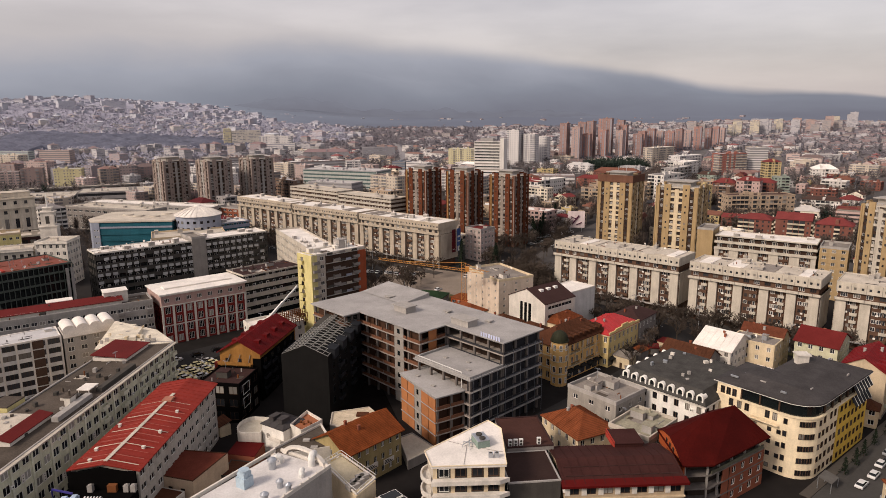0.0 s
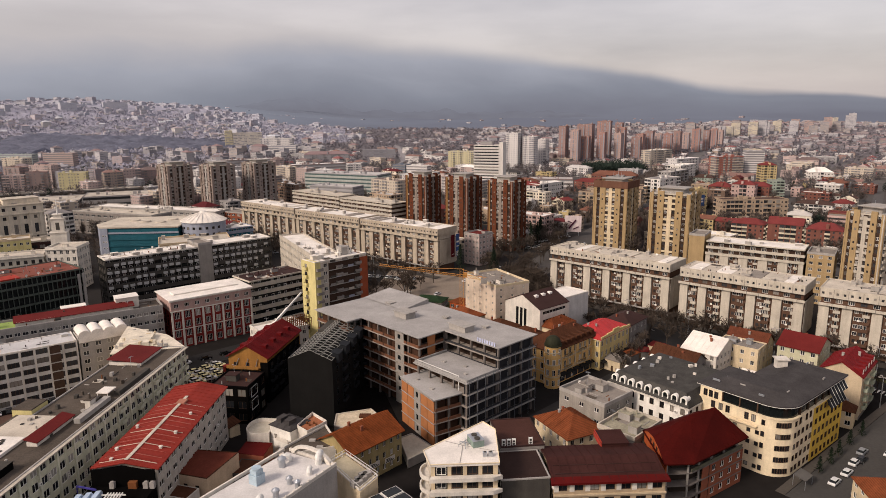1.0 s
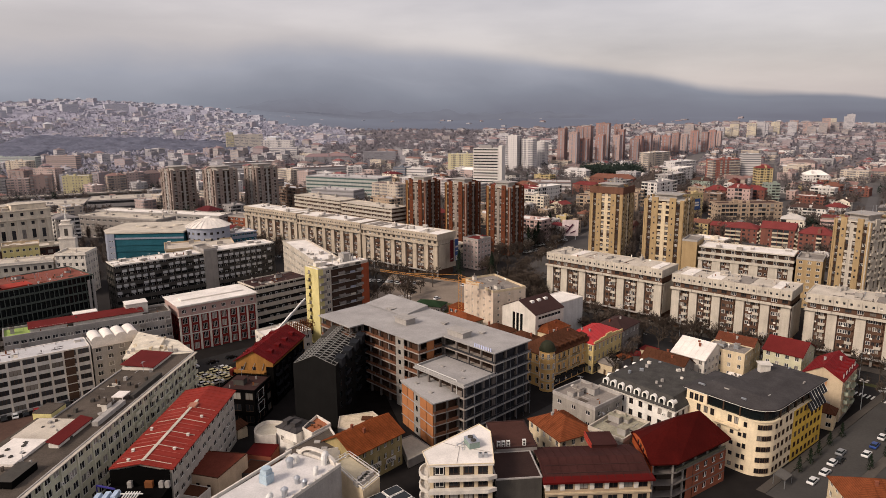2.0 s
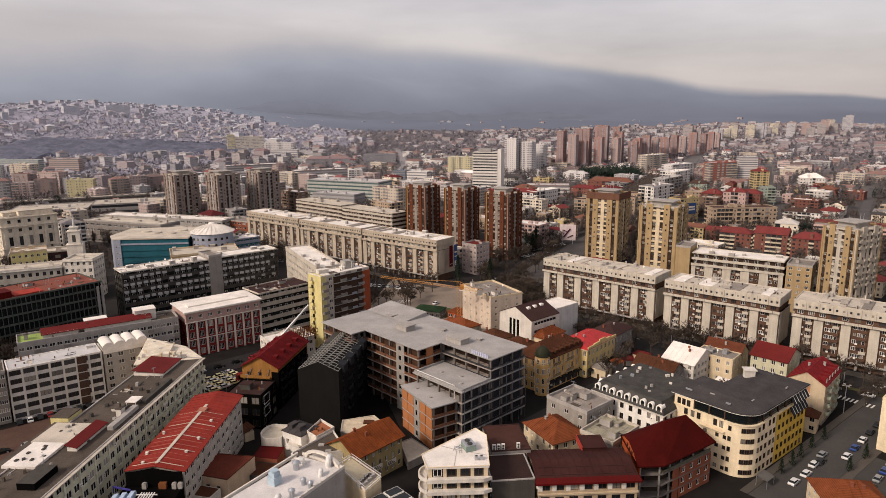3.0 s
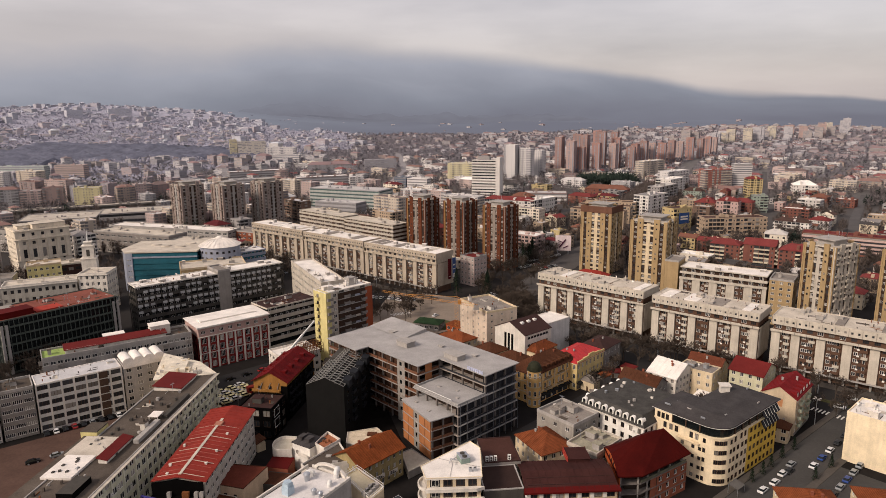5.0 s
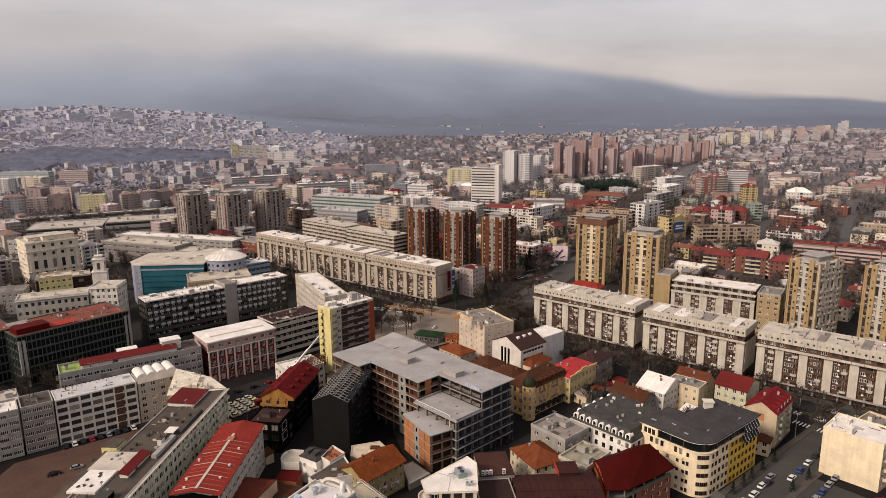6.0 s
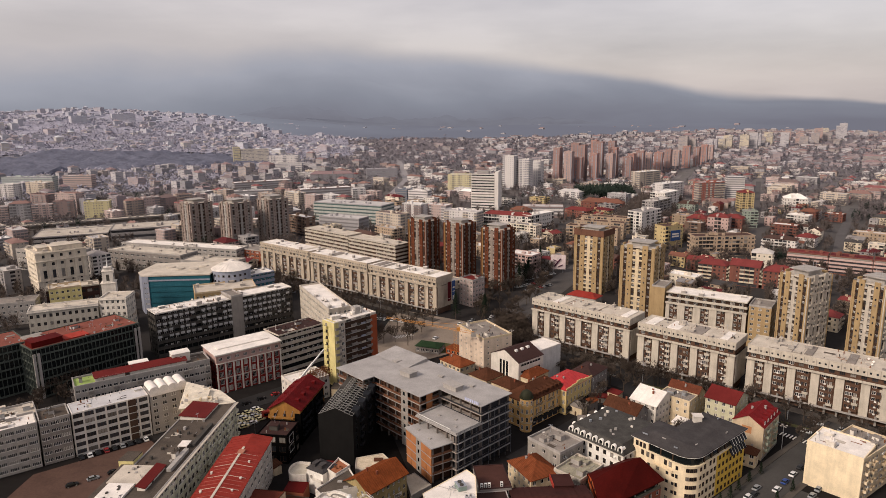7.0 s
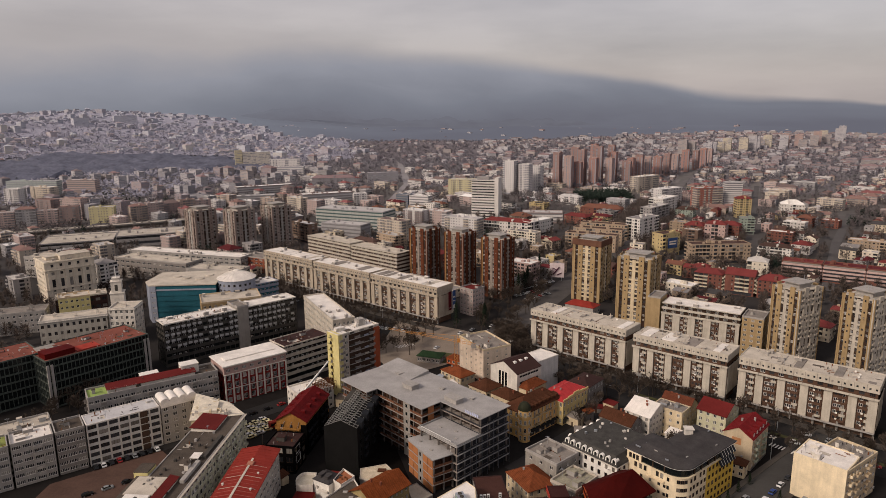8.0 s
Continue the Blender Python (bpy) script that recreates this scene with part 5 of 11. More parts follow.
for i in range(14, nb_ - 14, 2):
    for f in (2, 3, 4):
        if (i + f * 2) % 6 == 0:
            part("white_panel", panel, None, th, at=Matrix.Translation((i * ln / nb_ + 3.0, 0, f * 3.25 + 0.95)))
for i in range(34):
    s = Shape()
    k_ = rng.uniform(0.25, 0.55)
    s.box(-k_, -k_ * 0.8, 0, k_, k_ * 0.8, rng.uniform(0.5, 1.1))
    part("roof_vent", s, [darkconc, rooftar, darkconc, lightgrey][i % 4], th, at=pose(rng.uniform(55, ln - 4), rng.uniform(4, 15), 19.55, 0, 0, rng.uniform(0, 90)))

# long red roof
th, ln = building("long_hall", "grey rendered house under a long red ribbed metal roof", "house", (-62.0, 120.6), (-61.0, 162.8), 13.6, 15.8, 5, mat("worn_pale_render", (0.42, 0.385, 0.34), streak=0.55), roof="gable", roofmats=[redmetal], rise=1.3, bay=3.6, win=(2.2, 1.4), units=0, seed=76, over=0.7)
s = Shape()
s.box(0.5, 6.4, 17.3, ln - 9, 7.2, 17.42)
part("ridge_strip", s, roofbeige, th, "pale ridge strip")
for i in range(13):
    for y0, z0, y1, z1 in ((0.4, 16.15, 6.6, 17.35), (13.2, 16.15, 7.0, 17.35)):
        s = Shape()
        x = 1.2 + i * 2.3
        s.bar((x, y0, z0), (x, y1, z1), 0.06)
        part("roof_strip", s, roofbeige if i % 3 == 0 else mat("faded_red_strip", (0.33, 0.11, 0.09), 0.7, 0.4, 0.3, 3, 0.0), th)
for x, y in ((14, 1.6), (24, 2.0), (6, 11.6), (17, 12.2), (1.5, 10.5), (7, 2.0)):
    s = Shape()
    s.box(x, y, 15.8, x + 0.55, y + 0.55, 16.9)
    s.box(x - 0.08, y - 0.08, 16.9, x + 0.63, y + 0.63, 17.0)
    part("chimney", s, white, th)
s = Shape()
s.box(28.5, 5.6, 17.0, 31.0, 7.8, 17.6)
part("roof_hatch", s, mat("faded_roof_hatch", (0.36, 0.16, 0.11), 0.8), th)
# dark terrace at its near end with ducts
s = Shape()
th = thing("roof_terrace", "black roof terrace with blue ducts and white steel frames", "roof terrace", pose(-76.0, 103.6, 0))
s.box(0, 0, 0, 14.0, 16.2, 12.2)
part("wall", s, black, th)
s = Shape()
s.box(0.4, 15.6, 12.2, 14.0, 16.1, 16.0)
s.poly([(0.2, 15.58, 15.9), (14.2, 15.58, 15.9), (7.2, 15.58, 17.25)])
part("back_wall", s, black, th)
for i in range(3):
    s = Shape()
    y = 7.0 + i * 0.6
    x = 1.2 + i * 1.7
    s.tube(x, y, 12.2, 13.6, 0.55, 0.55, 12)
    s.bar((x, y, 13.7), (x - 0.6, y + 3.4, 13.2), 0.5)
    s.bar((x - 0.6, y + 3.4, 13.2), (x - 0.6, y + 3.4, 12.2), 0.5)
    part("duct", s, mat("pale_blue_duct", (0.42, 0.52, 0.66), 0.4, 0.15), th)
s = Shape()
s.bar((-1.5, 13.2, 13.8), (3.0, 12.4, 13.4), 0.16)
s.bar((-1.5, 13.2, 13.8), (-1.5, 13.2, 12.2), 0.1)
part("cable_tray", s, mat("violet_blue_plastic", (0.06, 0.05, 0.28), 0.5), th, "violet-blue cable tray")
for i in range(6):
    s = Shape()
    s.bar((5.6 + i * 0.6, 6.0, 12.3), (6.6 + i * 0.6, 10.5, 13.9), 0.11)
    part("steel_frame", s, whitesteel, th)
for i in range(2):
    s = Shape()
    s.bar((5.4, 6.6 + i * 3.4, 12.6 + i * 1.1), (10.4, 6.6 + i * 3.4, 12.6 + i * 1.1), 0.1)
    part("steel_frame", s, whitesteel, th)
s = Shape()
s.box(8.6, 14.6, 12.2, 10.4, 15.5, 13.7)
part("roof_unit", s, rust, th)
for x in (4.6, 11.8, 13.2):
    s = Shape()
    s.box(x, 14.6, 12.2, x + 1.0, 15.5, 13.6)
    s.tube(x + 0.5, 15.0, 13.6, 13.75, 0.35, 0.35, 10)
    part("cooling_unit", s, lightgrey, th)
TAKEN.append((-69, 112, 8, 8, 0))


# ---- the concrete shell under construction ----
CON = pose(-25.3, 198.4, 0, 0, 0, -46.5)
th = thing("construction_building", "unfinished concrete frame building with orange brick infill", "building shell", CON)
TAKEN.append((2, 188, 36, 20, radians(-46.5)))
FL = 3.45
shell_roof = mat("fresh_roof_screed", (0.31, 0.295, 0.285), 0.8, 0.4, 0.12, 2.0, 0.0)
shell_slab = mat("weathered_slab_edge", (0.27, 0.235, 0.21), 0.88, 0.35, 0.3, 4, 0.4)
slab_parts = [  # u0, u1, v0, v1, floors
    (-19.5, 26.5, 0.0, 26.5, 7), (26.5, 49.0, 10.5, 26.5, 7), (-19.5, -2.0, -6.0, 0.0, 7), (28.0, 49.0, -2.5, 10.5, 5)]
colm = Shape()
colm.box(-0.28, -0.28, 0, 0.28, 0.28, FL - 0.32)
column = colm.mesh("column", mat("shell_concrete", (0.16, 0.14, 0.128), 0.9, 0.3, 0.3, 4, 0.45))
bp = Shape()
bp.box(0.0, 0, -0.2, 1.0, 0.22, FL - 0.36)
infill = bp.mesh("brick_panel", brick)
lp = Shape()
lp.box(0.0, 0, 0, 1.0, 0.2, 0.85)
low = lp.mesh("brick_parapet", mat("dull_hollow_brick", (0.175, 0.08, 0.048), 0.9, 0.3, 0.4, 5, 0.3, vary=0.2))
lc = Shape()
lc.box(0.0, 0, 0, 1.0, 0.2, 0.62)
lowgrey = lc.mesh("parapet", mat("dark_grey_panel", (0.05, 0.05, 0.055), 0.8))
cp = Shape()
cp.box(0.0, 0, 0, 1.0, 0.25, FL - 0.3)
conpanel = cp.mesh("concrete_panel", concrete)
rng = random.Random(5)
for k_, (u0, u1, v0, v1, fl) in enumerate(slab_parts):
    dz = 0.015 * k_
    for f in range(1, fl + 1):
        s = Shape()
        e = 0.3
        s.box(u0 - e - dz, v0 - e - dz, f * FL - 0.32 - dz, u1 + e + dz, v1 + e + dz, f * FL + dz)
        part("floor_slab", s, shell_slab if f < fl else shell_roof, th)
        if f == fl:
            s = Shape()
            s.box(u0 - 0.8, v0 - 0.8, f * FL + 0.02, u1 + 0.8, v1 + 0.8, f * FL + 0.28 + dz)
            part("roof", s, shell_roof, th)
    nu, nv = max(2, round((u1 - u0) / 5.4)), max(2, round((v1 - v0) / 5.0))
    for f in range(fl):
        for i in range(nu + 1):
            for j in range(nv + 1):
                if i in (0, nu) or j in (0, nv):
                    part("column", column, None, th, at=Matrix.Translation((u0 + 0.4 + (u1 - u0 - 0.8) * i / nu, v0 + 0.4 + (v1 - v0 - 0.8) * j / nv, f * FL)))
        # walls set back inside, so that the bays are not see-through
    # near-black brown: the shade of the deep bays put into the colour
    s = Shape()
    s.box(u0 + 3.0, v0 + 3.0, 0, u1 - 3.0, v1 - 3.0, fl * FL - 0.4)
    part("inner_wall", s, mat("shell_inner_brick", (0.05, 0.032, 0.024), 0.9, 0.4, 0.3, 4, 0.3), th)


def run(u0, v0, ang, length, floors, mesh, n, gap=0.0, f0=0, skip=None):
    """A row of wall panels on each of the floors."""
    for f in range(f0, floors):
        for i in range(n):
            if skip and skip(i, f):
                continue
            w = length / n
            m = pose(u0, v0, f * FL, 0, 0, ang) @ Matrix.Translation((i * w, 0, 0)) @ Matrix.Diagonal((w - gap, 1, 1, 1))
            part(mesh.name.split(".")[0], mesh, None, th, at=m)


# left faces: brick infill with a stair bay; right face: grey parapets on every floor
# low brick wing, turned a little from the rest
WING = pose(26.9, -7.2, 0, 0, 0, -11.7)
wl_, wd_ = 18.8, 8.6
for f in range(1, 5):
    s = Shape()
    s.box(-0.2, -0.2, f * FL - 0.32, wl_ + 0.2, wd_, f * FL)
    part("floor_slab", s, shell_slab if f < 4 else shell_roof, th, at=WING)
    s = Shape()
    s.bar((-0.2, -0.5, f * FL - 0.28), (wl_, -0.5, f * FL - 0.28), 0.09)
    part("slab_line", s, slabgrey, th, at=WING)
s = Shape()
s.box(-0.6, -0.6, 4 * FL + 0.02, wl_ + 0.6, wd_, 4 * FL + 0.26)
part("roof", s, shell_roof, th, at=WING)
for f in range(4):
    for x, y in ((0.1, 0.1), (6.2, 0.1), (12.2, 0.1), (wl_ - 0.3, 0.1), (wl_ - 0.3, 4.3), (wl_ - 0.3, 8.2), (0.1, 7.6)):
        part("column", column, None, th, at=WING @ Matrix.Translation((x + 0.1, y + 0.2, f * FL)))
s = Shape()
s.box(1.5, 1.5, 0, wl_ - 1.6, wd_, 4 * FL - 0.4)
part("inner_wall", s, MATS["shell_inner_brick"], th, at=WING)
w0 = WING @ Vector((0, -0.35, 0))
run(w0.x, w0.y, -11.7, wl_, 4, infill, 5, 0.24, 0, lambda i, f: i == 2)
w0 = WING @ Vector((-0.3, 4.6, 0))
run(w0.x, w0.y, 258.3, 4.6, 4, infill, 1, 0.3)
run(-2.0, -0.1, 0, 28.5, 7, low, 5, 0.4, 1)
run(15.0, -0.12, 0, 4.5, 7, conpanel, 1, 0.3, 0)
for f in range(1, 7):
    s = Shape()
    s.box(16.4, -0.16, f * FL + 0.9, 17.6, -0.08, f * FL + 2.3)
    part("stair_opening", s, black_glass, th)
run(26.4, 0.0, 90, 10.5, 7, infill, 3, 0.4, 4, lambda i, f: i != 1)
run(26.4, 0.0, 90, 10.5, 7, low, 3, 0.4, 4, lambda i, f: i == 1)
run(-19.5, -6.1, 0, 17.5, 7, low, 3, 0.3, 1)
run(-2.0, -6.0, 90, 6.0, 7, low, 1, 0.3, 1)
run(49.2, 10.5, 90, 16.0, 7, lowgrey, 4, 0.1, 1)
run(49.2, -2.5, 90, 13.0, 5, lowgrey, 3, 0.1, 1)
w0 = WING @ Vector((wl_ + 0.15, 0, 0))
run(w0.x, w0.y, 78.3, 8.5, 4, low, 2, 0.3, 1)
run(26.5, 10.4, 0, 22.5, 7, lowgrey, 4, 0.2, 5)
for f in range(4):
    s = Shape()
    s.box(8.9, -0.46, f * FL + 0.9, 9.9, -0.38, f * FL + 2.4)
    part("stair_opening", s, black_glass, th, at=WING)
s = Shape()
s.box(7.6, -0.4, 0, 11.2, 0.3, 4 * FL)
part("stair_wall", s, concrete, th, at=WING)
# dark panels added behind the open bays to stand for the shade inside
dk = Shape()
dk.box(0.0, 0, 0, 1.0, 0.15, FL - 0.33)
dark_shade = dk.mesh("block_wall", mat("dark_block_wall", (0.045, 0.045, 0.052), 0.9, 0.4, 0.4, 4, 0.3))
brown_shade = dk.mesh("block_wall", mat("brown_block_wall", (0.085, 0.045, 0.03), 0.9, 0.4, 0.4, 4, 0.3))
run(48.1, 10.5, 90, 16.0, 7, dark_shade, 3, 0.3)
run(48.1, -2.5, 90, 13.0, 5, dark_shade, 3, 0.3)
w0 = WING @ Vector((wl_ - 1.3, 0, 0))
run(w0.x, w0.y, 78.3, 8.5, 4, brown_shade, 2, 0.3)
run(-2.0, 1.4, 0, 28.0, 7, brown_shade, 5, 0.3)
run(-19.0, -4.6, 0, 16.5, 7, brown_shade, 3, 0.3)
# roof structures
for x, y, w, d, z in ((5, 8, 6, 4, 1.9), (27, 12, 7, 4, 1.8), (18, 18, 1.6, 1.0, 0.5), (-8, 15, 2.2, 2.2, 0.6), (34, 20, 1.2, 1.0, 0.5)):
    s = Shape()
    s.box(x, y, 24.4, x + w, y + d, 24.4 + z)
    s.box(x - 0.4, y - 0.4, 24.4 + z, x + w + 0.4, y + d + 0.4, 24.65 + z)
    part("roof_hatch", s, [lightgrey, shell_roof], th)
s = Shape()
s.poly([(-20, 14, 24.6), (2, 14, 24.6), (2, 26, 26.0), (-20, 26, 26.0)])
s.poly([(2, 14, 24.3), (-20, 14, 24.3), (-20, 26, 24.3), (2, 26, 24.3)])
s.poly([(2, 14, 24.3), (2, 26, 24.3), (2, 26, 26.0), (2, 14, 24.6)])
s.poly([(-20, 26, 24.3), (-20, 14, 24.3), (-20, 14, 24.6), (-20, 26, 26.0)])
s.poly([(2, 26, 24.3), (-20, 26, 24.3), (-20, 26, 26.0), (2, 26, 26.0)])
part("pent_roof", s, shell_roof, th)
s = Shape()
for i in range(8):
    s.box(41.0 + i * 0.95, 9.9, 24.45, 41.6 + i * 0.95, 10.0, 25.6)
part("sign", s, mat("pale_blue_sign", (0.42, 0.45, 0.60), 0.5), th, "row of steel sign letters as plain bars")

# scaffold before the right face
tubing = mat("dull_scaffold_tube", (0.13, 0.14, 0.16), 0.6, 0.25, 0.5, 4, 0.1)
for i in range(10):
    s = Shape()
    v_ = -2.6 + i * 3.2
    top = 18.5 if v_ < 10.5 else 22
    s.bar((50.2, v_, 0), (50.2, v_, top), 0.045)
    part("scaffold_pole", s, tubing, th)
for f in range(1, 7):
    s = Shape()
    v_ = -2.6 if f < 6 else 10.5
    s.bar((50.2, v_, f * FL + 0.8), (50.2, 26.6, f * FL + 0.8), 0.04)
    part("scaffold_rail", s, tubing, th)
for f in range(1, 7):       # pale lips of the slabs on the right face
    s = Shape()
    v_ = -2.7 if f < 5 else 10.3
    s.bar((49.55, v_, f * FL - 0.1), (49.55, 26.8, f * FL - 0.1), 0.12)
    part("slab_lip", s, slabgrey, th)
# parapets of the stepped roofs
for x0, y0, x1, y1, z in ((27.6, -2.9, 28.0, 10.2, 17.5), (28.0, -2.9, 49.3, -2.5, 17.5), (49.0, -2.5, 49.4, 10.2, 17.5)):
    s = Shape()
    s.box(x0, y0, z, x1, y1, z + 0.75)
    part("parapet", s, slabgrey, th)
for x, y in ((31, -6), (39, -7.5), (33, 3), (40, 5), (44, 1)):
    s = Shape()
    z = 14.1 if y < -2.5 else 17.55
    s.box(x, y, z, x + 1.3, y + 0.9, z + 0.3)
    part("roof_hatch", s, lightgrey, th)
s = Shape()
s.bar((28.6, -2.7, 18.6), (46.0, -2.7, 18.6), 0.09)
s.bar((46.0, -2.7, 18.6), (46.0, -2.7, 14.2), 0.09)
part("pipe", s, whitesteel, th)

# ---- black house with an open roof frame ----
M, ln = site((-45.3, 172.0), (-31.9, 169.6), 40)
th = thing("black_house", "black clad house with an open steel roof frame", "house", M)
s = Shape()
s.prism([(0, 0), (ln, 0), (ln, 40), (0, 40)], 0, 20.6)
s.poly([(0, 0, 20.6), (ln, 0, 20.6), (ln * 0.5, 0, 23.6)])
part("wall", s, mat("charcoal_cladding", (0.017, 0.0165, 0.016), 0.9, 0.3, 0.3, 3, 0.3), th)
grid_steel = mat("dull_roof_steel", (0.30, 0.29, 0.27), 0.5, 0.3, 0.5, 4, 0.1, 0.1, 0.4)
for i in range(20):
    s = Shape()
    y = 0.4 + i * 2.0
    s.bar((0.1, y, 20.7), (ln / 2, y, 23.6), 0.07)
    s.bar((ln - 0.1, y, 20.7), (ln / 2, y, 23.6), 0.07)
    s.bar((ln * 0.2, y, 21.8), (ln * 0.8, y, 21.8), 0.05)
    part("rafter", s, grid_steel, th)
for x, z in ((0.2, 20.8), (ln * 0.12, 21.4), (ln * 0.25, 22.1), (ln * 0.38, 22.9), (ln * 0.5, 23.65), (ln * 0.62, 22.9), (ln * 0.75, 22.1), (ln * 0.88, 21.4), (ln - 0.2, 20.8)):
    s = Shape()
    s.bar((x, 0.2, z), (x, 39, z), 0.055)
    part("purlin", s, grid_steel, th)
s = Shape()
s.box(1.0, 22.0, 20.62, 5.6, 38.0, 22.0)
part("attic_box", s, darkconc, th)
slate = mat("dark_slate_panel", (0.03, 0.032, 0.037), 0.6, 0.3, 0.3, 3, 0.3)
dark_window = Shape()
dark_window.box(-0.9, -0.05, 0, 0.9, 0.02, 1.9, 0)
dark_window.box(-0.8, -0.07, 0.1, -0.04, 0.0, 1.8, 1)
dark_window.box(0.04, -0.07, 0.1, 0.8, 0.0, 1.8, 1)
dark_window = dark_window.mesh("window", [slate, black_glass])
ledge = balcony_mesh(3.4, slate, 1.0, 0.9)
for i in range(7):
    for f in range(2, 6):
        m_ = pose(ln, 4 + i * 5.4, f * 3.4 - 1.2, 0, 0, 90)
        part("window", dark_window, None, th, at=m_)
        if i % 2:
            part("balcony", ledge, None, th, at=m_ @ Matrix.Translation((0, 0, -0.9)))
for i in range(5):
    s = Shape()
    y = 3.0 + i * 7.0
    s.box(ln - 1.2, y, 19.0, ln + 0.9, y + 3.6, 21.7)
    s.poly([(ln - 1.4, y - 0.2, 22.3), (ln + 1.1, y - 0.2, 21.75), (ln + 1.1, y + 3.8, 21.75), (ln - 1.4, y + 3.8, 22.3)])
    part("dormer", s, slate, th)

# red-roofed yellow house with black glazed flank
M, ln = site((-68.5, 189.2), (-55.6, 187.0), 27)
th = thing("town_house", "ochre house with dark red metal roof and black glazed flank", "house", M)
s = Shape()
s.prism([(0, 0), (ln, 0), (ln, 27), (0, 27)], 0, 15.2)
part("wall", s, mat("deep_ochre_render", (0.29, 0.14, 0.04), streak=0.6), th)
s = Shape()
s.box(ln - 2.4, -0.1, 0, ln + 0.15, 26, 13.5)
part("flank", s, black, th)
pitched_roof(th, ln, 27, 15.2, 3.6, mat("wine_red_roof", (0.15, 0.010, 0.011), 0.6, 0.6, 0.25, 2.5, 0.0), "gable", 0.7, "y", MATS["deep_ochre_render"])
for i in range(4):
    for x_, sd in ((3.0, -1), (ln - 3.0, 1)):
        s = Shape()
        s.box(x_ - 0.9, 4.0 + i * 6.0, 16.0, x_ + 0.9, 6.0 + i * 6.0, 17.6)
        part("dormer", s, MATS["wine_red_roof"], th)
for i in range(3):
    s = Shape()
    s.bar((1.2 + i * 3.6, -0.25, 9.0), (3.6 + i * 3.2, -0.25, 14.6), 0.08)
    part("scaffold_pole", s, steel, th)
for i in range(5):
    for f in range(4):
        m_ = pose(ln + 0.17, 3.0 + i * 5, f * 3.3 + 0.9, 0, 0, 90)
        part("window", dark_window, None, th, at=m_)
        if f and i != 2:
            part("balcony", ledge, None, th, at=m_ @ Matrix.Translation((0, 0, -0.85)))
w = window_mesh(1.2, 1.7, frame_brown, 2)
for f in range(1, 4):
    for x in (2.4, 6.4):
        part("window", w, None, th, at=Matrix.Translation((x, -0.03, f * 3.5 + 1.0)))
s = Shape()
s.box(-0.2, -1.3, 11.4, ln - 2.6, 0, 11.6)
s.box(-0.2, -1.3, 11.6, ln - 2.6, -1.2, 12.5)
part("balcony", s, MATS["deep_ochre_render"], th)
building("low_house", "black low house with large dark windows and brown roof", "house", (-69.5, 174), (-57.6, 172), 12, 11.5, 3, black, roofmats=[roofbrown, black, darkconc], bay=4.6, win=(2.6, 2.3), fr=frame_brown, seed=81, units=1, parapet=0.4)
for z0_ in (3.6, 7.6):
    s = Shape()
    for x0_, x1_, a_, c_ in ((2.0, 2.12, 0, 3.0), (6.0, 6.12, 0, 3.0), (2.0, 6.12, 0, 0.12), (2.0, 6.12, 2.9, 3.02)):
        s.box(0.02, x0_, z0_ + a_, 0.12, x1_, z0_ + c_)
    solid("window_surround", s, whitesteel, "square white steel surround on the black wall", "window surround", pose(-57.6, 172, 0, 0, 0, -9.5), "white surrounds")
building("low_house", "white low house with flat roof beside a building site", "house", (-66, 222), (-52, 233), 14, 10, 3, white, roofmats=[roofwhite, white], seed=82, units=2)

# rusty rebar cage on the white building
th = thing("rebar_cage", "rusty reinforcement cage standing on a roof", "rebar cage", pose(-58, 226, 10.05, 0, 0, 38))
for i in range(7):
    for j in range(4):
        s = Shape()
        s.bar((i * 1.6, j * 2, 0), (i * 1.6, j * 2, 4.2 + (i * j) % 3 * 0.5), 0.09)
        part("post", s, rust, th)
for j in range(4):
    for z in (1.4, 2.8, 4.0):
        s = Shape()
        s.bar((0, j * 2, z), (9.6, j * 2, z), 0.07)
        part("tie", s, rust, th)

# ---- around the square ----
building("apartment_house", "cream apartment house with small square windows", "apartment house", (10.3, 282.4), (22.3, 259.3), 17, 18.0, 6, mat("pale_pink_render", (0.55, 0.45, 0.36)), roofmats=[roofgrey, cream, white], bay=5.2, win=(1.0, 1.0), units=4, seed=83)
th, ln = building("gabled_house", "white gabled building with tall black window slits and brown roof", "house", (25.1, 245.0), (36.9, 231.0), 17, 16.6, 5, white, roof="gable", roofmats=[roofbrown], rise=4.2, axis="y", bay=16, win=(13.5, 1.3), blank=(0,), units=0, seed=84, over=0.25, lights=7)
for i in range(3):
    s = Shape()
    s.box(ln / 2 - 3.2 + i * 2.1, -0.06, 3, ln / 2 - 1.9 + i * 2.1, 0.02, 15.5)
    part("window_slit", s, black_glass, th)
for x, y in ((ln * 0.62, 4), (ln * 0.62, 8), (ln * 0.62, 12)):
    s = Shape()
    s.box(x, y, 19.2, x + 1.3, y + 1.6, 20.3)
    part("skylight", s, frame_white, th)
building("white_house", "plain white rendered house with a flat roof", "house", (48.5, 246.5), (61.0, 257.0), 12, 16.5, 5, MATS["cool_white_render"], roofmats=[roofwhite, white], blank=(0, 1, 3), units=0, seed=85, parapet=0.3)

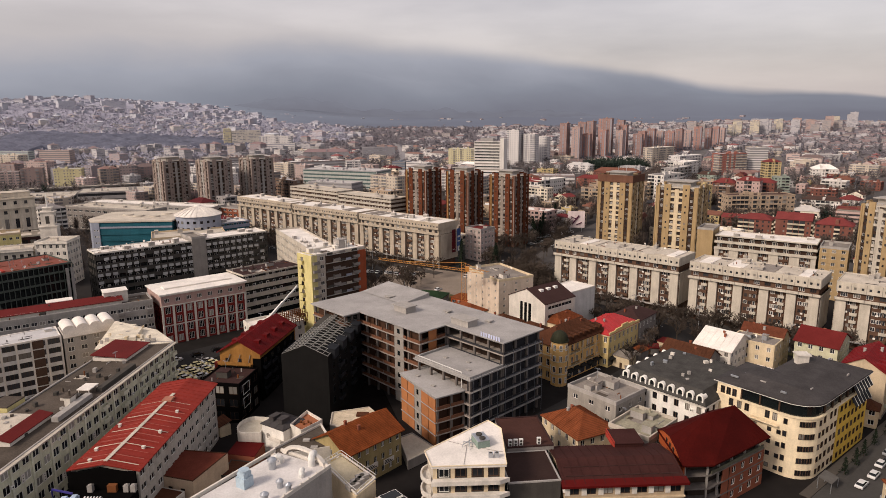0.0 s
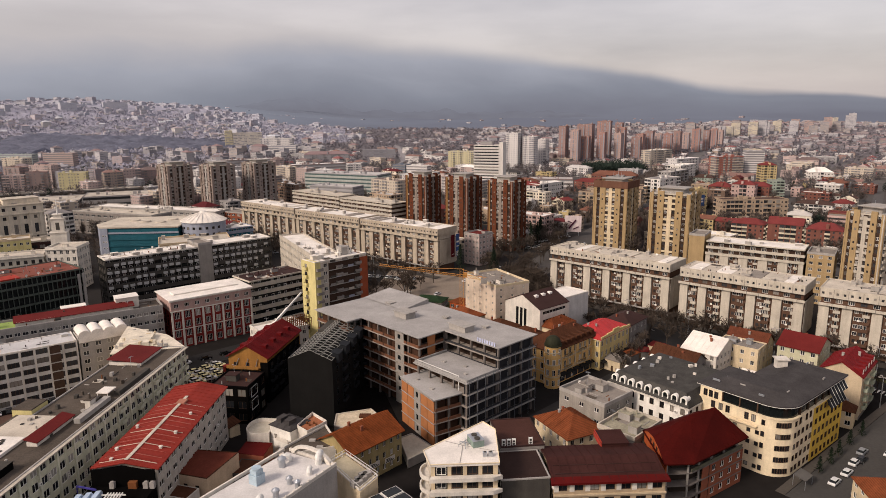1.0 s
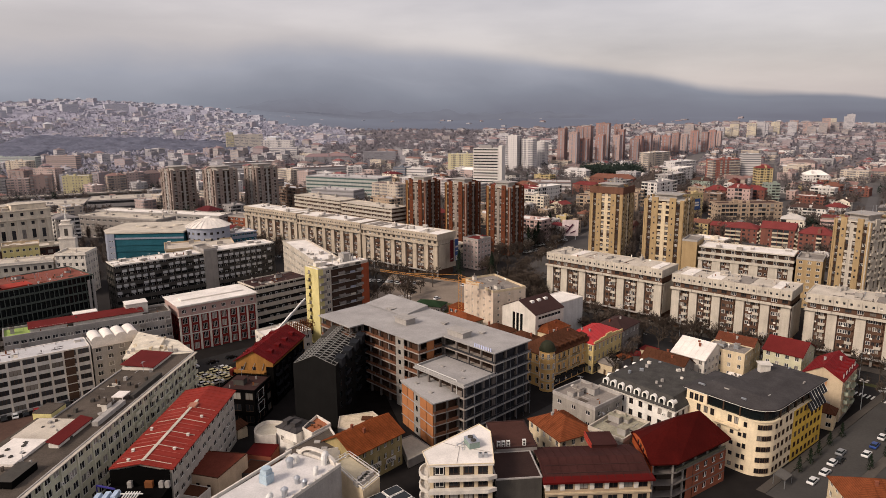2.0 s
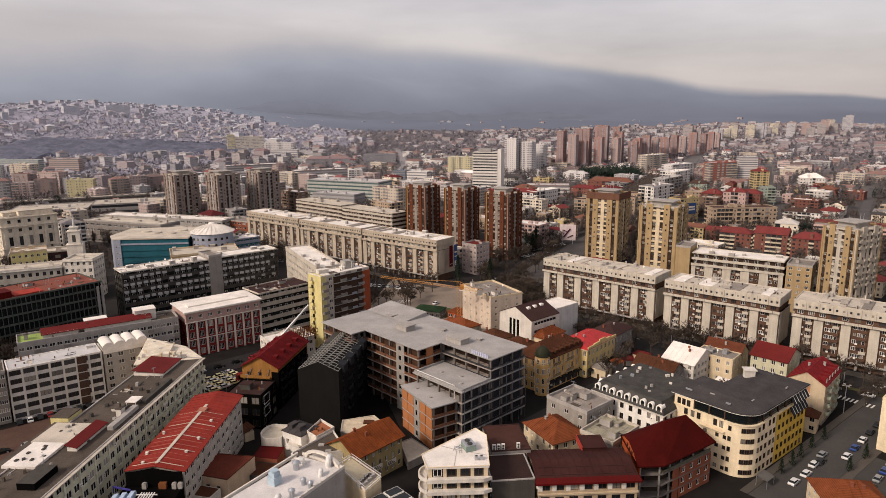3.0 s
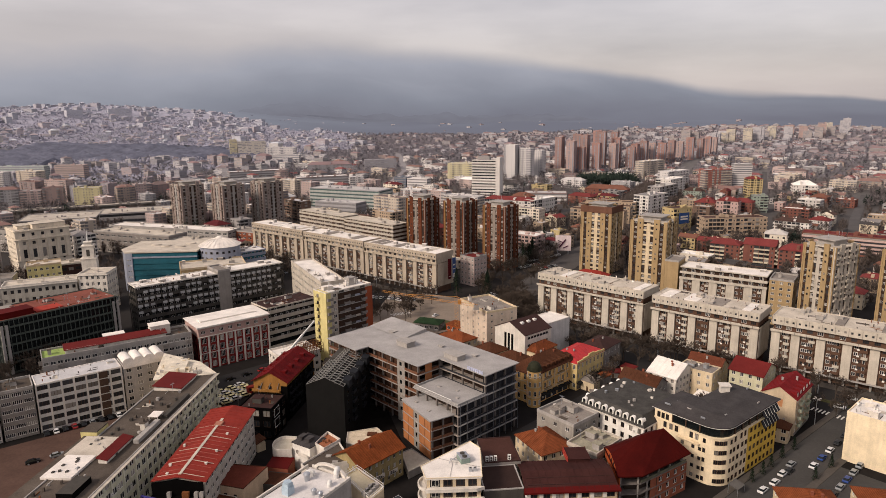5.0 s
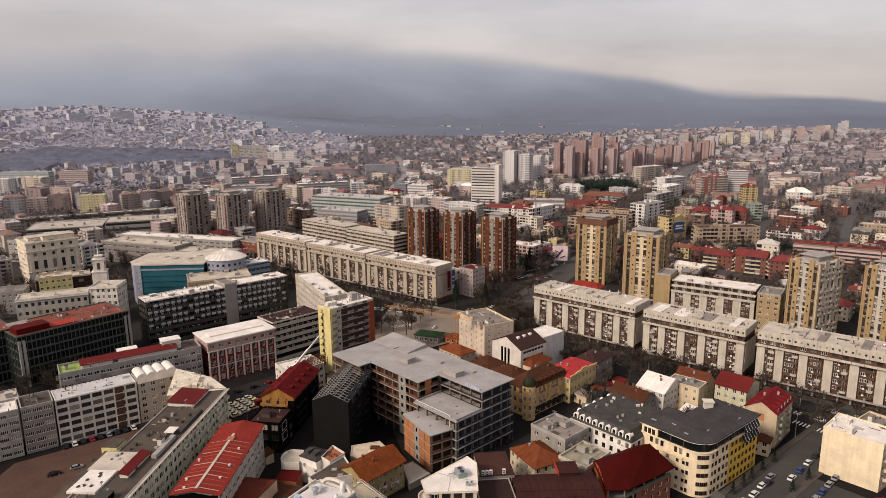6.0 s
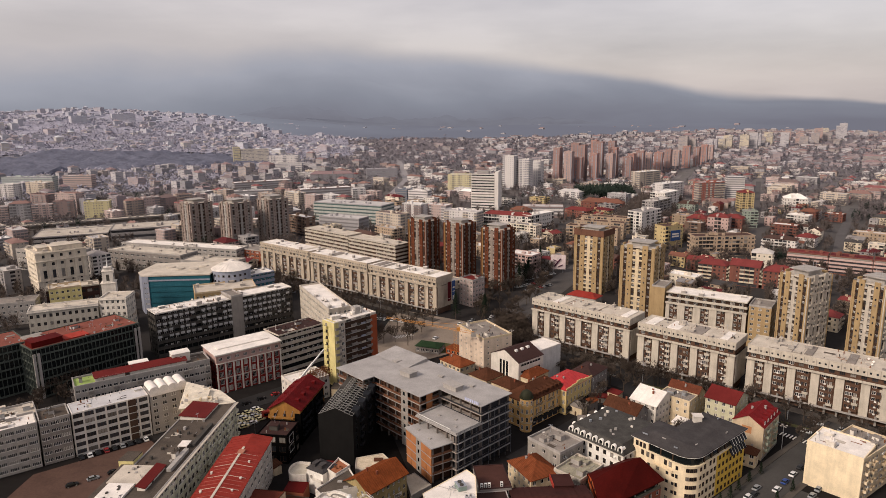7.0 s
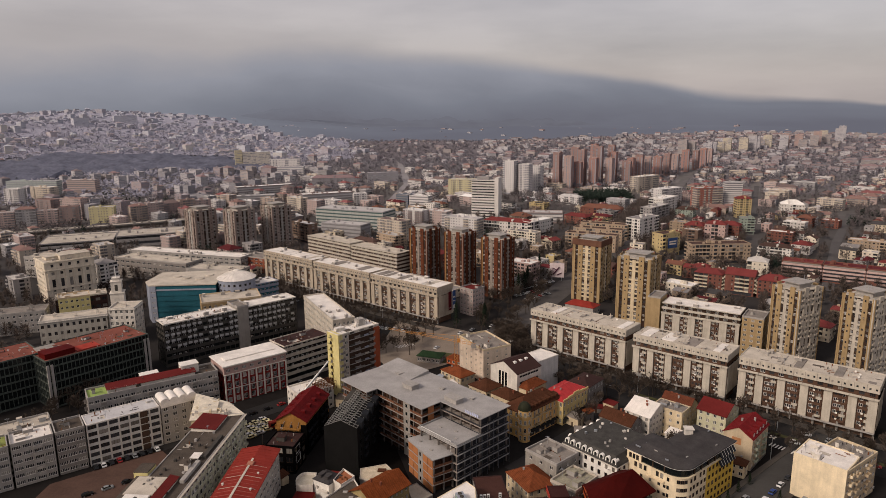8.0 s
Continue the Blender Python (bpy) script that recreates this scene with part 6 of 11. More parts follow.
# historic corner house with a small green dome
th, ln = building("historic_house", "ornate ochre corner house with brown tiled mansard", "historic house", (36.5, 198.0), (55.1, 215.5), 12, 12.6, 3, mat("warm_ochre_stucco", (0.64, 0.40, 0.155), streak=0.5), roof="hip", roofmats=[oldtile], rise=4.2, bay=2.9, win=(1.3, 2.2), sill=0.9, cornice=cream, band=cream, units=5, seed=86, over=0.7)
th2 = thing("corner_turret", "ochre corner turret with a dark green dome", "turret", pose(36.6, 198.4, 0))
s = Shape()
s.tube(0, 0, 0, 14.6, 2.6, 2.6, 16)
part("wall", s, MATS["warm_ochre_stucco"], th2)
s = Shape()
s.tube(0, 0, 14.6, 15.0, 3.0, 3.0, 16)
for i in range(6):
    a0, a1 = math.pi / 2 * i / 6, math.pi / 2 * (i + 1) / 6
    s.tube(0, 0, 15.0 + 3 * math.sin(a0), 15.0 + 3 * math.sin(a1), 2.7 * math.cos(a0), max(0.05, 2.7 * math.cos(a1)), 16)
part("dome", s, mat("dark_copper_green", (0.04, 0.042, 0.026), 0.6), th2)
for f in range(4):
    for a in (180, 225, 270, 315):
        part("window", window_mesh(1.0, 2.0, frame_white, 2), None, th2, at=pose(0, 0, 0, 0, 0, a) @ pose(2.62, 0, f * 3.6 + 1.0, 0, 0, 90))
for i in range(8):
    s = Shape()
    s.box(-0.7, -0.5, 0, 0.7, 2.2, 1.7)
    s.poly([(-0.9, -0.7, 1.7), (0.9, -0.7, 1.7), (0.9, 2.2, 2.2), (-0.9, 2.2, 2.2)])
    part("dormer", s, oldtile, th, at=pose(2.5 + i * 2.9, 0.4, 12.9))
iron = mat("dark_iron_rail", (0.02, 0.018, 0.016), 0.5)


def shop_front(th, ln, n, awning):
    """Dark shop windows between piers along the pavement, under short sloping awnings."""
    for i in range(n):
        x0, x1 = (i + 0.1) * ln / n, (i + 0.9) * ln / n
        s = Shape()
        s.box(x0, -0.1, 0.4, x1, -0.02, 3.1)
        part("shop_window", s, glass_far, th)
        s = Shape()
        s.prism([(x0, -1.5), (x1, -1.5), (x1, -0.1), (x0, -0.1)], 3.0, 3.1)
        s.poly([(x0, -1.5, 3.1), (x1, -1.5, 3.1), (x1, -0.1, 3.7), (x0, -0.1, 3.7)])
        part("awning", s, awning, th, "dark cloth awning")


def rail_balcony(th, x, z, w):
    """A shallow stone balcony with a dark iron rail."""
    s = Shape()
    s.box(x - w / 2, -1.0, z - 0.2, x + w / 2, -0.02, z)
    part("balcony", s, cream, th)
    s = Shape()
    for i in range(int(w / 0.3) + 1):
        s.box(x - w / 2 + i * 0.3 - 0.03, -0.98, z, x - w / 2 + i * 0.3 + 0.03, -0.92, z + 1.0)
    s.box(x - w / 2, -1.0, z + 1.0, x + w / 2, -0.9, z + 1.1)
    part("railing", s, iron, th)


shop_front(th, ln, 7, mat("dark_awning_cloth", (0.03, 0.028, 0.026), 0.9))
for x in (ln * 0.3, ln * 0.62):
    for f in (1, 2):
        rail_balcony(th, x, f * 4.2 + 0.55, 4.6)
for i in range(7):
    s = Shape()
    x = (i + 0.5) * ln / 6.4
    s.box(x - 1.52, -0.3, 4.4, x - 1.25, 0.0, 12.0)
    part("pilaster", s, cream, th)
for f in range(3):
    s = Shape()
    s.tube(0, 0, f * 4.2 + 3.9, f * 4.2 + 4.2, 2.8, 2.8, 16)
    part("cornice", s, cream, th2)
th, ln = building("town_house", "yellow town house with a bright red roof", "house", (55.6, 211.4), (69.9, 226.4), 13, 11.6, 3, mat("pale_ochre_render", (0.56, 0.43, 0.20)), roof="hip", roofmats=[mat("bright_red_roof", (0.42, 0.025, 0.025), 0.5)], rise=3, bay=2.8, win=(1.2, 2.0), cornice=cream, seed=87, units=2)
shop_front(th, ln, 5, MATS["dark_awning_cloth"])
for i in range(5):
    s = Shape()
    up = (0.9, 1.3, 2.0, 1.3, 0.9)[i]
    s.box(i * ln / 5, -0.4, 11.6, (i + 1) * ln / 5, 0.0, 11.6 + up)
    part("parapet", s, MATS["pale_ochre_render"], th)
rail_balcony(th, ln / 2, 4.4, 5.0)
building("town_house", "grey town house with a brown roof", "house", (70.3, 226.9), (80.1, 237.9), 11, 11.5, 3, greyw, roof="hip", roofmats=[roofbrown], rise=2.6, bay=3, win=(1.2, 1.8), seed=88, units=2)
for i, (a, b, d, hh, rm) in enumerate([((0, 262), (10, 250), 10, 7, tile), ((14, 240), (22, 231), 12, 8, oldtile), ((-6, 245), (4, 236), 8, 6.5, tile), ((24, 228), (32, 219), 10, 9, oldtile), ((42, 228), (52, 238), 8, 10, tile)]):
    building("low_house", "low house with an orange tiled roof behind the shell", "house", a, b, d, hh, 2, cream, roof="hip", roofmats=[rm], rise=2.5, seed=90 + i, units=1)

# white house with a slate mansard and arched dormers
th, ln = building("mansard_house", "white house with slate mansard and white arched dormers", "house", (48.3, 170.0), (64.5, 151.4), 25, 14.0, 4, mat("clean_white_render", (0.70, 0.67, 0.62), streak=0.3), roof="hip", roofmats=[mat("mansard_slate", (0.075, 0.071, 0.066), 0.8, 0.7, 0.3, 3.0, 0.0)], rise=1.2, bay=3.0, win=(1.3, 1.9), fr=frame_brown, seed=95, units=3, cornice=white, over=-2.4)
s = Shape()
for p, q in (((-0.3, -0.3), (ln + 0.3, -0.3)), ((ln + 0.3, -0.3), (ln + 0.3, 25.3)), ((ln + 0.3, 25.3), (-0.3, 25.3)), ((-0.3, 25.3), (-0.3, -0.3))):
    cx, cy = ln / 2, 12.5
    inn = lambda c: (c[0] + (2.0 if c[0] < cx else -2.0), c[1] + (2.0 if c[1] < cy else -2.0))
    a, b = inn(p), inn(q)
    s.poly([(p[0], p[1], 14), (q[0], q[1], 14), (b[0], b[1], 17.2), (a[0], a[1], 17.2)])
s.poly([(1.7, 1.7, 17.2), (ln - 1.7, 1.7, 17.2), (ln - 1.7, 23.3, 17.2), (1.7, 23.3, 17.2)])
part("mansard_slope", s, MATS["mansard_slate"], th)
dm = Shape()
for k in range(8):
    a0, a1 = math.pi * k / 8, math.pi * (k + 1) / 8
    for r, rr in ((0.95, 0.6),):
        dm.poly([(-math.cos(a0) * r, 0, 1.5 + math.sin(a0) * r), (-math.cos(a1) * r, 0, 1.5 + math.sin(a1) * r), (-math.cos(a1) * r, 2.2, 1.5 + math.sin(a1) * r), (-math.cos(a0) * r, 2.2, 1.5 + math.sin(a0) * r)])
        dm.poly([(-math.cos(a0) * rr, 0, 1.5 + math.sin(a0) * rr), (-math.cos(a1) * rr, 0, 1.5 + math.sin(a1) * rr), (-math.cos(a1) * r, 0, 1.5 + math.sin(a1) * r), (-math.cos(a0) * r, 0, 1.5 + math.sin(a0) * r)])
dm.box(-0.95, 0, 0, -0.6, 2.0, 1.5)
dm.box(0.6, 0, 0, 0.95, 2.0, 1.5)
dm.box(-0.6, 0.2, 0, 0.6, 0.3, 2.0, 1)
dmm = dm.mesh("dormer", [frame_white, black_glass])
for i in range(9):
    part("dormer", dmm, None, th, at=pose(1.6 + i * (ln - 3.2) / 8, 0.1, 14.1))
for i in range(5):
    part("dormer", dmm, None, th, at=pose(-0.1, 22 - i * 4.5, 14.1, 0, 0, 270))
rng = random.Random(14)
for i in range(11):
    s = Shape()
    k = rng.uniform(0.3, 0.6)
    s.box(-k, -k * 0.7, 0, k, k * 0.7, rng.uniform(0.35, 1.1))
    part("skylight" if i % 2 else "vent", s, [white, lightgrey, steel][i % 3], th, at=pose(rng.uniform(3, ln - 3), rng.uniform(3, 22), 17.2, 0, 0, rng.uniform(0, 90)))

# cream house with dark roof and rounded corner
TAKEN.append((90, 158, 24, 18, radians(-45)))
th = thing("corner_building", "cream apartment building with rounded corner and dark overhanging roof", "apartment building", pose(83.9, 138.9, 0, 0, 0, -5.7))
# in this frame the left wing runs at 135 degrees and the right wing at 45
lw, rw, dl, R = 23.0, 34.6, 16.0, 6.0
u, v = Vector((-0.7071, 0.7071)), Vector((0.7071, 0.7071))


def corner_outline(o):
    """The footprint, grown by o, with its rounded front corner."""
    pts = []
    cen = (u + v) * R
    for i in range(9):
        a = radians(225 + 90 * i / 8)
        pts.append(cen + Vector((math.cos(a), math.sin(a))) * (R + o))
    e1 = v * (rw + o) - u * o
    e2 = v * (rw + o) + u * (dl + o)
    e3 = v * (dl + o) + u * (dl + o)
    e4 = v * (dl + o) + u * (lw + o)
    e5 = u * (lw + o) - v * o
    return [tuple(p) for p in pts] + [tuple(p) for p in (e1, e2, e3, e4, e5)]


body = corner_outline(0.0)
s = Shape()
s.prism(body, 0, 15.6)
part("wall", s, brightcream, th)
s = Shape()
s.prism(corner_outline(-0.35), 15.6, 18.9)
part("attic_storey", s, black_glass, th)
s = Shape()
s.prism(corner_outline(0.3), 15.4, 15.75)
part("cornice", s, brightcream, th)
s = Shape()
s.prism(corner_outline(0.62), 18.78, 18.9)
part("eaves_line", s, frame_white, th)
s = Shape()
low_o, top_o = corner_outline(0.6), corner_outline(-5.2)
s.prism(low_o, 18.9, 19.25)
for i in range(len(low_o)):
    j = (i + 1) % len(low_o)
    s.poly([(*low_o[i], 19.25), (*low_o[j], 19.25), (*top_o[j], 20.9), (*top_o[i], 20.9)])
s.poly([(*p, 20.9) for p in top_o])
part("roof", s, darkroof, th)
rng = random.Random(12)
for i in range(22):       # snow guards, vents and small hatches on the roof
    d0, o0 = (u, v) if i % 2 else (v, u)
    p = d0 * rng.uniform(5, (lw if d0 is u else rw) - 2) + o0 * rng.uniform(1.0, 13)
    s = Shape()
    k = rng.uniform(0.4, 1.1)
    s.box(-k, -0.15, 0, k, 0.15, 0.45)
    part("snow_guard" if i % 3 else "roof_hatch", s, steel if i % 3 else lightgrey, th, at=pose(p.x, p.y, 20.2, 0, 0, 135 if d0 is u else 45))
s = Shape()
s.box(6.6, 25.0, 20.0, 9.4, 27.4, 22.6)
s.box(6.2, 24.6, 22.6, 9.8, 27.8, 22.9)
part("chimney", s, white, th)
sq = window_mesh(1.0, 1.1, frame_brown, 1)
tall = window_mesh(1.1, 1.9, frame_brown, 2)
wv = window_mesh(1.2, 1.5, frame_brown, 2)
cen = (u + v) * R
out_l, out_r = Vector((-0.7071, -0.7071)), Vector((0.7071, -0.7071))
for f in range(5):
    z = f * 3.1 + 0.9
    row = (1.0, 3.2, 6.8, 10.4, 14.8) if f < 4 else (2.2, 4.0, 9.0, 10.9, 13.0)
    for k_, x in enumerate(row):
        p = u * (R + x) + out_l * 0.02
        part("window", tall if f == 4 else sq, None, th, at=pose(p.x, p.y, z, 0, 0, -45))
    for x in ((1.2, 3.6, 6.2, 8.4) if f < 4 else (1.6, 5.2, 7.6)):
        p = v * (R + x) + out_r * 0.02
        part("window", wv if f < 4 else tall, None, th, at=pose(p.x, p.y, z, 0, 0, 45))
    for i in range(7):
        p = v * (R + 11.2 + i * 2.55) + out_r * 0.14
        part("window", wv, None, th, at=pose(p.x, p.y, z, 0, 0, 45))
    for a in (228, 262, 274, 286, 308):
        wide = 260 < a < 290
        part("window", window_mesh(1.22 if wide else 0.9, 1.4, frame_brown, 2 if wide else 1), None, th, at=pose(cen.x, cen.y, 0, 0, 0, a) @ pose(R + 0.04, 0, z, 0, 0, 90))
for x0_, x1_, z in ((1.0, 8.4, 12.4), (10.6, 15.0, 9.3)):
    a, b = u * (R + x0_), u * (R + x1_)
    s = Shape()
    o1, o2 = out_l * 1.1, out_l * 1.02
    s.prism([tuple(b + o1), tuple(a + o1), tuple(a), tuple(b)], z - 0.15, z)
    for k_ in range(9):
        c = a.lerp(b, k_ / 8) + o2
        s.bar((c.x, c.y, z), (c.x, c.y, z + 0.9), 0.03)
    s.bar(((a + o2).x, (a + o2).y, z + 0.9), ((b + o2).x, (b + o2).y, z + 0.9), 0.04)
    part("balcony", s, brightcream, th)
for k_ in range(9):     # cream posts between the attic windows
    p = (u if k_ < 4 else v) * (R + 1.5 + (k_ % 4) * 4.6 + (k_ // 8) * 18) + (out_l if k_ < 4 else out_r) * -0.22
    s = Shape()
    s.box(-0.16, -0.16, 15.7, 0.16, 0.16, 18.8)
    part("attic_post", s, frame_brown, th, at=pose(p.x, p.y, 0, 0, 0, 45))
s = Shape()
p = u * (lw - 3.2) + out_l * -0.1
s.box(-3.0, -0.2, 15.75, 3.0, 0.2, 18.7)
part("attic_panel", s, brightcream, th, at=pose(p.x, p.y, 0, 0, 0, -45))
for k_ in (-1.5, 0, 1.5):
    part("window", tall, None, th, at=pose(p.x, p.y, 16.0, 0, 0, -45) @ Matrix.Translation((k_, -0.22, 0)))
s = Shape()
p0_, p1_ = v * 15.5, v * 34.7
n_ = Vector((0.7071, -0.7071)) * 0.12
s.prism([tuple(p0_ + n_), tuple(p1_ + n_), tuple(p1_ - n_), tuple(p0_ - n_)], 0, 15.4)
part("end_panel", s, yellow, th, "yellow painted end bay")
for tier in range(2):
    for i in range(6):
        z1_, z0_ = 18.4 - tier * 3.3, 16.3 - tier * 3.3
        a = v * (23.0 + i * 1.75) + out_r * 0.2
        b = v * (24.5 + i * 1.75) + out_r * 0.2
        o_ = out_r * 1.3
        s = Shape()
        top = [(a.x, a.y, z1_), (b.x, b.y, z1_), (b.x + o_.x, b.y + o_.y, z0_), (a.x + o_.x, a.y + o_.y, z0_)]
        s.poly(top[::-1])
        s.poly([(x, y, z - 0.08) for x, y, z in top])
        part("canopy_pane", s, slate, th)
        s = Shape()
        s.bar((b.x, b.y, z1_ + 0.05), (b.x + o_.x, b.y + o_.y, z0_ + 0.05), 0.05)
        part("canopy_bar", s, whitesteel, th)

# brick house with a faceted maroon roof
TAKEN.append((62, 139, 12, 10, radians(34)))
BH = Vector((50.4, 127.1))
th = thing("brick_house", "unfinished red brick house with a deep maroon metal roof", "house", pose(BH.x, BH.y, 0))
loc = lambda pts: [(p[0] - BH.x, p[1] - BH.y, *p[2:]) for p in pts]
core = loc([(53.0, 130.2), (57.4, 130.4), (72.0, 139.9), (65.4, 149.5), (53.0, 141.6)])
# shade under the open floors put into this wall's dark colour
s = Shape()
s.prism(core, 0, 12.2)
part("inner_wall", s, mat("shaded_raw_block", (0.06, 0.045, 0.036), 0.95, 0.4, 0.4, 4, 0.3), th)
deck = loc([(50.9, 127.6), (57.0, 128.0), (74.0, 139.6), (66.0, 151.6), (50.9, 142.6)])
for z in (3.1, 6.2, 9.3):
    s = Shape()
    s.prism(deck, z - 0.32, z)
    part("floor_slab", s, MATS["shell_concrete"], th)
P1, P2 = Vector((57.0 - BH.x, 128.0 - BH.y)), Vector((74.0 - BH.x, 139.6 - BH.y))
side_len = (P2 - P1).length
side_ang = math.degrees(math.atan2(P2.y - P1.y, P2.x - P1.x))
m_side = pose(P1.x, P1.y, 0, 0, 0, side_ang)
for z in (0, 3.1, 6.2, 9.3):
    for q in ((0.6, 0.6), (5.6, 0.9), (0.6, 7.0), (0.6, 14.2)):
        s = Shape()
        s.box(q[0], q[1], z, q[0] + 0.38, q[1] + 0.38, z + 2.8)
        part("column", s, concrete, th)
    for x in (3.2, 8.0, 13.0, 18.5):
        if z > 9 or x < 6:
            s = Shape()
            s.box(x, 0.35, z, x + 0.38, 0.73, z + 2.8)
            part("column", s, concrete, th, at=m_side)
# brick walls of the street side, with white-framed windows
s = Shape()
sp1 = facade(s, m_side @ Matrix.Translation((7.0, 0.02, 0)), side_len - 7.0, 0, 9.0, 3, 4, 1.5, 1.6, 0.9)
for q, hh in sp1:
    part("window", window_mesh(1.5, hh, frame_white, 2), None, th, at=q)
a_, b_, c_ = loc([(74.0, 139.6)])[0], loc([(66.0, 151.6)])[0], loc([(50.9, 142.6)])[0]
s.poly([(*a_, 0), (*b_, 0), (*b_, 9.0), (*a_, 9.0)])
s.poly([(*b_, 0), (*c_, 0), (*c_, 9.0), (*b_, 9.0)])
part("wall", s, redbrick, th)
for z in (0, 3.1, 6.2):
    s = Shape()
    s.box(4.4, 0.05, z, 6.8, 0.25, z + 2.75)
    part("brick_panel", s, redbrick, th, at=m_side)
    s = Shape()
    s.box(0.1, 0.9, z, 0.3, 5.5, z + 2.75)
    part("brick_panel", s, brick, th)
s = Shape()
s.box(0.2, 0.1, 9.3, side_len - 0.2, 0.25, 10.1)
part("attic_parapet", s, mat("mossy_concrete", (0.13, 0.125, 0.09), 0.95, 0.4, 0.4, 4, 0.4), th, at=m_side)
# roof: an arched gable at one end, hipped towards the street
eave = loc([(50.1, 126.7, 12.2), (57.1, 127.0, 12.2), (75.0, 139.3, 12.2), (66.3, 152.8, 12.2), (50.1, 143.2, 12.2)])
arch = loc([(50.1, 139.6, 13.8), (50.1, 135.2, 14.6), (50.1, 130.6, 13.8)])
r1, r2 = loc([(60.2, 139.2, 18.2), (67.6, 142.6, 18.5)])
s = Shape()
for f in ([eave[0], eave[1], r1], [eave[1], eave[2], r2, r1], [eave[2], eave[3], r2], [eave[3], eave[4], r1, r2], [eave[4], arch[0], r1], [arch[0], arch[1], r1], [arch[1], arch[2], r1], [arch[2], eave[0], r1]):
    s.poly(f)
low_ = [(x, y, z - 0.3) for x, y, z in eave]
for i in range(4):
    s.poly([low_[i], low_[i + 1], eave[i + 1], eave[i]])
s.poly([low_[i] for i in (4, 3, 2, 1, 0)])
part("roof", s, mat("deep_maroon_sheet", (0.07, 0.0055, 0.004), 0.8, 0.6, 0.15, 2.5, 0.0), th)
for i in range(15):      # raised seams of the street slope
    k = (i + 0.5) / 15
    p = Vector(eave[1]).lerp(Vector(eave[2]), k)
    q = Vector(r1).lerp(Vector(r2), k)
    s = Shape()
    s.bar(p + Vector((0, 0, 0.05)), q + Vector((0, 0, 0.03)), 0.035)
    part("roof_seam", s, MATS["deep_maroon_sheet"], th)
s = Shape()
g0 = [(0.15, 15.9, 9.3), (0.15, -0.1, 9.3), (0.15, -0.1, 12.2), (0.15, 3.5, 13.7), (0.15, 8.1, 14.5), (0.15, 12.5, 13.7), (0.15, 15.9, 12.2)]
s.poly(g0)
s.poly([(x + 0.3, y, z) for x, y, z in reversed(g0)])
s.poly([g0[1], (0.45, -0.1, 9.3), (0.45, -0.1, 12.2), g0[2]])
part("gable", s, orangewall, th, "orange rendered gable wall")
for i in range(3):
    part("window", window_mesh(0.9, 1.3, frame_brown, 1), None, th, at=pose(0.12, 10.6 - i * 2.2, 11.6, 0, 0, 270))

# long maroon-roofed house
th, ln = building("long_house", "beige house with a long low maroon seamed roof", "house", (24.0, 119.0), (48.3, 120.2), 15, 12.6, 4, mat("dull_beige_render", (0.36, 0.28, 0.19), streak=0.5), roof="gable", roofmats=[mat("red_brown_sheet", (0.066, 0.025, 0.022), 0.75, 0.5, 0.2, 2.5, 0.0)], rise=1.6, bay=3.4, win=(2.2, 1.5), fr=frame_brown, seed=97, units=0, over=0.5)
s = Shape()
s.box(-0.8, -0.85, 12.3, ln + 0.8, -0.1, 12.75)
s.poly([(-0.8, -0.87, 12.76), (ln + 0.8, -0.87, 12.76), (ln + 0.8, 1.2, 13.12), (-0.8, 1.2, 13.12)])
part("eaves_trim", s, maroon, th, "maroon fascia")
for i in range(6):
    s = Shape()
    s.box(0.6 + i * 3.9, 2.0, 13.0, 4.3 + i * 3.9, 2.12, 13.45)
    s.box(0.6 + i * 3.9, 4.6, 13.5, 4.3 + i * 3.9, 4.72, 13.95)
    part("snow_guard", s, roofbrown, th)
for i in range(7):
    s = Shape()
    s.box(i * 3.42 - 0.1, -0.1, 10.3, i * 3.42 + 0.95, -0.02, 11.9)
    part("white_panel", s, white, th)
s = Shape()
s.box(-0.2, -0.35, 9.3, ln + 0.2, -0.01, 9.7)
part("ledge", s, beige, th)
s = Shape()
s.box(14.0, 13.4, 12.6, 14.15, 20.1, 14.4)
part("roof_house_side", s, mat("bright_red_sheet", (0.40, 0.03, 0.03), 0.6), th)
s = Shape()
s.box(14.2, 13.5, 12.6, 20.5, 20.0, 13.9)
s.box(14.0, 13.3, 13.9, 20.7, 20.2, 14.05)
part("roof_house", s, MATS["red_brown_sheet"], th)
building("flat_house", "house with a flat brown metal roof and pale eaves", "house", (12.6, 118.7), (23.2, 119.8), 12, 13.3, 4, darkconc, roofmats=[mat("dark_brown_sheet", (0.052, 0.03, 0.026), 0.75, 0.4, 0.2, 2.5, 0.0), lightgrey, steel], units=0, seed=98, parapet=0.15, blank=(0,))
building("flat_house", "house with a reddish brown roof and cooling units", "house", (13.6, 131.2), (23.8, 132.4), 14, 14.2, 4, greyw, roofmats=[mat("rusty_brown_sheet", (0.085, 0.038, 0.03), 0.75, 0.4, 0.2, 2.5, 0.0), roofbrown, steel], units=0, seed=99, parapet=0.2)
for x_, y_ in ((14.2, 131.9), (15.4, 132.1), (16.6, 132.3), (20.6, 132.9)):
    th = thing("cooling_unit", "white cooling unit with a round fan on a roof", "cooling unit", pose(x_, y_, 14.27), "roof cooling units")
    s = Shape()
    s.box(-0.45, -0.3, 0, 0.45, 0.3, 1.5)
    case = part("case", s, whitesteel, th)
    for z_ in (0.4, 1.1):
        s = Shape()
        s.tube(0, 0, 0, 0.03, 0.28, 0.28, 12)
        part("fan", s, darkconc, case, at=pose(0, -0.3, z_, 90))

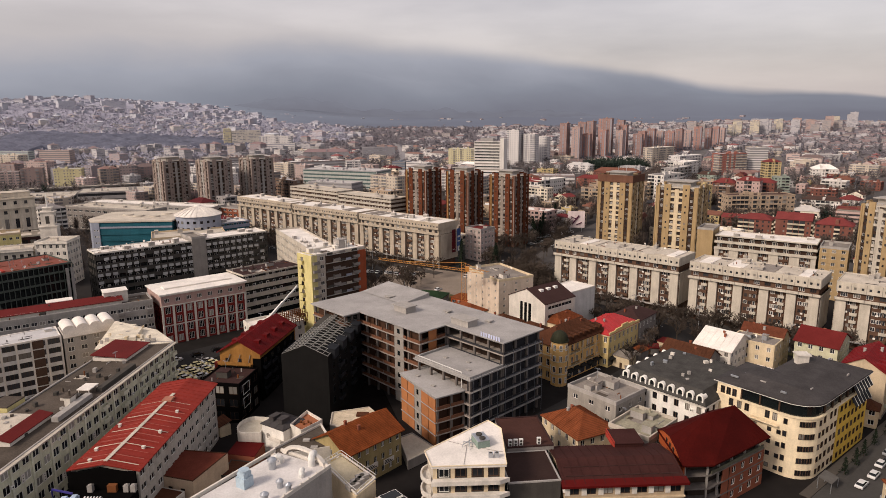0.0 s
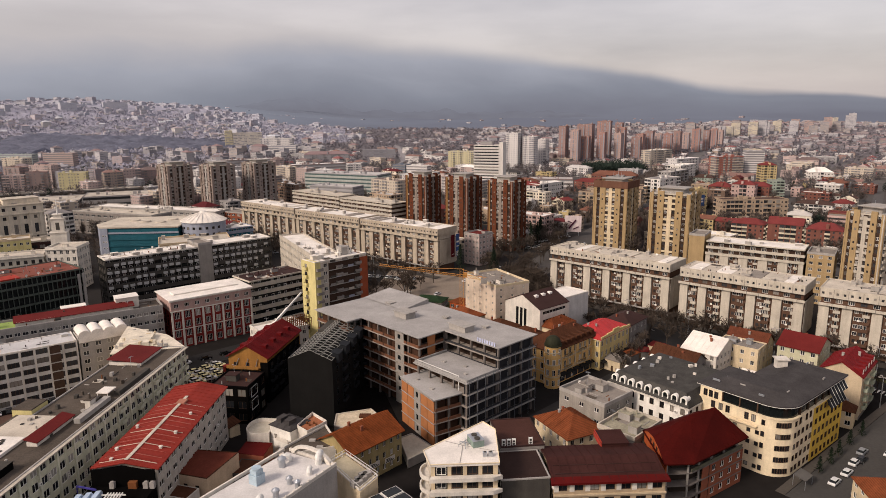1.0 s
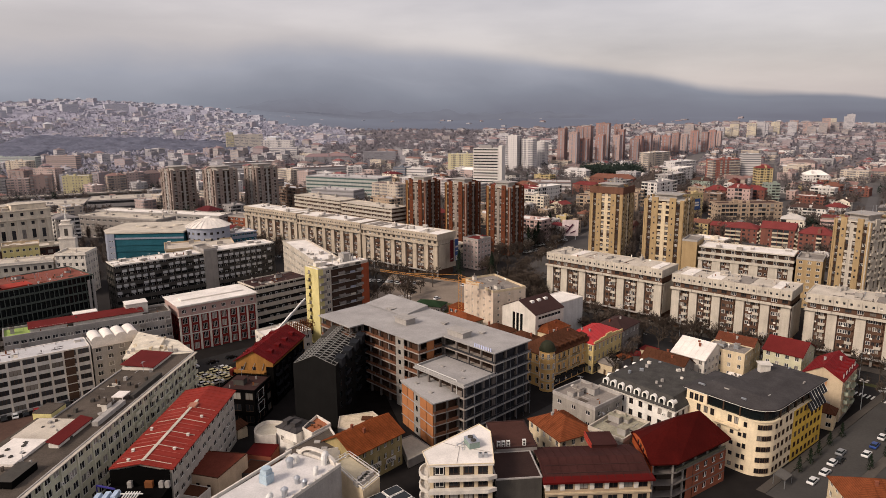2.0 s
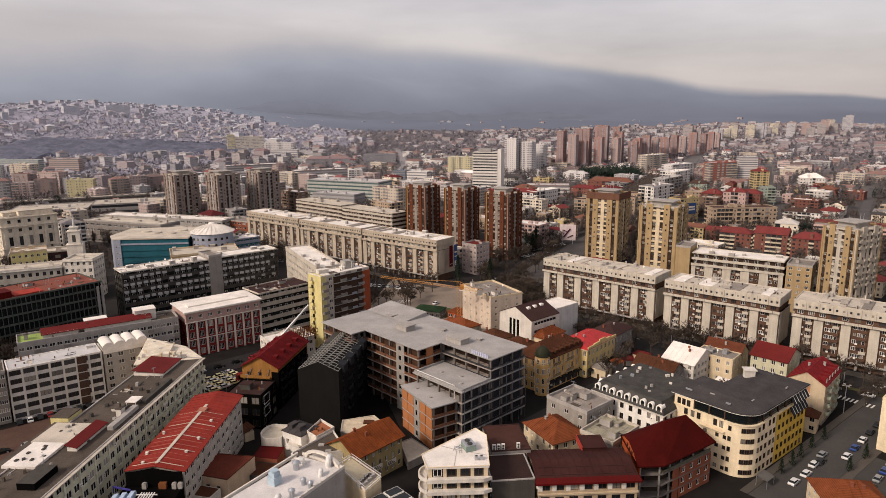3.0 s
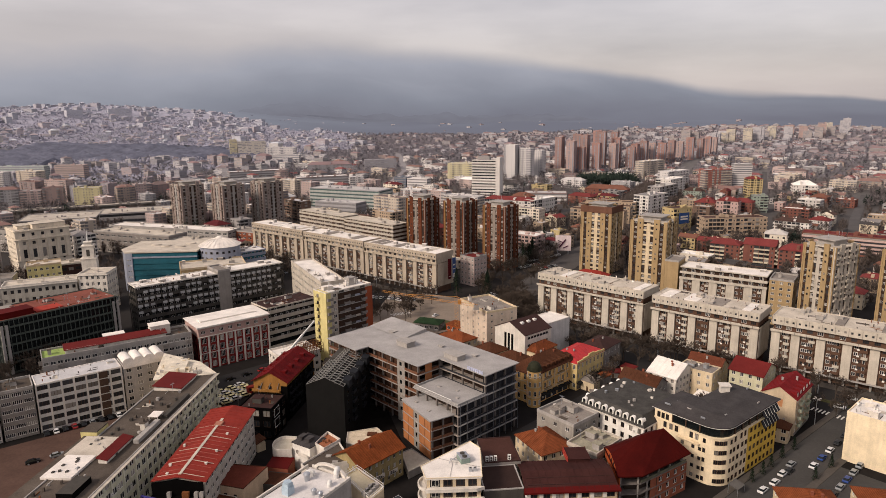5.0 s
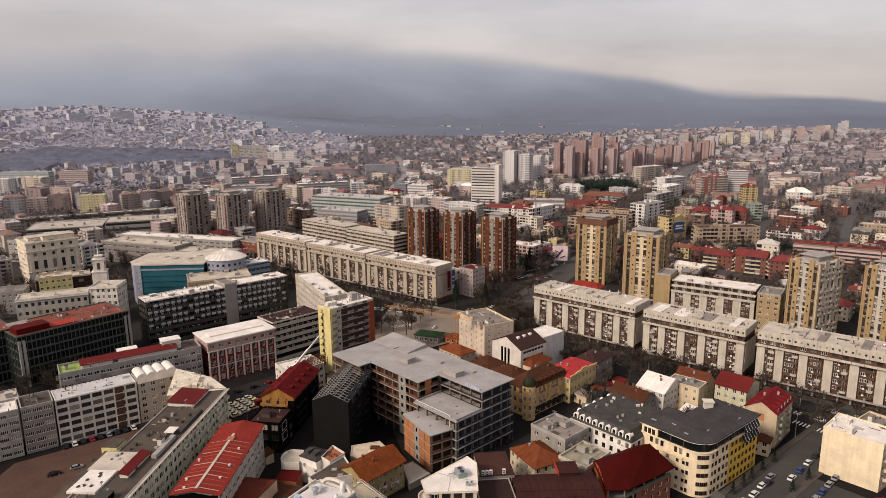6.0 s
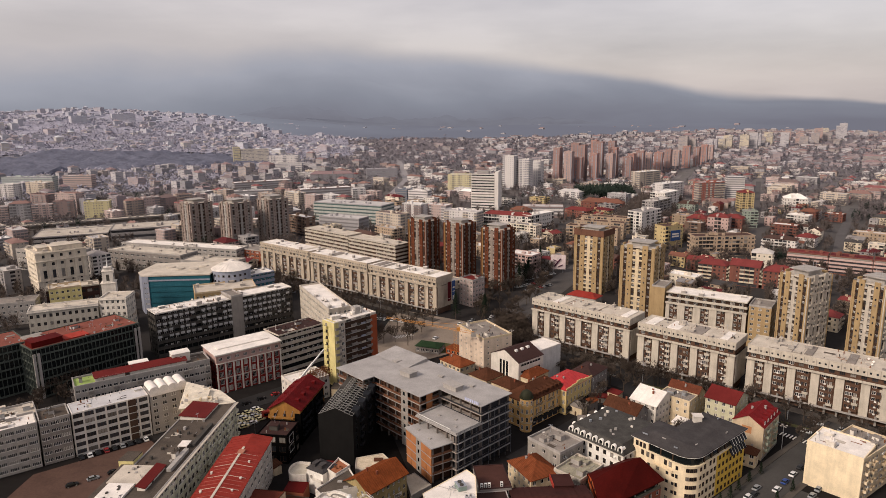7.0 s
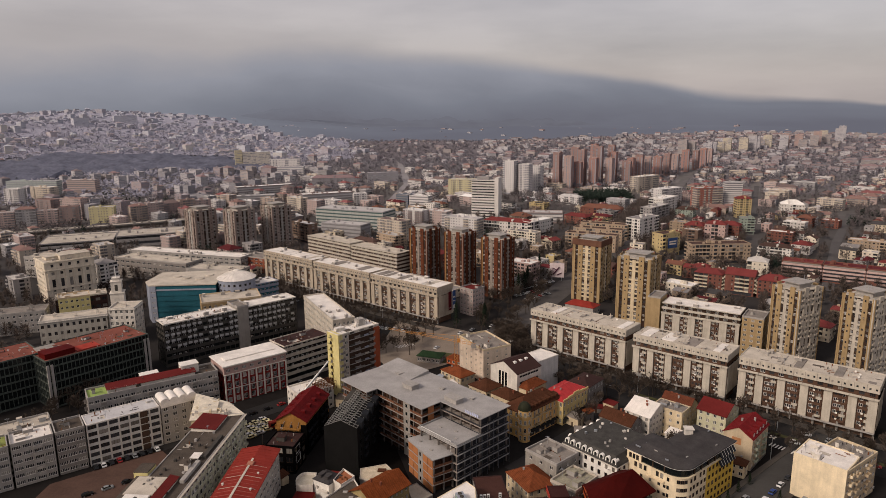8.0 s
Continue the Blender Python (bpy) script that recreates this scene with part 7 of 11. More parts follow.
# white roofed house
TAKEN.append((4, 123, 9, 10, 0))
th = thing("white_roofed_house", "cream house with a bright white flat roof and cooling units", "house", pose(-3.0, 115.2, 0))
roof_plan = [(0.3, 0.5), (14.9, 1.15), (15.1, 16.0), (12.5, 19.8), (-1.2, 6.45)]
plan = [(0.7, 0.9), (14.6, 1.5), (14.8, 15.8), (12.4, 19.2), (-0.6, 6.4)]
s = Shape()
s.prism(plan, 0, 18.3)
part("wall", s, offwhite, th)
s = Shape()
s.prism(roof_plan, 18.32, 18.8)
part("roof", s, roofwhite, th)
s = Shape()
for i in range(5):
    p, q = Vector(roof_plan[i]), Vector(roof_plan[(i + 1) % 5])
    s.bar((p.x, p.y, 18.88), (q.x, q.y, 18.88), 0.09)
part("roof_edge", s, brightcream, th)
s = Shape()
for p, q in (((3.6, 10.6), (7.4, 8.6)), ((7.4, 8.6), (14.6, 6.0)), ((7.4, 8.6), (6.6, 1.2))):
    s.bar((*p, 18.83), (*q, 18.83), 0.05)
part("roof_seam", s, lightgrey, th)
for f in range(1, 6):
    z = f * 3.1
    s = Shape()
    s.prism([(0.2, -0.5), (13.6, 0.1), (15.6, 1.2), (14.6, 1.48), (0.6, 0.88)], z - 0.35, z + 0.55)
    part("balcony", s, white, th)
    s = Shape()           # rounded balcony at the side
    arc = [(0.2 - 2.2 * math.sin(math.pi * k / 10), 0.4 + 3.1 - 3.1 * math.cos(math.pi * k / 10)) for k in range(11)]
    inner = [(x * 0.86 + 0.05, 3.5 + (y - 3.5) * 0.93) for x, y in arc]
    s.prism(arc[::-1], z - 0.35, z - 0.15)
    for k in range(10):
        for ring, flip in ((arc, 1), (inner, 0)):
            q = [(*ring[k], z - 0.15), (*ring[k + 1], z - 0.15), (*ring[k + 1], z + 0.55), (*ring[k], z + 0.55)]
            s.poly(q[::-1] if flip else q)
        s.poly([(*arc[k], z + 0.55), (*arc[k + 1], z + 0.55), (*inner[k + 1], z + 0.55), (*inner[k], z + 0.55)])
    part("round_balcony", s, white, th)
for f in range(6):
    # flat dark sheet on the wall, coloured like a recess in shade
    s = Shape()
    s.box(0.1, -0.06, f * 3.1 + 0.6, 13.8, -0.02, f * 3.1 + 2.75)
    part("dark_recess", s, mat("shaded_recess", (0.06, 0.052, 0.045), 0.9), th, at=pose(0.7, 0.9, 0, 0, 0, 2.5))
    for x, w_ in ((2.7, 2.0), (5.9, 2.0), (9.2, 2.0), (12.4, 2.0)):
        part("window", window_mesh(w_, 1.75, frame_white if x < 3 else frame_brown, 2), None, th, at=pose(0.7, 0.9, 0, 0, 0, 2.5) @ Matrix.Translation((x - 0.7, -0.1, f * 3.1 + 0.85)))
    for x in (0.85, 4.3, 7.55, 10.8, 14.3):
        s = Shape()
        s.box(x - 1.0 if x < 14 else 12.9, -0.16, f * 3.1 + 0.5, x - 0.2 if x < 14 else 13.9, -0.05, f * 3.1 + 2.9)
        part("pier", s, cream, th, at=pose(0.7, 0.9, 0, 0, 0, 2.5))
unit = part("chiller", (lambda b_: (b_.box(-1.3, -1.8, 0, 1.3, 1.8, 1.5, 0), b_.box(-1.35, -1.85, 1.5, 1.35, 1.85, 1.65, 1), b_)[2])(Shape()), [mat("verdigris_casing", (0.20, 0.26, 0.23), 0.6, 0.35, 0.8, 4, 0.4), steel], th, "grey-green chiller", at=pose(10.3, 9.4, 18.8, 0, 0, 20))
for y_ in (-0.9, 0.9):
    s = Shape()
    s.tube(0, y_, 1.65, 1.9, 0.65, 0.65, 14)
    part("fan", s, darkconc, unit)
for x_, y_ in ((12.0, 4.0), (13.2, 4.1)):
    s = Shape()
    s.box(-0.45, -0.4, 0, 0.45, 0.4, 1.0)
    small_unit = part("cooling_unit", s, steel, th, at=pose(x_, y_, 18.8))
    s = Shape()
    s.tube(0, 0, 1.0, 1.05, 0.3, 0.3, 12)
    part("fan", s, darkconc, small_unit)
for p, q in (((6.5, 8.0), (9.0, 11.0)), ((8.0, 7.0), (8.0, 11.5)), ((6.8, 9.6), (9.4, 8.6))):
    s = Shape()
    s.bar((*p, 19.3), (*q, 19.3), 0.06)
    s.bar((*p, 18.8), (*p, 19.3), 0.06)
    part("pipe", s, steel, th)

# big pale roof with ventilation
M, ln = site((-39.6, 85.5), (-21.9, 114.7), 14)
th = thing("mall_roof", "grey house with a bright metal-topped roof, vents and curved parapet", "building", M)
s = Shape()
s.prism([(0, 0), (ln, 0), (ln - 1, 13), (0, 14)], 0, 19.4)
part("wall", s, lightgrey, th)
s = Shape()
s.prism([(0.4, 0.4), (ln - 0.4, 0.4), (ln - 1.4, 12.6), (0.4, 13.6)], 19.4, 19.6)
part("roof", s, mat("pale_metal_roof", (0.56, 0.535, 0.52), 0.6, 0.35, 0.2, 2.5, 0.0), th)
s = Shape()
for x0, y0, x1, y1 in ((0, 0, ln, 0.4), (0, 13.6, ln - 1, 14.0), (0, 0.4, 0.4, 13.6)):
    s.box(x0, y0, 19.4, x1, y1, 20.1)
part("parapet", s, white, th)
s = Shape()
for k in range(10):
    a0, a1 = math.pi * k / 10, math.pi * (k + 1) / 10
    c = lambda a, r: (ln - 0.9, 6.5 - math.cos(a) * r, 19.5 + math.sin(a) * r * 0.45)
    p = [c(a0, 5.5), c(a1, 5.5), c(a1, 4.4), c(a0, 4.4)]
    s.poly(p)
    s.poly([(x + 0.8, y, z) for x, y, z in reversed(p)])
    s.poly([p[0], (p[0][0] + 0.8, p[0][1], p[0][2]), (p[1][0] + 0.8, p[1][1], p[1][2]), p[1]])
part("arched_parapet", s, white, th)
MI = M.inverted()
for wx, wy, r, z in ((-33.0, 114.1, 0.7, 1.7), (-30.0, 107.7, 0.55, 1.1), (-28.1, 106.2, 0.5, 1.2), (-31.5, 103.0, 0.6, 1.4)):
    p = MI @ Vector((wx, wy, 0))
    s = Shape()
    s.tube(p.x, p.y, 19.6, 19.6 + z, r, r, 14)
    s.tube(p.x, p.y, 19.6 + z, 19.9 + z, r * 1.35, r * 1.2, 14)
    s.tube(p.x, p.y, 19.9 + z, 20.3 + z, r * 1.2, r * 0.3, 14)
    part("vent", s, steel, th, "galvanised roof vent")
for wx, wy, r, h_, dx, dy in ((-31.8, 116.3, 0.5, 1.3, -1.2, 1.4), (-25.7, 115.1, 0.7, 1.9, 1.6, 0.8), (-26.8, 111.0, 0.55, 1.0, 0.9, 0.6), (-34.0, 100.0, 0.6, 1.5, 1.2, 0.5)):
    p = MI @ Vector((wx, wy, 0))
    s = Shape()           # pipe with a swept elbow
    pts = [Vector((p.x, p.y, 19.6)), Vector((p.x, p.y, 19.6 + h_ * 0.6)), Vector((p.x + dx * 0.15, p.y + dy * 0.15, 19.6 + h_ * 0.9)), Vector((p.x + dx * 0.45, p.y + dy * 0.45, 19.6 + h_)), Vector((p.x + dx, p.y + dy, 19.6 + h_ * 0.85))]
    rings_ = []
    for i, c in enumerate(pts):
        d = (pts[min(i + 1, 4)] - pts[max(i - 1, 0)]).normalized()
        e1 = d.cross(Vector((dy, -dx, 0))).normalized()
        e2 = d.cross(e1)
        rings_.append([tuple(c + (e1 * math.cos(k * math.pi / 6) + e2 * math.sin(k * math.pi / 6)) * r) for k in range(12)])
    for i in range(4):
        for k in range(12):
            k2 = (k + 1) % 12
            s.poly([rings_[i][k], rings_[i][k2], rings_[i + 1][k2], rings_[i + 1][k]])
    s.poly(rings_[4])
    part("elbow_duct", s, whitesteel, th, "bent white exhaust pipe")
for wx, wy in ((-36.5, 108.2),):
    p = MI @ Vector((wx, wy, 0))
    s = Shape()
    s.box(-1.1, -1.1, 0, 1.1, 1.1, 2.0)
    s.box(-0.9, -0.9, 2.0, 0.9, 0.9, 2.9)
    s.tube(0, 0, 2.9, 3.3, 1.0, 1.0, 14)
    part("ventilation_box", s, mat("blue_grey_duct", (0.34, 0.43, 0.50), 0.5, 0.3, 0.6, 4, 0.4), th, "blue-grey ventilation box", at=pose(p.x, p.y, 19.6))
s = Shape()
for x0, y0, x1, y1 in ((ln - 0.5, 0.4, ln - 0.1, 12.8),):
    s.box(x0, y0, 19.4, x1, y1, 20.0)
for k_ in range(16):
    s.box(0.8 + k_ * 2.1, 0.1, 20.1, 0.95 + k_ * 2.1, 0.25, 20.4)
part("parapet", s, white, th)

TAKEN.append((-18, 119, 6, 8, radians(40)))
th = thing("terrace_house", "cream low house with a roof terrace, rails and dark skylights", "house", pose(-25.2, 124.0, 0))
tp = [(0, 0), (8.2, -11.2), (11.3, -5.6), (3.0, 4.0)]
s = Shape()
s.prism(tp, 0, 14.4)
part("wall", s, cream, th)
s = Shape()
s.prism([(0.4, 0.1), (8.1, -10.5), (10.8, -5.6), (2.9, 3.5)], 14.4, 14.5)
part("roof", s, mat("warm_terrace_screed", (0.50, 0.43, 0.30), 0.9, 0.35, 0.3, 2.5, 0.0), th)
for i in range(4):
    p, q = Vector(tp[i]), Vector(tp[(i + 1) % 4])
    s = Shape()
    s.bar((p.x, p.y, 14.9), (q.x, q.y, 14.9), 0.14)
    part("parapet", s, white, th)
    s = Shape()
    s.bar((p.x, p.y, 15.7), (q.x, q.y, 15.7), 0.04)
    for k in range(7):
        c = p.lerp(q, k / 6)
        s.bar((c.x, c.y, 15.0), (c.x, c.y, 15.7), 0.03)
    part("railing", s, whitesteel, th)
for i in range(3):
    s = Shape()
    s.box(-1.2, -0.8, 0, 1.2, 0.8, 1.0)
    unit = part("cooling_unit", s, lightgrey, th, at=pose(7.2 + i * 0.7, -8.6 + i * 1.6, 14.5, 0, 0, 40))
    s = Shape()
    s.tube(0, 0, 1.0, 1.06, 0.5, 0.5, 12)
    part("fan", s, darkconc, unit)
TAKEN.append((-12, 113, 5, 7, radians(40)))
th = thing("low_house", "low house with black glass skylights in white frames", "house", pose(-16.9, 112.4, 0, 0, 0, 40))
s = Shape()
s.box(0, -13, 0, 9.0, 0, 12.6)
part("wall", s, greyw, th)
for i in range(2):
    for j in range(4):
        s = Shape()
        s.box(0.4 + i * 4.3, -12.4 + j * 3.1, 12.6, 4.4 + i * 4.3, -9.6 + j * 3.1, 12.85)
        sky_frame = part("skylight", s, frame_white, th)
        s = Shape()
        s.box(0.6 + i * 4.3, -12.2 + j * 3.1, 12.85, 4.2 + i * 4.3, -9.8 + j * 3.1, 12.95)
        part("pane", s, black_glass, sky_frame)

# tiled house by the shell and its neighbours
th, ln = building("tiled_house", "yellow house with a brown-orange clay tiled gable roof", "house", (-22.4, 136.7), (-10.9, 149.2), 12, 9.6, 3, mat("faded_yellow_render", (0.30, 0.235, 0.115), streak=0.6), roof="gable", roofmats=[mat("weathered_clay_tile", (0.20, 0.053, 0.017), 0.9, 0.6, 0.4, 3.5, 0.0, 0.6, rows=0.2)], rise=3.3, bay=2.4, win=(1.0, 1.6), fr=frame_white, seed=101, units=2, over=0.7)
for x0_, z0_ in ((5.6, 3.1), (10.8, 2.6)):
    s = Shape()
    s.box(x0_, -0.35, z0_, x0_ + 3.4, -0.22, z0_ + 1.3)
    board = part("signboard", s, white, th, "white signboard with black bars")
    for k in range(3):
        s = Shape()
        s.box(x0_ + 0.3, -0.37, z0_ + 0.2 + k * 0.36, x0_ + 3.0 - 0.6 * k, -0.35, z0_ + 0.4 + k * 0.36)
        part("bar", s, black, board)
building("low_house", "low orange tiled house beside the shell", "house", (25.0, 156.7), (31.5, 143.5), 12, 9.5, 3, cream, roof="hip", roofmats=[tile], rise=3.2, bay=3, win=(1.2, 1.6), seed=102, units=2)
building("concrete_house", "pale grey concrete house with a flat roof", "house", (33.0, 164.9), (42.9, 153.3), 13, 13.6, 4, mat("stained_grey_render", (0.25, 0.23, 0.205), streak=0.55), roofmats=[roofgrey, lightgrey, lightgrey], bay=5, win=(1.5, 1.3), seed=103, units=4)
building("concrete_house", "low pale house with a flat gravel roof", "house", (40.0, 148.5), (47.5, 140.8), 14, 10.5, 3, mat("stained_grey_render", (0.25, 0.23, 0.205)), roofmats=[mat("mossy_gravel_roof", (0.26, 0.24, 0.18), 0.95, 0.6, 0.3, 2.5, 0.0), offwhite, lightgrey], bay=3, win=(1.5, 1.3), seed=104, units=3)


def yard_block(name, label, plan, h, wallm, roofm, edge=0.5, edgem=None):
    """A low house on an irregular plan: walls, a sunk flat roof and a parapet along the edge."""
    cx, cy = sum(p[0] for p in plan) / len(plan), sum(p[1] for p in plan) / len(plan)
    th = thing(name, label, "house", pose(cx, cy, 0))
    pts = [Vector((p[0] - cx, p[1] - cy)) for p in plan]
    TAKEN.append((cx, cy, max(abs(p.x) for p in pts), max(abs(p.y) for p in pts), 0))
    s = Shape()
    s.prism([tuple(p) for p in pts], 0, h)
    part("wall", s, wallm, th)
    s = Shape()
    s.prism([tuple(p * 0.96) for p in pts], h, h + 0.06)
    part("roof", s, roofm, th)
    if edge:
        s = Shape()
        n_ = len(pts)
        for i in range(n_):
            p, q = pts[i], pts[(i + 1) % n_]
            s.prism([tuple(p), tuple(q), tuple(q * 0.95), tuple(p * 0.95)], h, h + edge)
        part("parapet", s, edgem or wallm, th)
    return th, pts


th, pts = yard_block("yard_house", "white yard house with a dark tar roof and skylight", [(-40.6, 139.5), (-38.6, 137.0), (-25.8, 141.4), (-31.2, 152.8)], 9.0, white, rooftar, 0.6)
for x, y in ((2.5, -2.0), (0.0, 1.5)):
    s = Shape()
    s.box(x, y, 9.06, x + 1.6, y + 1.1, 9.4)
    part("skylight", s, lightgrey, th)
th, pts = yard_block("yard_house", "white house with a terracotta roof terrace and white parapet", [(-38.6, 151.2), (-35.2, 147.8), (-31.0, 153.6), (-36.0, 158.9)], 9.3, white, mat("terracotta_paving", (0.30, 0.115, 0.06), 0.85, 0.3, 0.5, 4, 0.0), 0.9)
for i in range(4):
    s = Shape()
    s.tube(-1.2 + i * 0.9, 0.6 - (i % 2) * 1.1, 9.36, 9.9, 0.25, 0.32, 10)
    part("planter", s, rust, th)
M, ln = site((-46.2, 153.2), (-39.9, 149.2), 7)
th = thing("yard_house", "tall white yard house with a dark low roof and dormers", "house", M)
s = Shape()
s.box(0, 0, 0, ln, 7, 9.4)
part("wall", s, MATS["clean_white_render"], th)
pitched_roof(th, ln, 7, 9.4, 1.5, darkroof, "hip", 0.3)
for x_ in (1.6, 4.6):
    s = Shape()
    s.box(x_, 1.0, 9.6, x_ + 1.5, 3.6, 11.3)
    s.box(x_ - 0.15, 0.9, 11.3, x_ + 1.65, 3.7, 11.45)
    part("dormer", s, darkroof, th)
part("window", window_mesh(0.9, 1.2, frame_brown, 1), None, th, at=Matrix.Translation((2.0, -0.03, 6.0)))
s = Shape()
s.box(3.4, -1.2, 6.3, ln, 0, 6.5)
s.box(3.4, -1.2, 6.5, ln, -1.1, 7.3)
part("balcony", s, white, th)
arc = [(-50.2 - 3.2 * math.sin(radians(k * 18)), 156.4 - 4.6 * math.cos(radians(k * 18))) for k in range(11)]
th, pts = yard_block("yard_house", "low house behind a curved white wall", arc[::-1] + [(-46.4, 152.0), (-46.4, 160.5)], 6.4, white, mat("pale_yard_screed", (0.42, 0.38, 0.31), 0.9, 0.4, 0.3, 2.5, 0.0), 1.1)
yard_block("yard_shed", "low shed with a maroon sheet roof", [(-53.0, 145.6), (-45.8, 144.0), (-45.2, 150.8), (-52.4, 151.6)], 5.2, redbrick, maroon, 0.15, maroon)
yard_block("yard_shed", "dark low shed among back yards", [(-52.0, 137.5), (-44.0, 136.0), (-43.6, 143.0), (-51.6, 144.5)], 4.2, darkconc, oldtile, 0.2)
yard_block("yard_shed", "low pale shed among back yards", [(-46.0, 127.0), (-37.5, 125.5), (-37.0, 133.5), (-45.5, 134.5)], 5.6, lightgrey, rooftar, 0.35)
th, pts = yard_block("yard_house", "low house with a rough cream flat roof", [(-29.7, 156.2), (-24.2, 154.0), (-17.6, 161.6), (-20.7, 166.4), (-30.3, 163.2)], 7.2, greyw, mat("rough_cream_screed", (0.50, 0.42, 0.31), 0.95, 0.6, 0.35, 2.0, 0.0), 0.35, roofbeige)
s = Shape()
s.box(1.0, 0.5, 7.28, 4.2, 2.6, 7.7)
part("roof_patch", s, oldtile, th)
yard_block("yard_slab", "pale concrete yard slab beside the shell", [(-12.2, 158.6), (-8.8, 161.2), (-2.4, 153.2), (-9.2, 146.6)], 2.2, concrete, mat("pale_yard_concrete", (0.36, 0.32, 0.26), 0.95, 0.35, 0.2, 2.0, 0.0), 0.3)
th, pts = yard_block("yard_house", "cream yard house with a low rusty red roof", [(-63.2, 131.0), (-54.5, 128.4), (-50.8, 140.3), (-63.4, 142.2)], 8.3, mat("pinkish_cream_render", (0.50, 0.38, 0.27), streak=0.4), mat("faded_red_sheet", (0.16, 0.04, 0.025), 0.8, 0.5, 0.3, 2.5, 0.0), 0.15, oldtile)
for k in range(2):
    part("window", window_mesh(1.0, 1.2, frame_brown, 1), None, th, at=pose(pts[0].x * (0.65 - k * 0.35) + pts[1].x * (0.35 + k * 0.35), pts[0].y * (0.65 - k * 0.35) + pts[1].y * (0.35 + k * 0.35) - 0.05, 5.0, 0, 0, -16))
yard_block("yard_shed", "white lean-to with a dark sloping roof", [(-65.0, 125.5), (-57.5, 123.5), (-56.2, 127.8), (-64.0, 130.2)], 6.2, white, oldtile, 0.2)

# ---- right side ----
building("town_house", "white-roofed house with a bright metal gable roof", "house", (81.5, 203.5), (89.6, 194.6), 16, 11.6, 4, white, roof="gable", roofmats=[roofwhite], rise=4.0, bay=2.8, win=(1.3, 1.5), seed=130, units=2)
building("town_house", "cream house with a flat grey-brown roof", "house", (94.0, 205.4), (104.0, 196.2), 8.5, 12.8, 4, cream, roofmats=[roofgrey, cream, steel], bay=3.4, win=(1.2, 1.5), seed=131, units=4, parapet=0.35)
building("town_house", "cream house with a rusty tiled gable roof", "house", (100.0, 211.9), (109.6, 203.0), 9, 11.6, 4, cream, roof="gable", roofmats=[mat("rusty_tile", (0.14, 0.045, 0.025), 0.85, 0.55, 0.35, 3.5, 0.0, 0.6, rows=0.22)], rise=3.4, bay=3, win=(1.2, 1.5), seed=137, units=3)
building("town_house", "house with a rusty brown roof in the yard", "house", (69.5, 200.0), (80.0, 189.0), 9, 10.5, 3, greyw, roof="gable", roofmats=[oldtile], rise=3.0, seed=132, units=2)
building("town_house", "beige house with a dark red metal roof", "house", (111.1, 198.0), (119.8, 189.5), 14, 14.5, 5, mat("pale_green_cream", (0.46, 0.44, 0.31), streak=0.45), roof="gable", roofmats=[maroon2], rise=3.2, bay=3, win=(1.3, 1.5), seed=133, units=1, over=0.5)
th, ln = building("town_house", "peach house with a dark red mansard roof and dormers", "house", (114.8, 179.6), (123.0, 171.8), 18, 13.5, 5, mat("peach_render", (0.45, 0.36, 0.25), streak=0.5), roof="gable", roofmats=[mat("deep_red_roof", (0.20, 0.016, 0.018), 0.6, 0.5, 0.25, 2.5, 0.0)], rise=3.4, axis="y", bay=3.4, win=(1.2, 1.5), seed=134, units=2, blank=(0,), over=0.4)
s = Shape()
s.box(ln + 0.01, 0.2, 0, ln + 0.06, 17.8, 1.0)
part("plinth", s, greyw, th)
s = Shape()
s.box(ln * 0.3, -0.03, 9.6, ln * 0.62, 0, 12.4)
part("plaster_patch", s, mat("bare_brick_patch", (0.40, 0.19, 0.09), streak=0.6), th, "rough orange patch where plaster fell off")
for i in range(5):
    s = Shape()
    s.box(ln - 3.0, 1.4 + i * 3.5, 13.6, ln - 0.4, 3.0 + i * 3.5, 15.6)
    part("dormer", s, MATS["deep_red_roof"], th)
    part("window", window_mesh(1.2, 1.3, frame_white, 2), None, th, at=pose(ln - 0.38, 2.2 + i * 3.5, 13.9, 0, 0, 90))
for f in range(1, 5):
    for i in range(2):
        part("balcony", balcony_mesh(2.8, mat("pale_green_render", (0.34, 0.37, 0.29), streak=0.4), 1.1), None, th, at=pose(ln, 4.5 + i * 8, f * 2.7, 0, 0, 90))
building("low_house", "small brown-roofed house beside the peach house", "house", (113.5, 169.5), (118.0, 166.0), 5, 5.5, 2, cream, roof="hip", roofmats=[oldtile], rise=1.8, seed=194, units=1)
th, ln = building("apartment_house", "cream apartment house with a plain side wall and white roof", "apartment house", (130.6, 156.2), (142.5, 143.2), 15, 16.5, 5, brightcream, roofmats=[roofwhite, brightcream, white], blank=(0,), seed=135, units=4, bay=2.6, win=(1.6, 1.6), balconies=2, parapet=0.4)
building("apartment_house", "beige apartment house with window bands and grey roof", "apartment house", (143.0, 143.6), (162.0, 157.0), 14, 15.5, 5, beige, roofmats=[roofgrey, cream, white], seed=136, units=4, bay=2.8, win=(1.8, 1.5), balconies=3)
building("apartment_house", "pale house with an orange tiled roof near the street corner", "house", (112.0, 114.5), (123.0, 112.0), 12, 9.0, 3, cream, roof="hip", roofmats=[tile], rise=3, seed=137, units=2)
building("town_house", "pale house with a dull maroon roof near the street corner", "house", (128.0, 114.0), (140.0, 112.0), 12, 9.5, 3, cream, roof="hip", roofmats=[maroon2], rise=3, seed=195, units=2)
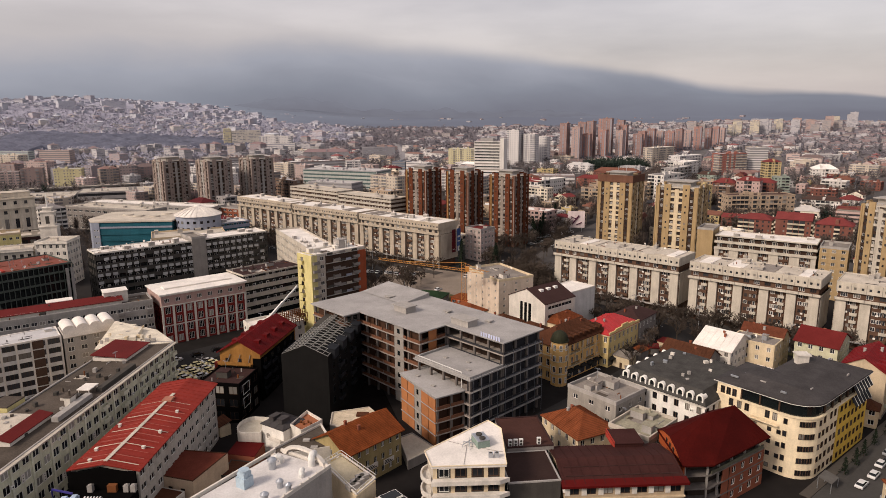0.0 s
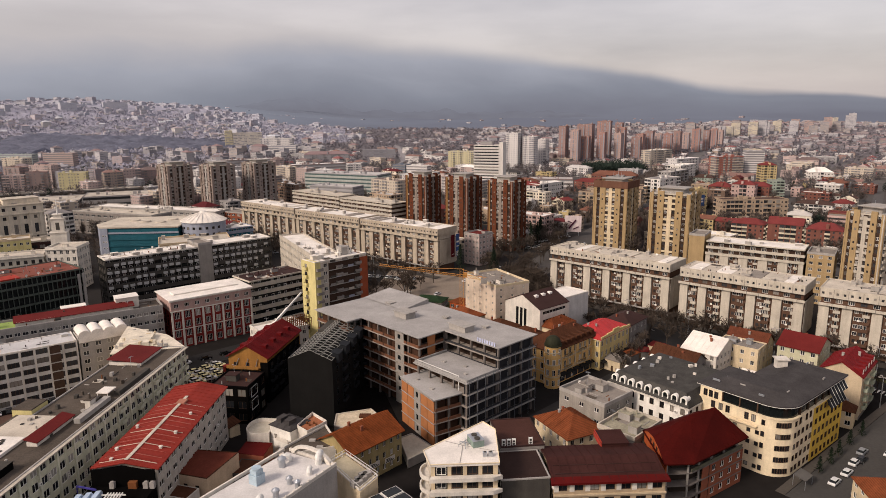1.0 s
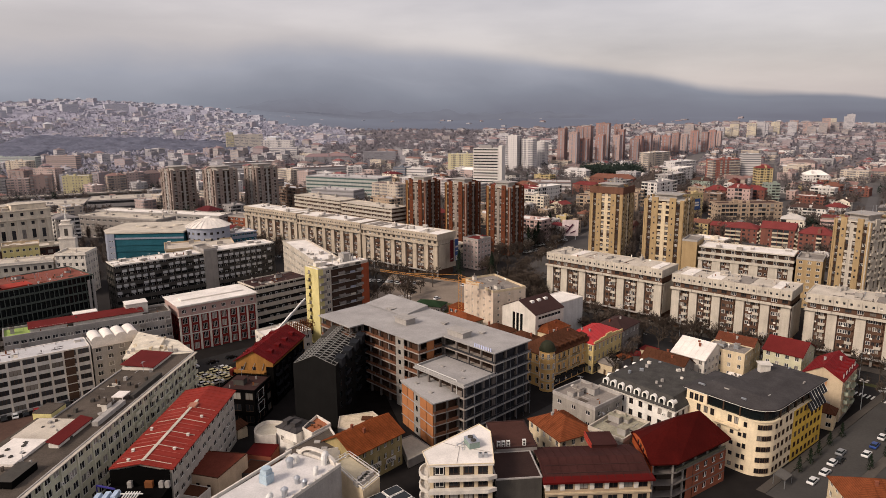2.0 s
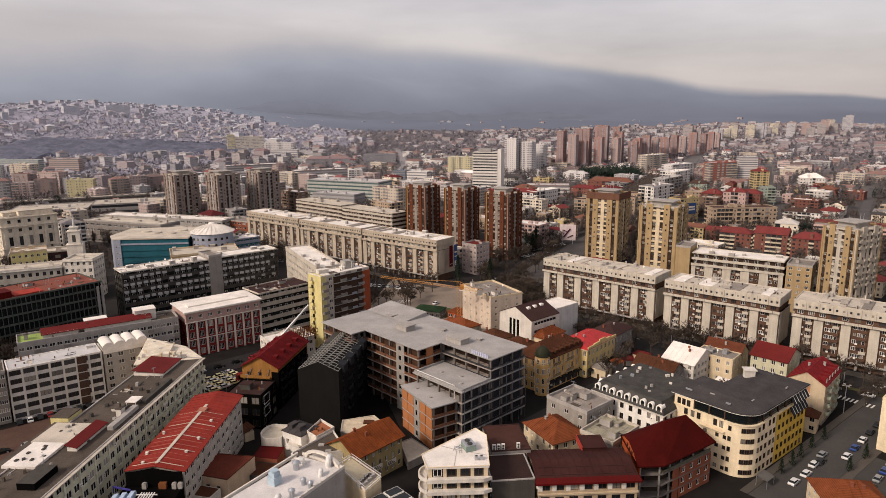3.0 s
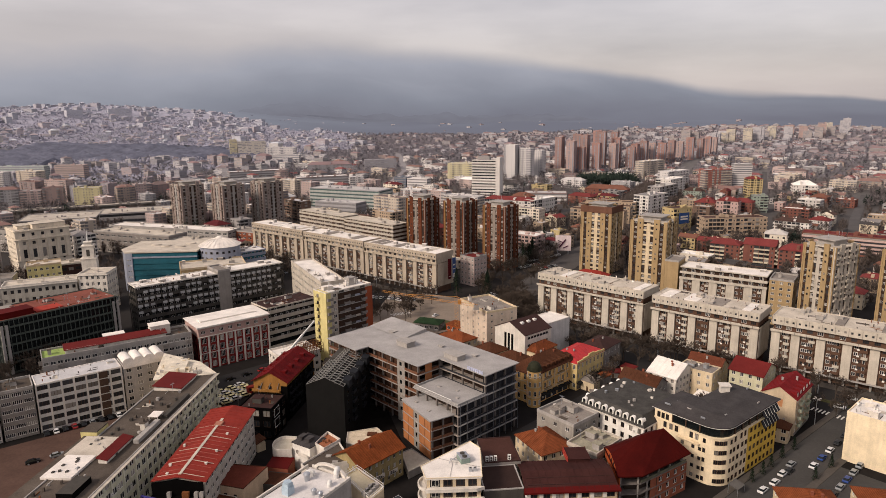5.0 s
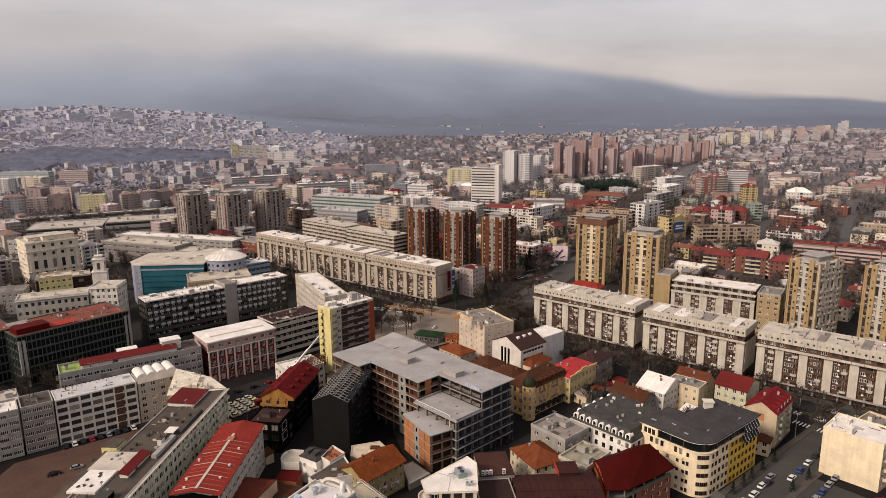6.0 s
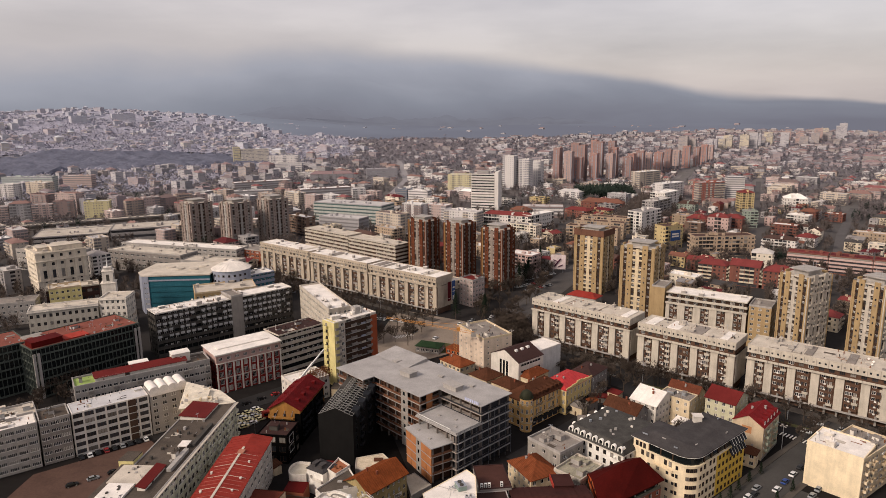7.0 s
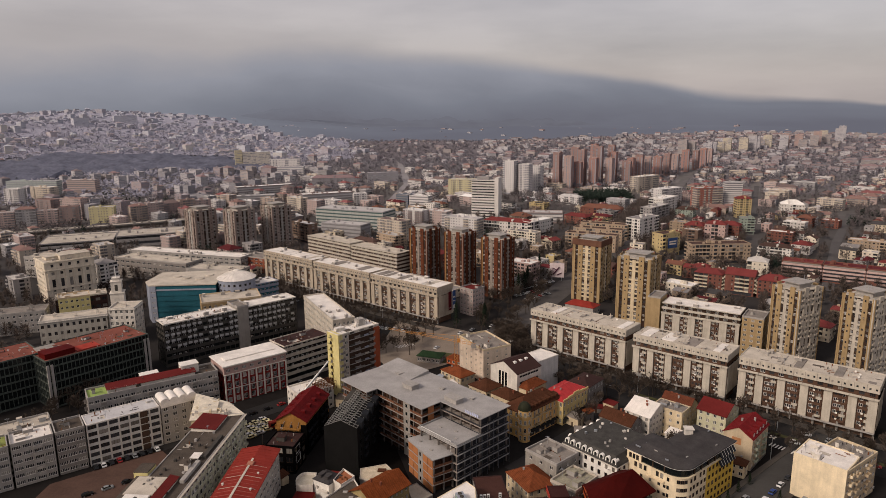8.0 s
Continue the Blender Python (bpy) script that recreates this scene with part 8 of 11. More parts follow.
building("town_house", "orange tiled house by the car park", "house", (92.5, 116.0), (107.0, 114.0), 12, 8.0, 3, cream, roof="hip", roofmats=[tile], rise=3.4, seed=138, units=2)
building("small_block", "rose-grey house with a small red roof terrace beside the brown towers", "house", (12.8, 383.5), (21.5, 374.6), 12, 18.5, 6, mat("rose_grey_render", (0.39, 0.315, 0.29), streak=0.4), roofmats=[maroon2, lightgrey], seed=139, units=2, bay=3)

# ---- far left: white clock building and stone palace ----
M, ln = site((-296.0, 409.5), (-271.5, 433.5), 27)
th = thing("stone_palace", "pale stone palace with giant pilasters, cornices and a stepped attic", "palace", M)
stone = mat("warm_white_stone", (0.60, 0.53, 0.43), streak=0.5)
pcs = Pieces(th, True)
s = Shape()
for z0_, z1_, n_, w_, h_, sill_ in ((0, 12, 4, 1.5, 1.7, 0.9), (12, 20.5, 1, 2.3, 6.2, 1.2), (20.5, 26.5, 1, 2.0, 2.2, 2.2), (26.5, 32.5, 1, 1.9, 2.2, 2.2)):
    for q, hh in facade(s, pose(0, 0, 0), ln, z0_, z1_, n_, 5, w_, h_, sill_, 0.45, margin=2.2):
        pcs.put(window_mesh(w_, hh, frame_brown, 2), q)
for m_, n_ in ((pose(0, 27, 0, 0, 0, 270), 6), (pose(ln, 0, 0, 0, 0, 90), 6)):
    for q, hh in facade(s, m_, 27, 0, 32.5, 9, n_, 1.4, 1.5, 1.0, 0.4, margin=3.0, skip=lambda i, f: f > 7):
        pcs.put(window_mesh(1.4, hh, frame_brown, 2), q)
s.poly([(ln, 27, 0), (0, 27, 0), (0, 27, 32.5), (ln, 27, 32.5)])
part("wall", s, stone, th)
pcs.done()
for i in range(6):
    s = Shape()
    x = 2.2 + i * (ln - 4.4) / 5
    s.box(x - 0.8, -0.7, 11.8, x + 0.8, -0.02, 26.2)
    s.box(x - 1.05, -0.85, 25.2, x + 1.05, -0.02, 26.2)
    part("pilaster", s, stone, th)
for z_, o_ in ((11.3, 0.8), (26.2, 1.1), (32.2, 0.8)):
    s = Shape()
    s.box(-o_, -o_, z_, ln + o_, -0.01, z_ + 0.5)
    s.box(-o_, 0, z_, -0.01, 27, z_ + 0.5)
    s.box(ln + 0.01, 0, z_, ln + o_, 27, z_ + 0.5)
    part("cornice", s, stone, th)
flat_roof(th, ln, 27, 32.5, [roofbeige, stone, lightgrey], 0.8, 6, random.Random(140))
for x0_, y0_, x1_, y1_, z_ in ((12, 3, ln - 1.5, 15, 36.0), (4, 10, 13, 22, 34.8), (18, 16, 27, 24, 35.2)):
    s = Shape()
    s.box(x0_, y0_, 32.6, x1_, y1_, z_)
    s.box(x0_ - 0.4, y0_ - 0.4, z_, x1_ + 0.4, y1_ + 0.4, z_ + 0.4, 1)
    part("attic_block", s, [stone, roofbeige], th)
building("low_block", "dark brown block with deep loggias and a pale roof edge", "building", (-268, 372), (-240, 388), 14, 15, 3, roofbrown, roofmats=[roofbeige, offwhite], bay=4, win=(3.0, 2.2), fr=frame_brown, seed=145, units=4)
building("arcade_building", "stained pale building with tall dark windows", "building", (-240.0, 308.0), (-207.0, 323.5), 14, 19.5, 4, mat("stained_pale_stone", (0.40, 0.37, 0.32), streak=0.6), roofmats=[roofbeige, white], bay=3.2, win=(1.6, 2.0), fr=frame_brown, cornice=white, seed=141, units=4)
building("clock_building", "white corner building with tall windows under a small tower", "building", (-206.5, 324.5), (-191.0, 326.0), 15, 22.5, 6, white, roofmats=[roofbeige, white], bay=3.0, win=(1.5, 2.0), cornice=white, seed=142, units=1)
th = thing("clock_tower", "white slender stepped tower with a spire", "clock tower", pose(-210, 345, 0, 0, 0, 20))
for z0, z1, r in ((0, 28, 4.0), (28, 35.5, 3.1), (35.5, 37.6, 2.0)):
    s = Shape()
    s.box(-r, -r, z0, r, r, z1)
    s.box(-r - 0.4, -r - 0.4, z1, r + 0.4, r + 0.4, z1 + 0.4)
    part("stage", s, white, th)
s = Shape()
s.tube(0, 0, 37.9, 46, 0.5, 0.08, 8)
part("spire", s, whitesteel, th)
for a_ in (0, 90, 270):
    s = Shape()
    s.box(-0.9, -3.16, 29.6, 0.9, -3.08, 33.6)
    part("belfry_opening", s, darkconc, th, at=pose(0, 0, 0, 0, 0, a_))
building("yellow_house", "small yellow house below the palace", "house", (-256, 356), (-240, 366), 14, 20, 5, paleyellow, roofmats=[roofbeige, beige], seed=143, units=3)
building("low_block", "grey low block with a flat roof", "building", (-292, 338), (-262, 350), 16, 14, 4, lightgrey, roofmats=[roofgrey, lightgrey], seed=144, units=3)
for i, (a, b, d, hh, wm, rm) in enumerate([((-290, 500), (-215, 470), 20, 17, greyw, roofbeige), ((-300, 545), (-180, 505), 18, 14, lightgrey, roofwhite), ((-212, 462), (-165, 450), 18, 15, lightgrey, roofbeige),
                                           ((-185, 520), (-150, 500), 18, 13, redbrick, roofgrey), ((-370, 500), (-310, 480), 20, 18, lightgrey, roofbeige)]):
    building("low_block", "low grey commercial block with a pale flat roof", "building", a, b, d, hh, 4, wm, roofmats=[rm, lightgrey], bay=6, win=(3.6, 1.5), seed=150 + i, units=8)

# ---- sheds, lean-tos and tanks in the back yards ----
rng = random.Random(41)


def clear_of(x, y, gap):
    for cx, cy, hx, hy, a in TAKEN:
        dx, dy = x - cx, y - cy
        if abs(dx * math.cos(a) + dy * math.sin(a)) < hx + gap and abs(-dx * math.sin(a) + dy * math.cos(a)) < hy + gap:
            return False
    return True


tries = 0
made = 0
while made < 30 and tries < 900:
    tries += 1
    x0, x1, y0, y1 = rng.choice([(-64, -34, 118, 168), (10, 52, 128, 172), (60, 108, 184, 232), (-50, 20, 222, 262)])
    x, y = rng.uniform(x0, x1), rng.uniform(y0, y1)
    if not clear_of(x, y, 2.6):
        continue
    w, d, h = rng.uniform(3, 6.5), rng.uniform(2.6, 5), rng.uniform(2.4, 5.5)
    th = thing("shed", rng.choice(["small back yard shed with a rusty sheet roof", "low brick lean-to with a sloping sheet roof", "small grey yard building with a pale roof"]), "shed", pose(x, y, 0, 0, 0, rng.choice([-47, 43, -10])), "back yard sheds")
    TAKEN.append((x, y, w / 2, d / 2, 0))
    s = Shape()
    s.box(-w / 2, -d / 2, 0, w / 2, d / 2, h)
    part("wall", s, rng.choice([white, redbrick, greyw, cream, concrete]), th)
    s = Shape()
    k = rng.uniform(0.3, 1.2)
    q = [(-w / 2 - 0.3, -d / 2 - 0.3, h + 0.02), (w / 2 + 0.3, -d / 2 - 0.3, h + 0.02), (w / 2 + 0.3, d / 2 + 0.3, h + k), (-w / 2 - 0.3, d / 2 + 0.3, h + k)]
    up = [(a, b, c + 0.15) for a, b, c in q]
    s.poly(up)
    s.poly(q[::-1])
    for i in range(4):
        j = (i + 1) % 4
        s.poly([q[i], q[j], up[j], up[i]])
    part("roof", s, rng.choice([rust, roofgrey, oldtile, tile, roofwhite, rooftar, maroon2, steel]), th)
    s = Shape()
    s.box(-0.45, -d / 2 - 0.06, 0, 0.45, -d / 2 + 0.02, 2.0)
    part("door", s, frame_brown, th)
    made += 1
building("kiosk", "low pavilion with a dark green roof by the square", "pavilion", (-14, 291), (-1, 286), 9, 3.6, 1, greyw, roof="hip", roofmats=[mat("dark_green_sheet", (0.03, 0.06, 0.028), 0.8)], rise=1.6, bay=3, win=(2.0, 1.6), units=0, seed=191)
building("kiosk", "low pavilion with an orange tiled roof by the square", "pavilion", (3, 288), (11, 282), 7, 3.6, 1, orangewall, roof="hip", roofmats=[tile], rise=1.6, bay=3, win=(2.0, 1.6), units=0, seed=192)

# awnings over the pavement of the rounded corner house
for x_, y_, a_ in ((88.4, 137.6, 40),):
    th = thing("awning", "grey sloping awning on thin posts over the pavement", "awning", pose(x_, y_, 0, 0, 0, a_), "pavement awnings")
    s = Shape()
    q = [(-2.2, -1.5, 2.5), (2.2, -1.5, 2.5), (2.2, 1.5, 3.2), (-2.2, 1.5, 3.2)]
    s.poly([(x, y, z + 0.08) for x, y, z in q])
    s.poly(q[::-1])
    for k_ in range(4):
        a, c = q[k_], q[(k_ + 1) % 4]
        s.poly([a, c, (c[0], c[1], c[2] + 0.08), (a[0], a[1], a[2] + 0.08)])
    part("cloth", s, mat("grey_awning_cloth", (0.12, 0.113, 0.105), 0.9), th)
    for x, y, z in q:
        s = Shape()
        s.bar((x * 0.95, y * 0.95, 0), (x * 0.95, y * 0.95, z), 0.05)
        part("post", s, steel, th)

building("apartment_slab", "grey block with a beige gravel roof behind the white row", "apartment block", (-178.0, 171.0), (-160.0, 185.0), 13, 15.5, 5, lightgrey, roofmats=[roofbeige, lightgrey, steel], bay=3.4, win=(1.8, 1.4), units=3, seed=193)
s = Shape()
s.box(0.4, 0.4, 0, 9.0, 11.4, 0.12)
solid("roof_garden", s, mat("green_roof_felt", (0.24, 0.32, 0.10), 0.95, 0.4, 0.4, 3, 0.0), "moss-green roof felt on the grey slab", "roof felt", pose(-155.8, 204.7, 17.56, 0, 0, 33.66))


# ---- streets ----
strip("road", "asphalt boulevard in front of the long blocks", along((-165, 478), -40.5, 215, 22), 0.03, asphalt)
strip("road", "asphalt boulevard in front of the long blocks", along((40, 313), -41, 275, 24), 0.03, asphalt)
strip("pavement", "stone pavement along the long blocks", along((44, 317), -41, 275, 5.5), 0.16, paving)
strip("pavement", "stone pavement along the long blocks", along((-160, 482), -40.0, 208, 6), 0.16, paving)
strip("verge", "grass median along the middle of the boulevard", along((100, 244.9), -41, 42, 2.6), 0.17, grassy)
strip("verge", "grass median along the middle of the boulevard", along((147, 204.0), -41, 110, 2.6), 0.17, grassy)
strip("square", "sandy open square with worn paving", [(-40, 300), (-22, 268), (8, 290), (42, 318), (14, 345), (-30, 372)], 0.045, sand)
strip("verge", "strip of winter grass in the square", [(-12, 292), (2, 288), (12, 300), (0, 306)], 0.09, grassy)
strip("road", "side street past the rounded corner house", along((82.0, 133.3), 39.6, 124, 12.6), 0.03, mat("pale_asphalt", (0.08, 0.076, 0.072), 0.9, 0.35, 0.06, 1.5, 0.0))
strip("pavement", "pavement at the foot of the rounded corner house", along((80.5, 135.1), 39.6, 118, 2.3), 0.16, paving)
strip("pavement", "pavement before the cream apartment house", along((90.1, 123.5), 39.6, 118, 2.4), 0.16, paving)
strip("car_park", "asphalt car park beside the side street", [(92.2, 122.4), (127.5, 151.6), (146, 130), (114, 92)], 0.05, mat("worn_asphalt", (0.078, 0.074, 0.07), 0.9, 0.3, 0.06, 1.5, 0.0))
strip("road", "street between the historic houses and the mansard house", along((26, 176), 45, 95, 10), 0.03, asphalt)
strip("road", "street beside the red and white building", along((-128, 200), 42, 90, 13), 0.03, asphalt)
strip("pavement", "reddish brown block paving before the white row", [(-152, 166), (-119, 191.5), (-106, 178), (-106, 118), (-152, 118)], 0.05, mat("red_brown_paving", (0.115, 0.07, 0.056), 0.9, 0.4, 0.1, 1.2, 0.0))
# the courtyard's shade is put into this near-black ground colour
strip("yard", "dark bare earth yard inside the shell", [(-48, 212), (-30, 158), (-12, 168), (-20, 196)], 0.04, mat("black_earth", (0.014, 0.012, 0.011), 0.95, 0.5, spec=0.0))
strip("avenue", "wide avenue running away between the towers", [(22, 330), (40, 318), (119, 465), (199, 610), (181, 620), (101, 475)], 0.035, mat("avenue_asphalt", (0.10, 0.092, 0.088), 0.9, 0.35, 0.06, 1.5, 0.0))
for i in range(14):
    s = Shape()
    s.box(-1.5, -0.08, 0.03, 1.5, 0.08, 0.075)
    a = radians(-41)
    solid("road_marking", s, paint, "white lane dash painted on the boulevard", "road marking", pose(45 + 16 * i * math.cos(a) - 8.5 * 0.66, 304 + 16 * i * math.sin(a) - 8.5 * 0.75, 0, 0, 0, -41), "lane dashes")
for i in range(9):
    s = Shape()
    s.box(-2.0, -0.25, 0.03, 2.0, 0.25, 0.075)
    solid("road_marking", s, paint, "white crossing stripe painted on the square", "road marking", pose(22 + i * 0.75, 318 - i * 0.9, 0.02, 0, 0, 40), "crossing stripes")


for i in range(9):
    s = Shape()
    s.box(-1.7, -0.28, 0.03, 1.7, 0.28, 0.075)
    solid("road_marking", s, paint, "white crossing stripe painted across the side street", "road marking", pose(141.5 + i * 0.83, 193.0 - i * 1.0, 0.02, 0, 0, 39.6), "crossing stripes")
for i in range(8):
    s = Shape()
    s.box(-2.2, -0.3, 0.03, 2.2, 0.3, 0.075)
    solid("road_marking", s, paint, "white crossing stripe painted on the square", "road marking", pose(-27 + i * 1.3, 315 + i * 0.62, 0.02, 0, 0, -50), "crossing stripes")


# ---- cars ----
def make_car(colour, label, group):
    """A small saloon: shaped body, glasshouse, wheels with rims."""
    th = thing("car", label, "car", pose(0, 0, 0), group)
    s = Shape()
    prof = [(-2.1, 0.35), (-2.15, 0.7), (-1.95, 0.92), (-1.0, 0.98), (1.0, 0.98), (1.9, 0.86), (2.15, 0.68), (2.1, 0.35)]
    for y0, y1 in ((-0.85, 0.85),):
        s.poly([(x, y0, z) for x, z in prof[::-1]])
        s.poly([(x, y1, z) for x, z in prof])
        for (xa, za), (xb, zb) in zip(prof, prof[1:] + prof[:1]):
            s.poly([(xa, y0, za), (xa, y1, za), (xb, y1, zb), (xb, y0, zb)][::-1])
    body_m = mat(colour[0], colour[1], 0.3, 0.08, 0.5, 3, 0.0, 0.0)
    bd = part("body", s, body_m, th)
    s = Shape()
    a = [(-1.75, -0.78, 0.97), (1.1, -0.78, 0.97), (1.1, 0.78, 0.97), (-1.75, 0.78, 0.97)]
    b = [(-1.3, -0.62, 1.42), (0.35, -0.62, 1.42), (0.35, 0.62, 1.42), (-1.3, 0.62, 1.42)]
    for i in range(4):
        j = (i + 1) % 4
        s.poly([a[i], a[j], b[j], b[i]])
    part("glasshouse", s, black_glass, th)
    s = Shape()
    s.box(-1.32, -0.64, 1.42, 0.37, 0.64, 1.48)
    part("car_roof", s, body_m, th)
    w = Shape()
    k = 12
    for y, r in ((-0.1, 0.31), (0.1, 0.31)):
        for i in range(k):
            w.v.append((r * math.cos(2 * math.pi * i / k), y, r * math.sin(2 * math.pi * i / k)))
    w.f = [(i, (i + 1) % k, k + (i + 1) % k, k + i) for i in range(k)] + [tuple(range(k)), tuple(range(2 * k - 1, k - 1, -1))]
    w.m = [0] * k + [1, 1]
    wm = w.mesh("wheel", [rubber, steel])
    for x in (-1.3, 1.3):
        for y in (-0.78, 0.78):
            part("wheel", wm, None, th, at=Matrix.Translation((x, y, 0.31)))
    return th


CARS = [make_car(("white_car_paint", (0.6, 0.6, 0.6)), "small white car parked on the asphalt", "parked cars"),
        make_car(("black_car_paint", (0.015, 0.015, 0.018)), "small black car parked on the asphalt", "parked cars"),
        make_car(("grey_car_paint", (0.22, 0.23, 0.24)), "small silver-grey car parked on the asphalt", "parked cars"),
        make_car(("yellow_car_paint", (0.70, 0.63, 0.36)), "pale yellow taxi parked in a row", "parked taxis"),
        make_car(("red_car_paint", (0.3, 0.02, 0.02)), "small red car parked on the asphalt", "parked cars"),
        make_car(("blue_car_paint", (0.02, 0.06, 0.25)), "small blue car parked on the asphalt", "parked cars")]
spots = []
rng = random.Random(8)
for i in range(15):     # along the side street, the far kerb
    a = radians(42)
    if rng.random() < 0.8:
        spots.append((101 + 6.0 * i * math.cos(a) + 9.0 * math.sin(a), 134.5 + 6.0 * i * math.sin(a) - 9.5 * math.cos(a), 42, rng.choice([0, 1, 1, 2, 2, 5])))
for i in range(4, 14):     # along the side street
    a = radians(42)
    spots.append((96 + 7.2 * i * math.cos(a) + 2.5 * math.sin(a), 134.5 + 7.2 * i * math.sin(a) - 3.0 * math.cos(a), 42, rng.choice([0, 1, 1, 2, 2, 5])))
for r in range(3):      # car park
    for i in range(8):
        if rng.random() < 0.85 and clear_of(100 + 2.16 * i + r * 7.5, 112.5 + 1.62 * i - r * 5.5, 1.5):
            spots.append((100 + 2.7 * i * 0.8 + r * 7.5, 112.5 + 2.7 * i * 0.6 - r * 5.5, -48, rng.choice([0, 1, 1, 2, 2, 5])))
for i in range(20):     # packed cars and taxis at the corner
    spots.append((-91.5 + (i % 5) * 2.0 + (i // 5) * 2.6, 209.0 - (i % 5) * 1.7 + (i // 5) * 3.4, 40 + rng.uniform(-4, 4), 3 if i % 3 else 0))
for x_, y_, c_ in ((96.7, 138.2, 0), (102.2, 142.3, 0), (107.1, 147.2, 0), (99.6, 133.6, 2), (109.8, 148.6, 1), (112.5, 152.6, 2)):
    spots.append((x_, y_, 40, c_))
for i in range(9):
    spots.append((-140 + i * 2.35, 177.5 + i * 1.8, 127, (1, 0, 1, 4, 1, 2, 1, 1, 0)[i]))
for i in range(4):
    spots.append((-133 + i * 5.5, 158 + i * 4.3, 38, (1, 2, 1, 1)[i]))
for i in range(8):     # boulevard
    a = radians(-41)
    d = rng.uniform(0, 230)
    w = rng.choice([6, 12, 17])
    spots.append((40 + d * math.cos(a) - w * 0.656, 313 + d * math.sin(a) - w * 0.755, -41, rng.choice([0, 1, 2, 4])))
for i in range(9):
    a = radians(-40.5)
    d = rng.uniform(20, 200)
    spots.append((-165 + d * math.cos(a) - 12 * 0.65, 478 + d * math.sin(a) - 12 * 0.76, -40, rng.choice([0, 1, 2])))
for i in range(7):
    spots.append((-112 + i * 5.6, 205 + i * 5.0, 42, rng.choice([0, 1, 2, 4])))
for r in range(2):
    for i in range(8):      # rows of cars between the brown and the tan towers
        spots.append((57 + i * 2.7 + r * 7, 424 + i * 2.1 - r * 9, 128, rng.choice([0, 0, 1, 2, 4])))
for x_, y_, c_ in ((12, 338, 0), (20, 345, 2), (-16, 324, 1), (-3, 312, 0), (33, 352, 0)):
    spots.append((x_, y_, 55, c_))
for i in range(12):
    spots.append((-44.0 + i * 2.55, 350.4 - i * 0.62, 74, (0, 0, 2, 0, 1, 0, 2, 1, 4, 0, 0, 2)[i]))
for r in range(2):
    for i in range(9):
        spots.append((66 + i * 3.2 - r * 6, 446 + i * 2.5 + r * 7, 128, rng.choice([0, 0, 1, 2, 2])))
first = set()
for x, y, a, c in spots:
    m = pose(x, y, 0.05 + land(x, y), 0, 0, a)
    if c not in first:
        first.add(c)
        CARS[c].matrix_basis = m
    else:
        copy_thing(CARS[c], m)

# red bus in the street by the taxi stand
th = thing("bus", "red city bus in the street", "bus", pose(-73, 214, 0.05, 0, 0, 35))
s = Shape()
s.box(-6, -1.25, 0.4, 6, 1.25, 3.0)
s.box(-5.7, -1.1, 3.0, 5.7, 1.1, 3.15)
part("body", s, redmetal, th)
for y in (-1.27, 1.27):
    s = Shape()
    s.box(-5.6, y - 0.02, 1.5, 5.6, y + 0.02, 2.5)
    part("window", s, black_glass, th)
for x in (-4, 4):
    for y in (-1.1, 1.1):
        s = Shape()
        s.box(x - 0.45, y - 0.15, 0, x + 0.45, y + 0.15, 0.9)
        part("wheel", s, rubber, th)


# ---- cranes and lamps ----
def lattice(th, name, p, q, w, n, m):
    """A square lattice girder from p to q."""
    p, q = Vector(p), Vector(q)
    d = (q - p).normalized()
    sx = d.cross(Vector((0.3, 0.2, 0.93)) if abs(d.z) < 0.9 else Vector((1, 0, 0))).normalized() * w / 2
    sy = d.cross(sx).normalized() * w / 2
    s = Shape()
    cs = [sx + sy, sx - sy, -sx - sy, -sx + sy]
    for c in cs:
        s.bar(p + c, q + c, 0.05)
    for i in range(n):
        a, b = p.lerp(q, i / n), p.lerp(q, (i + 1) / n)
        for k in range(4):
            s.bar(a + cs[k], b + cs[(k + 1) % 4], 0.025)
    part(name, s, m, th)


th = thing("tower_crane", "orange-yellow tower crane with a low long jib", "tower crane", pose(8.0, 264, 0))
lattice(th, "mast", (0, 0, 0), (0, 0, 25), 1.5, 16, yellowsteel)
lattice(th, "jib", (0, 0, 22), (-37, 20, 22.5), 0.8, 30, yellowsteel)
lattice(th, "counter_jib", (0, 0, 22), (10, -5.4, 22), 1.1, 8, yellowsteel)
s = Shape()
s.bar((0, 0, 25), (-24, 13, 22.8), 0.06)
s.bar((0, 0, 25), (9, -4.9, 22.5), 0.06)
part("tie_rod", s, yellowsteel, th)
s = Shape()
s.box(8, -6, 20, 10.5, -3.8, 22)
part("counterweight", s, concrete, th)
s = Shape()
s.box(0.8, -0.7, 21.5, 2.4, 0.9, 23.4)
part("cab", s, yellowsteel, th)
th = thing("mobile_crane", "white telescopic crane boom rising from a lorry", "mobile crane", pose(-72, 212, 0))
s = Shape()
s.box(-4, -1.3, 0.5, 4, 1.3, 2.2)
part("carrier", s, yellowsteel, th)
s = Shape()
s.bar((-2, 0, 2), (14, 15, 19.5), 0.38)
s.bar((14, 15, 19.5), (18.5, 19.2, 24.3), 0.26)
part("boom", s, whitesteel, th)
lp_first = None
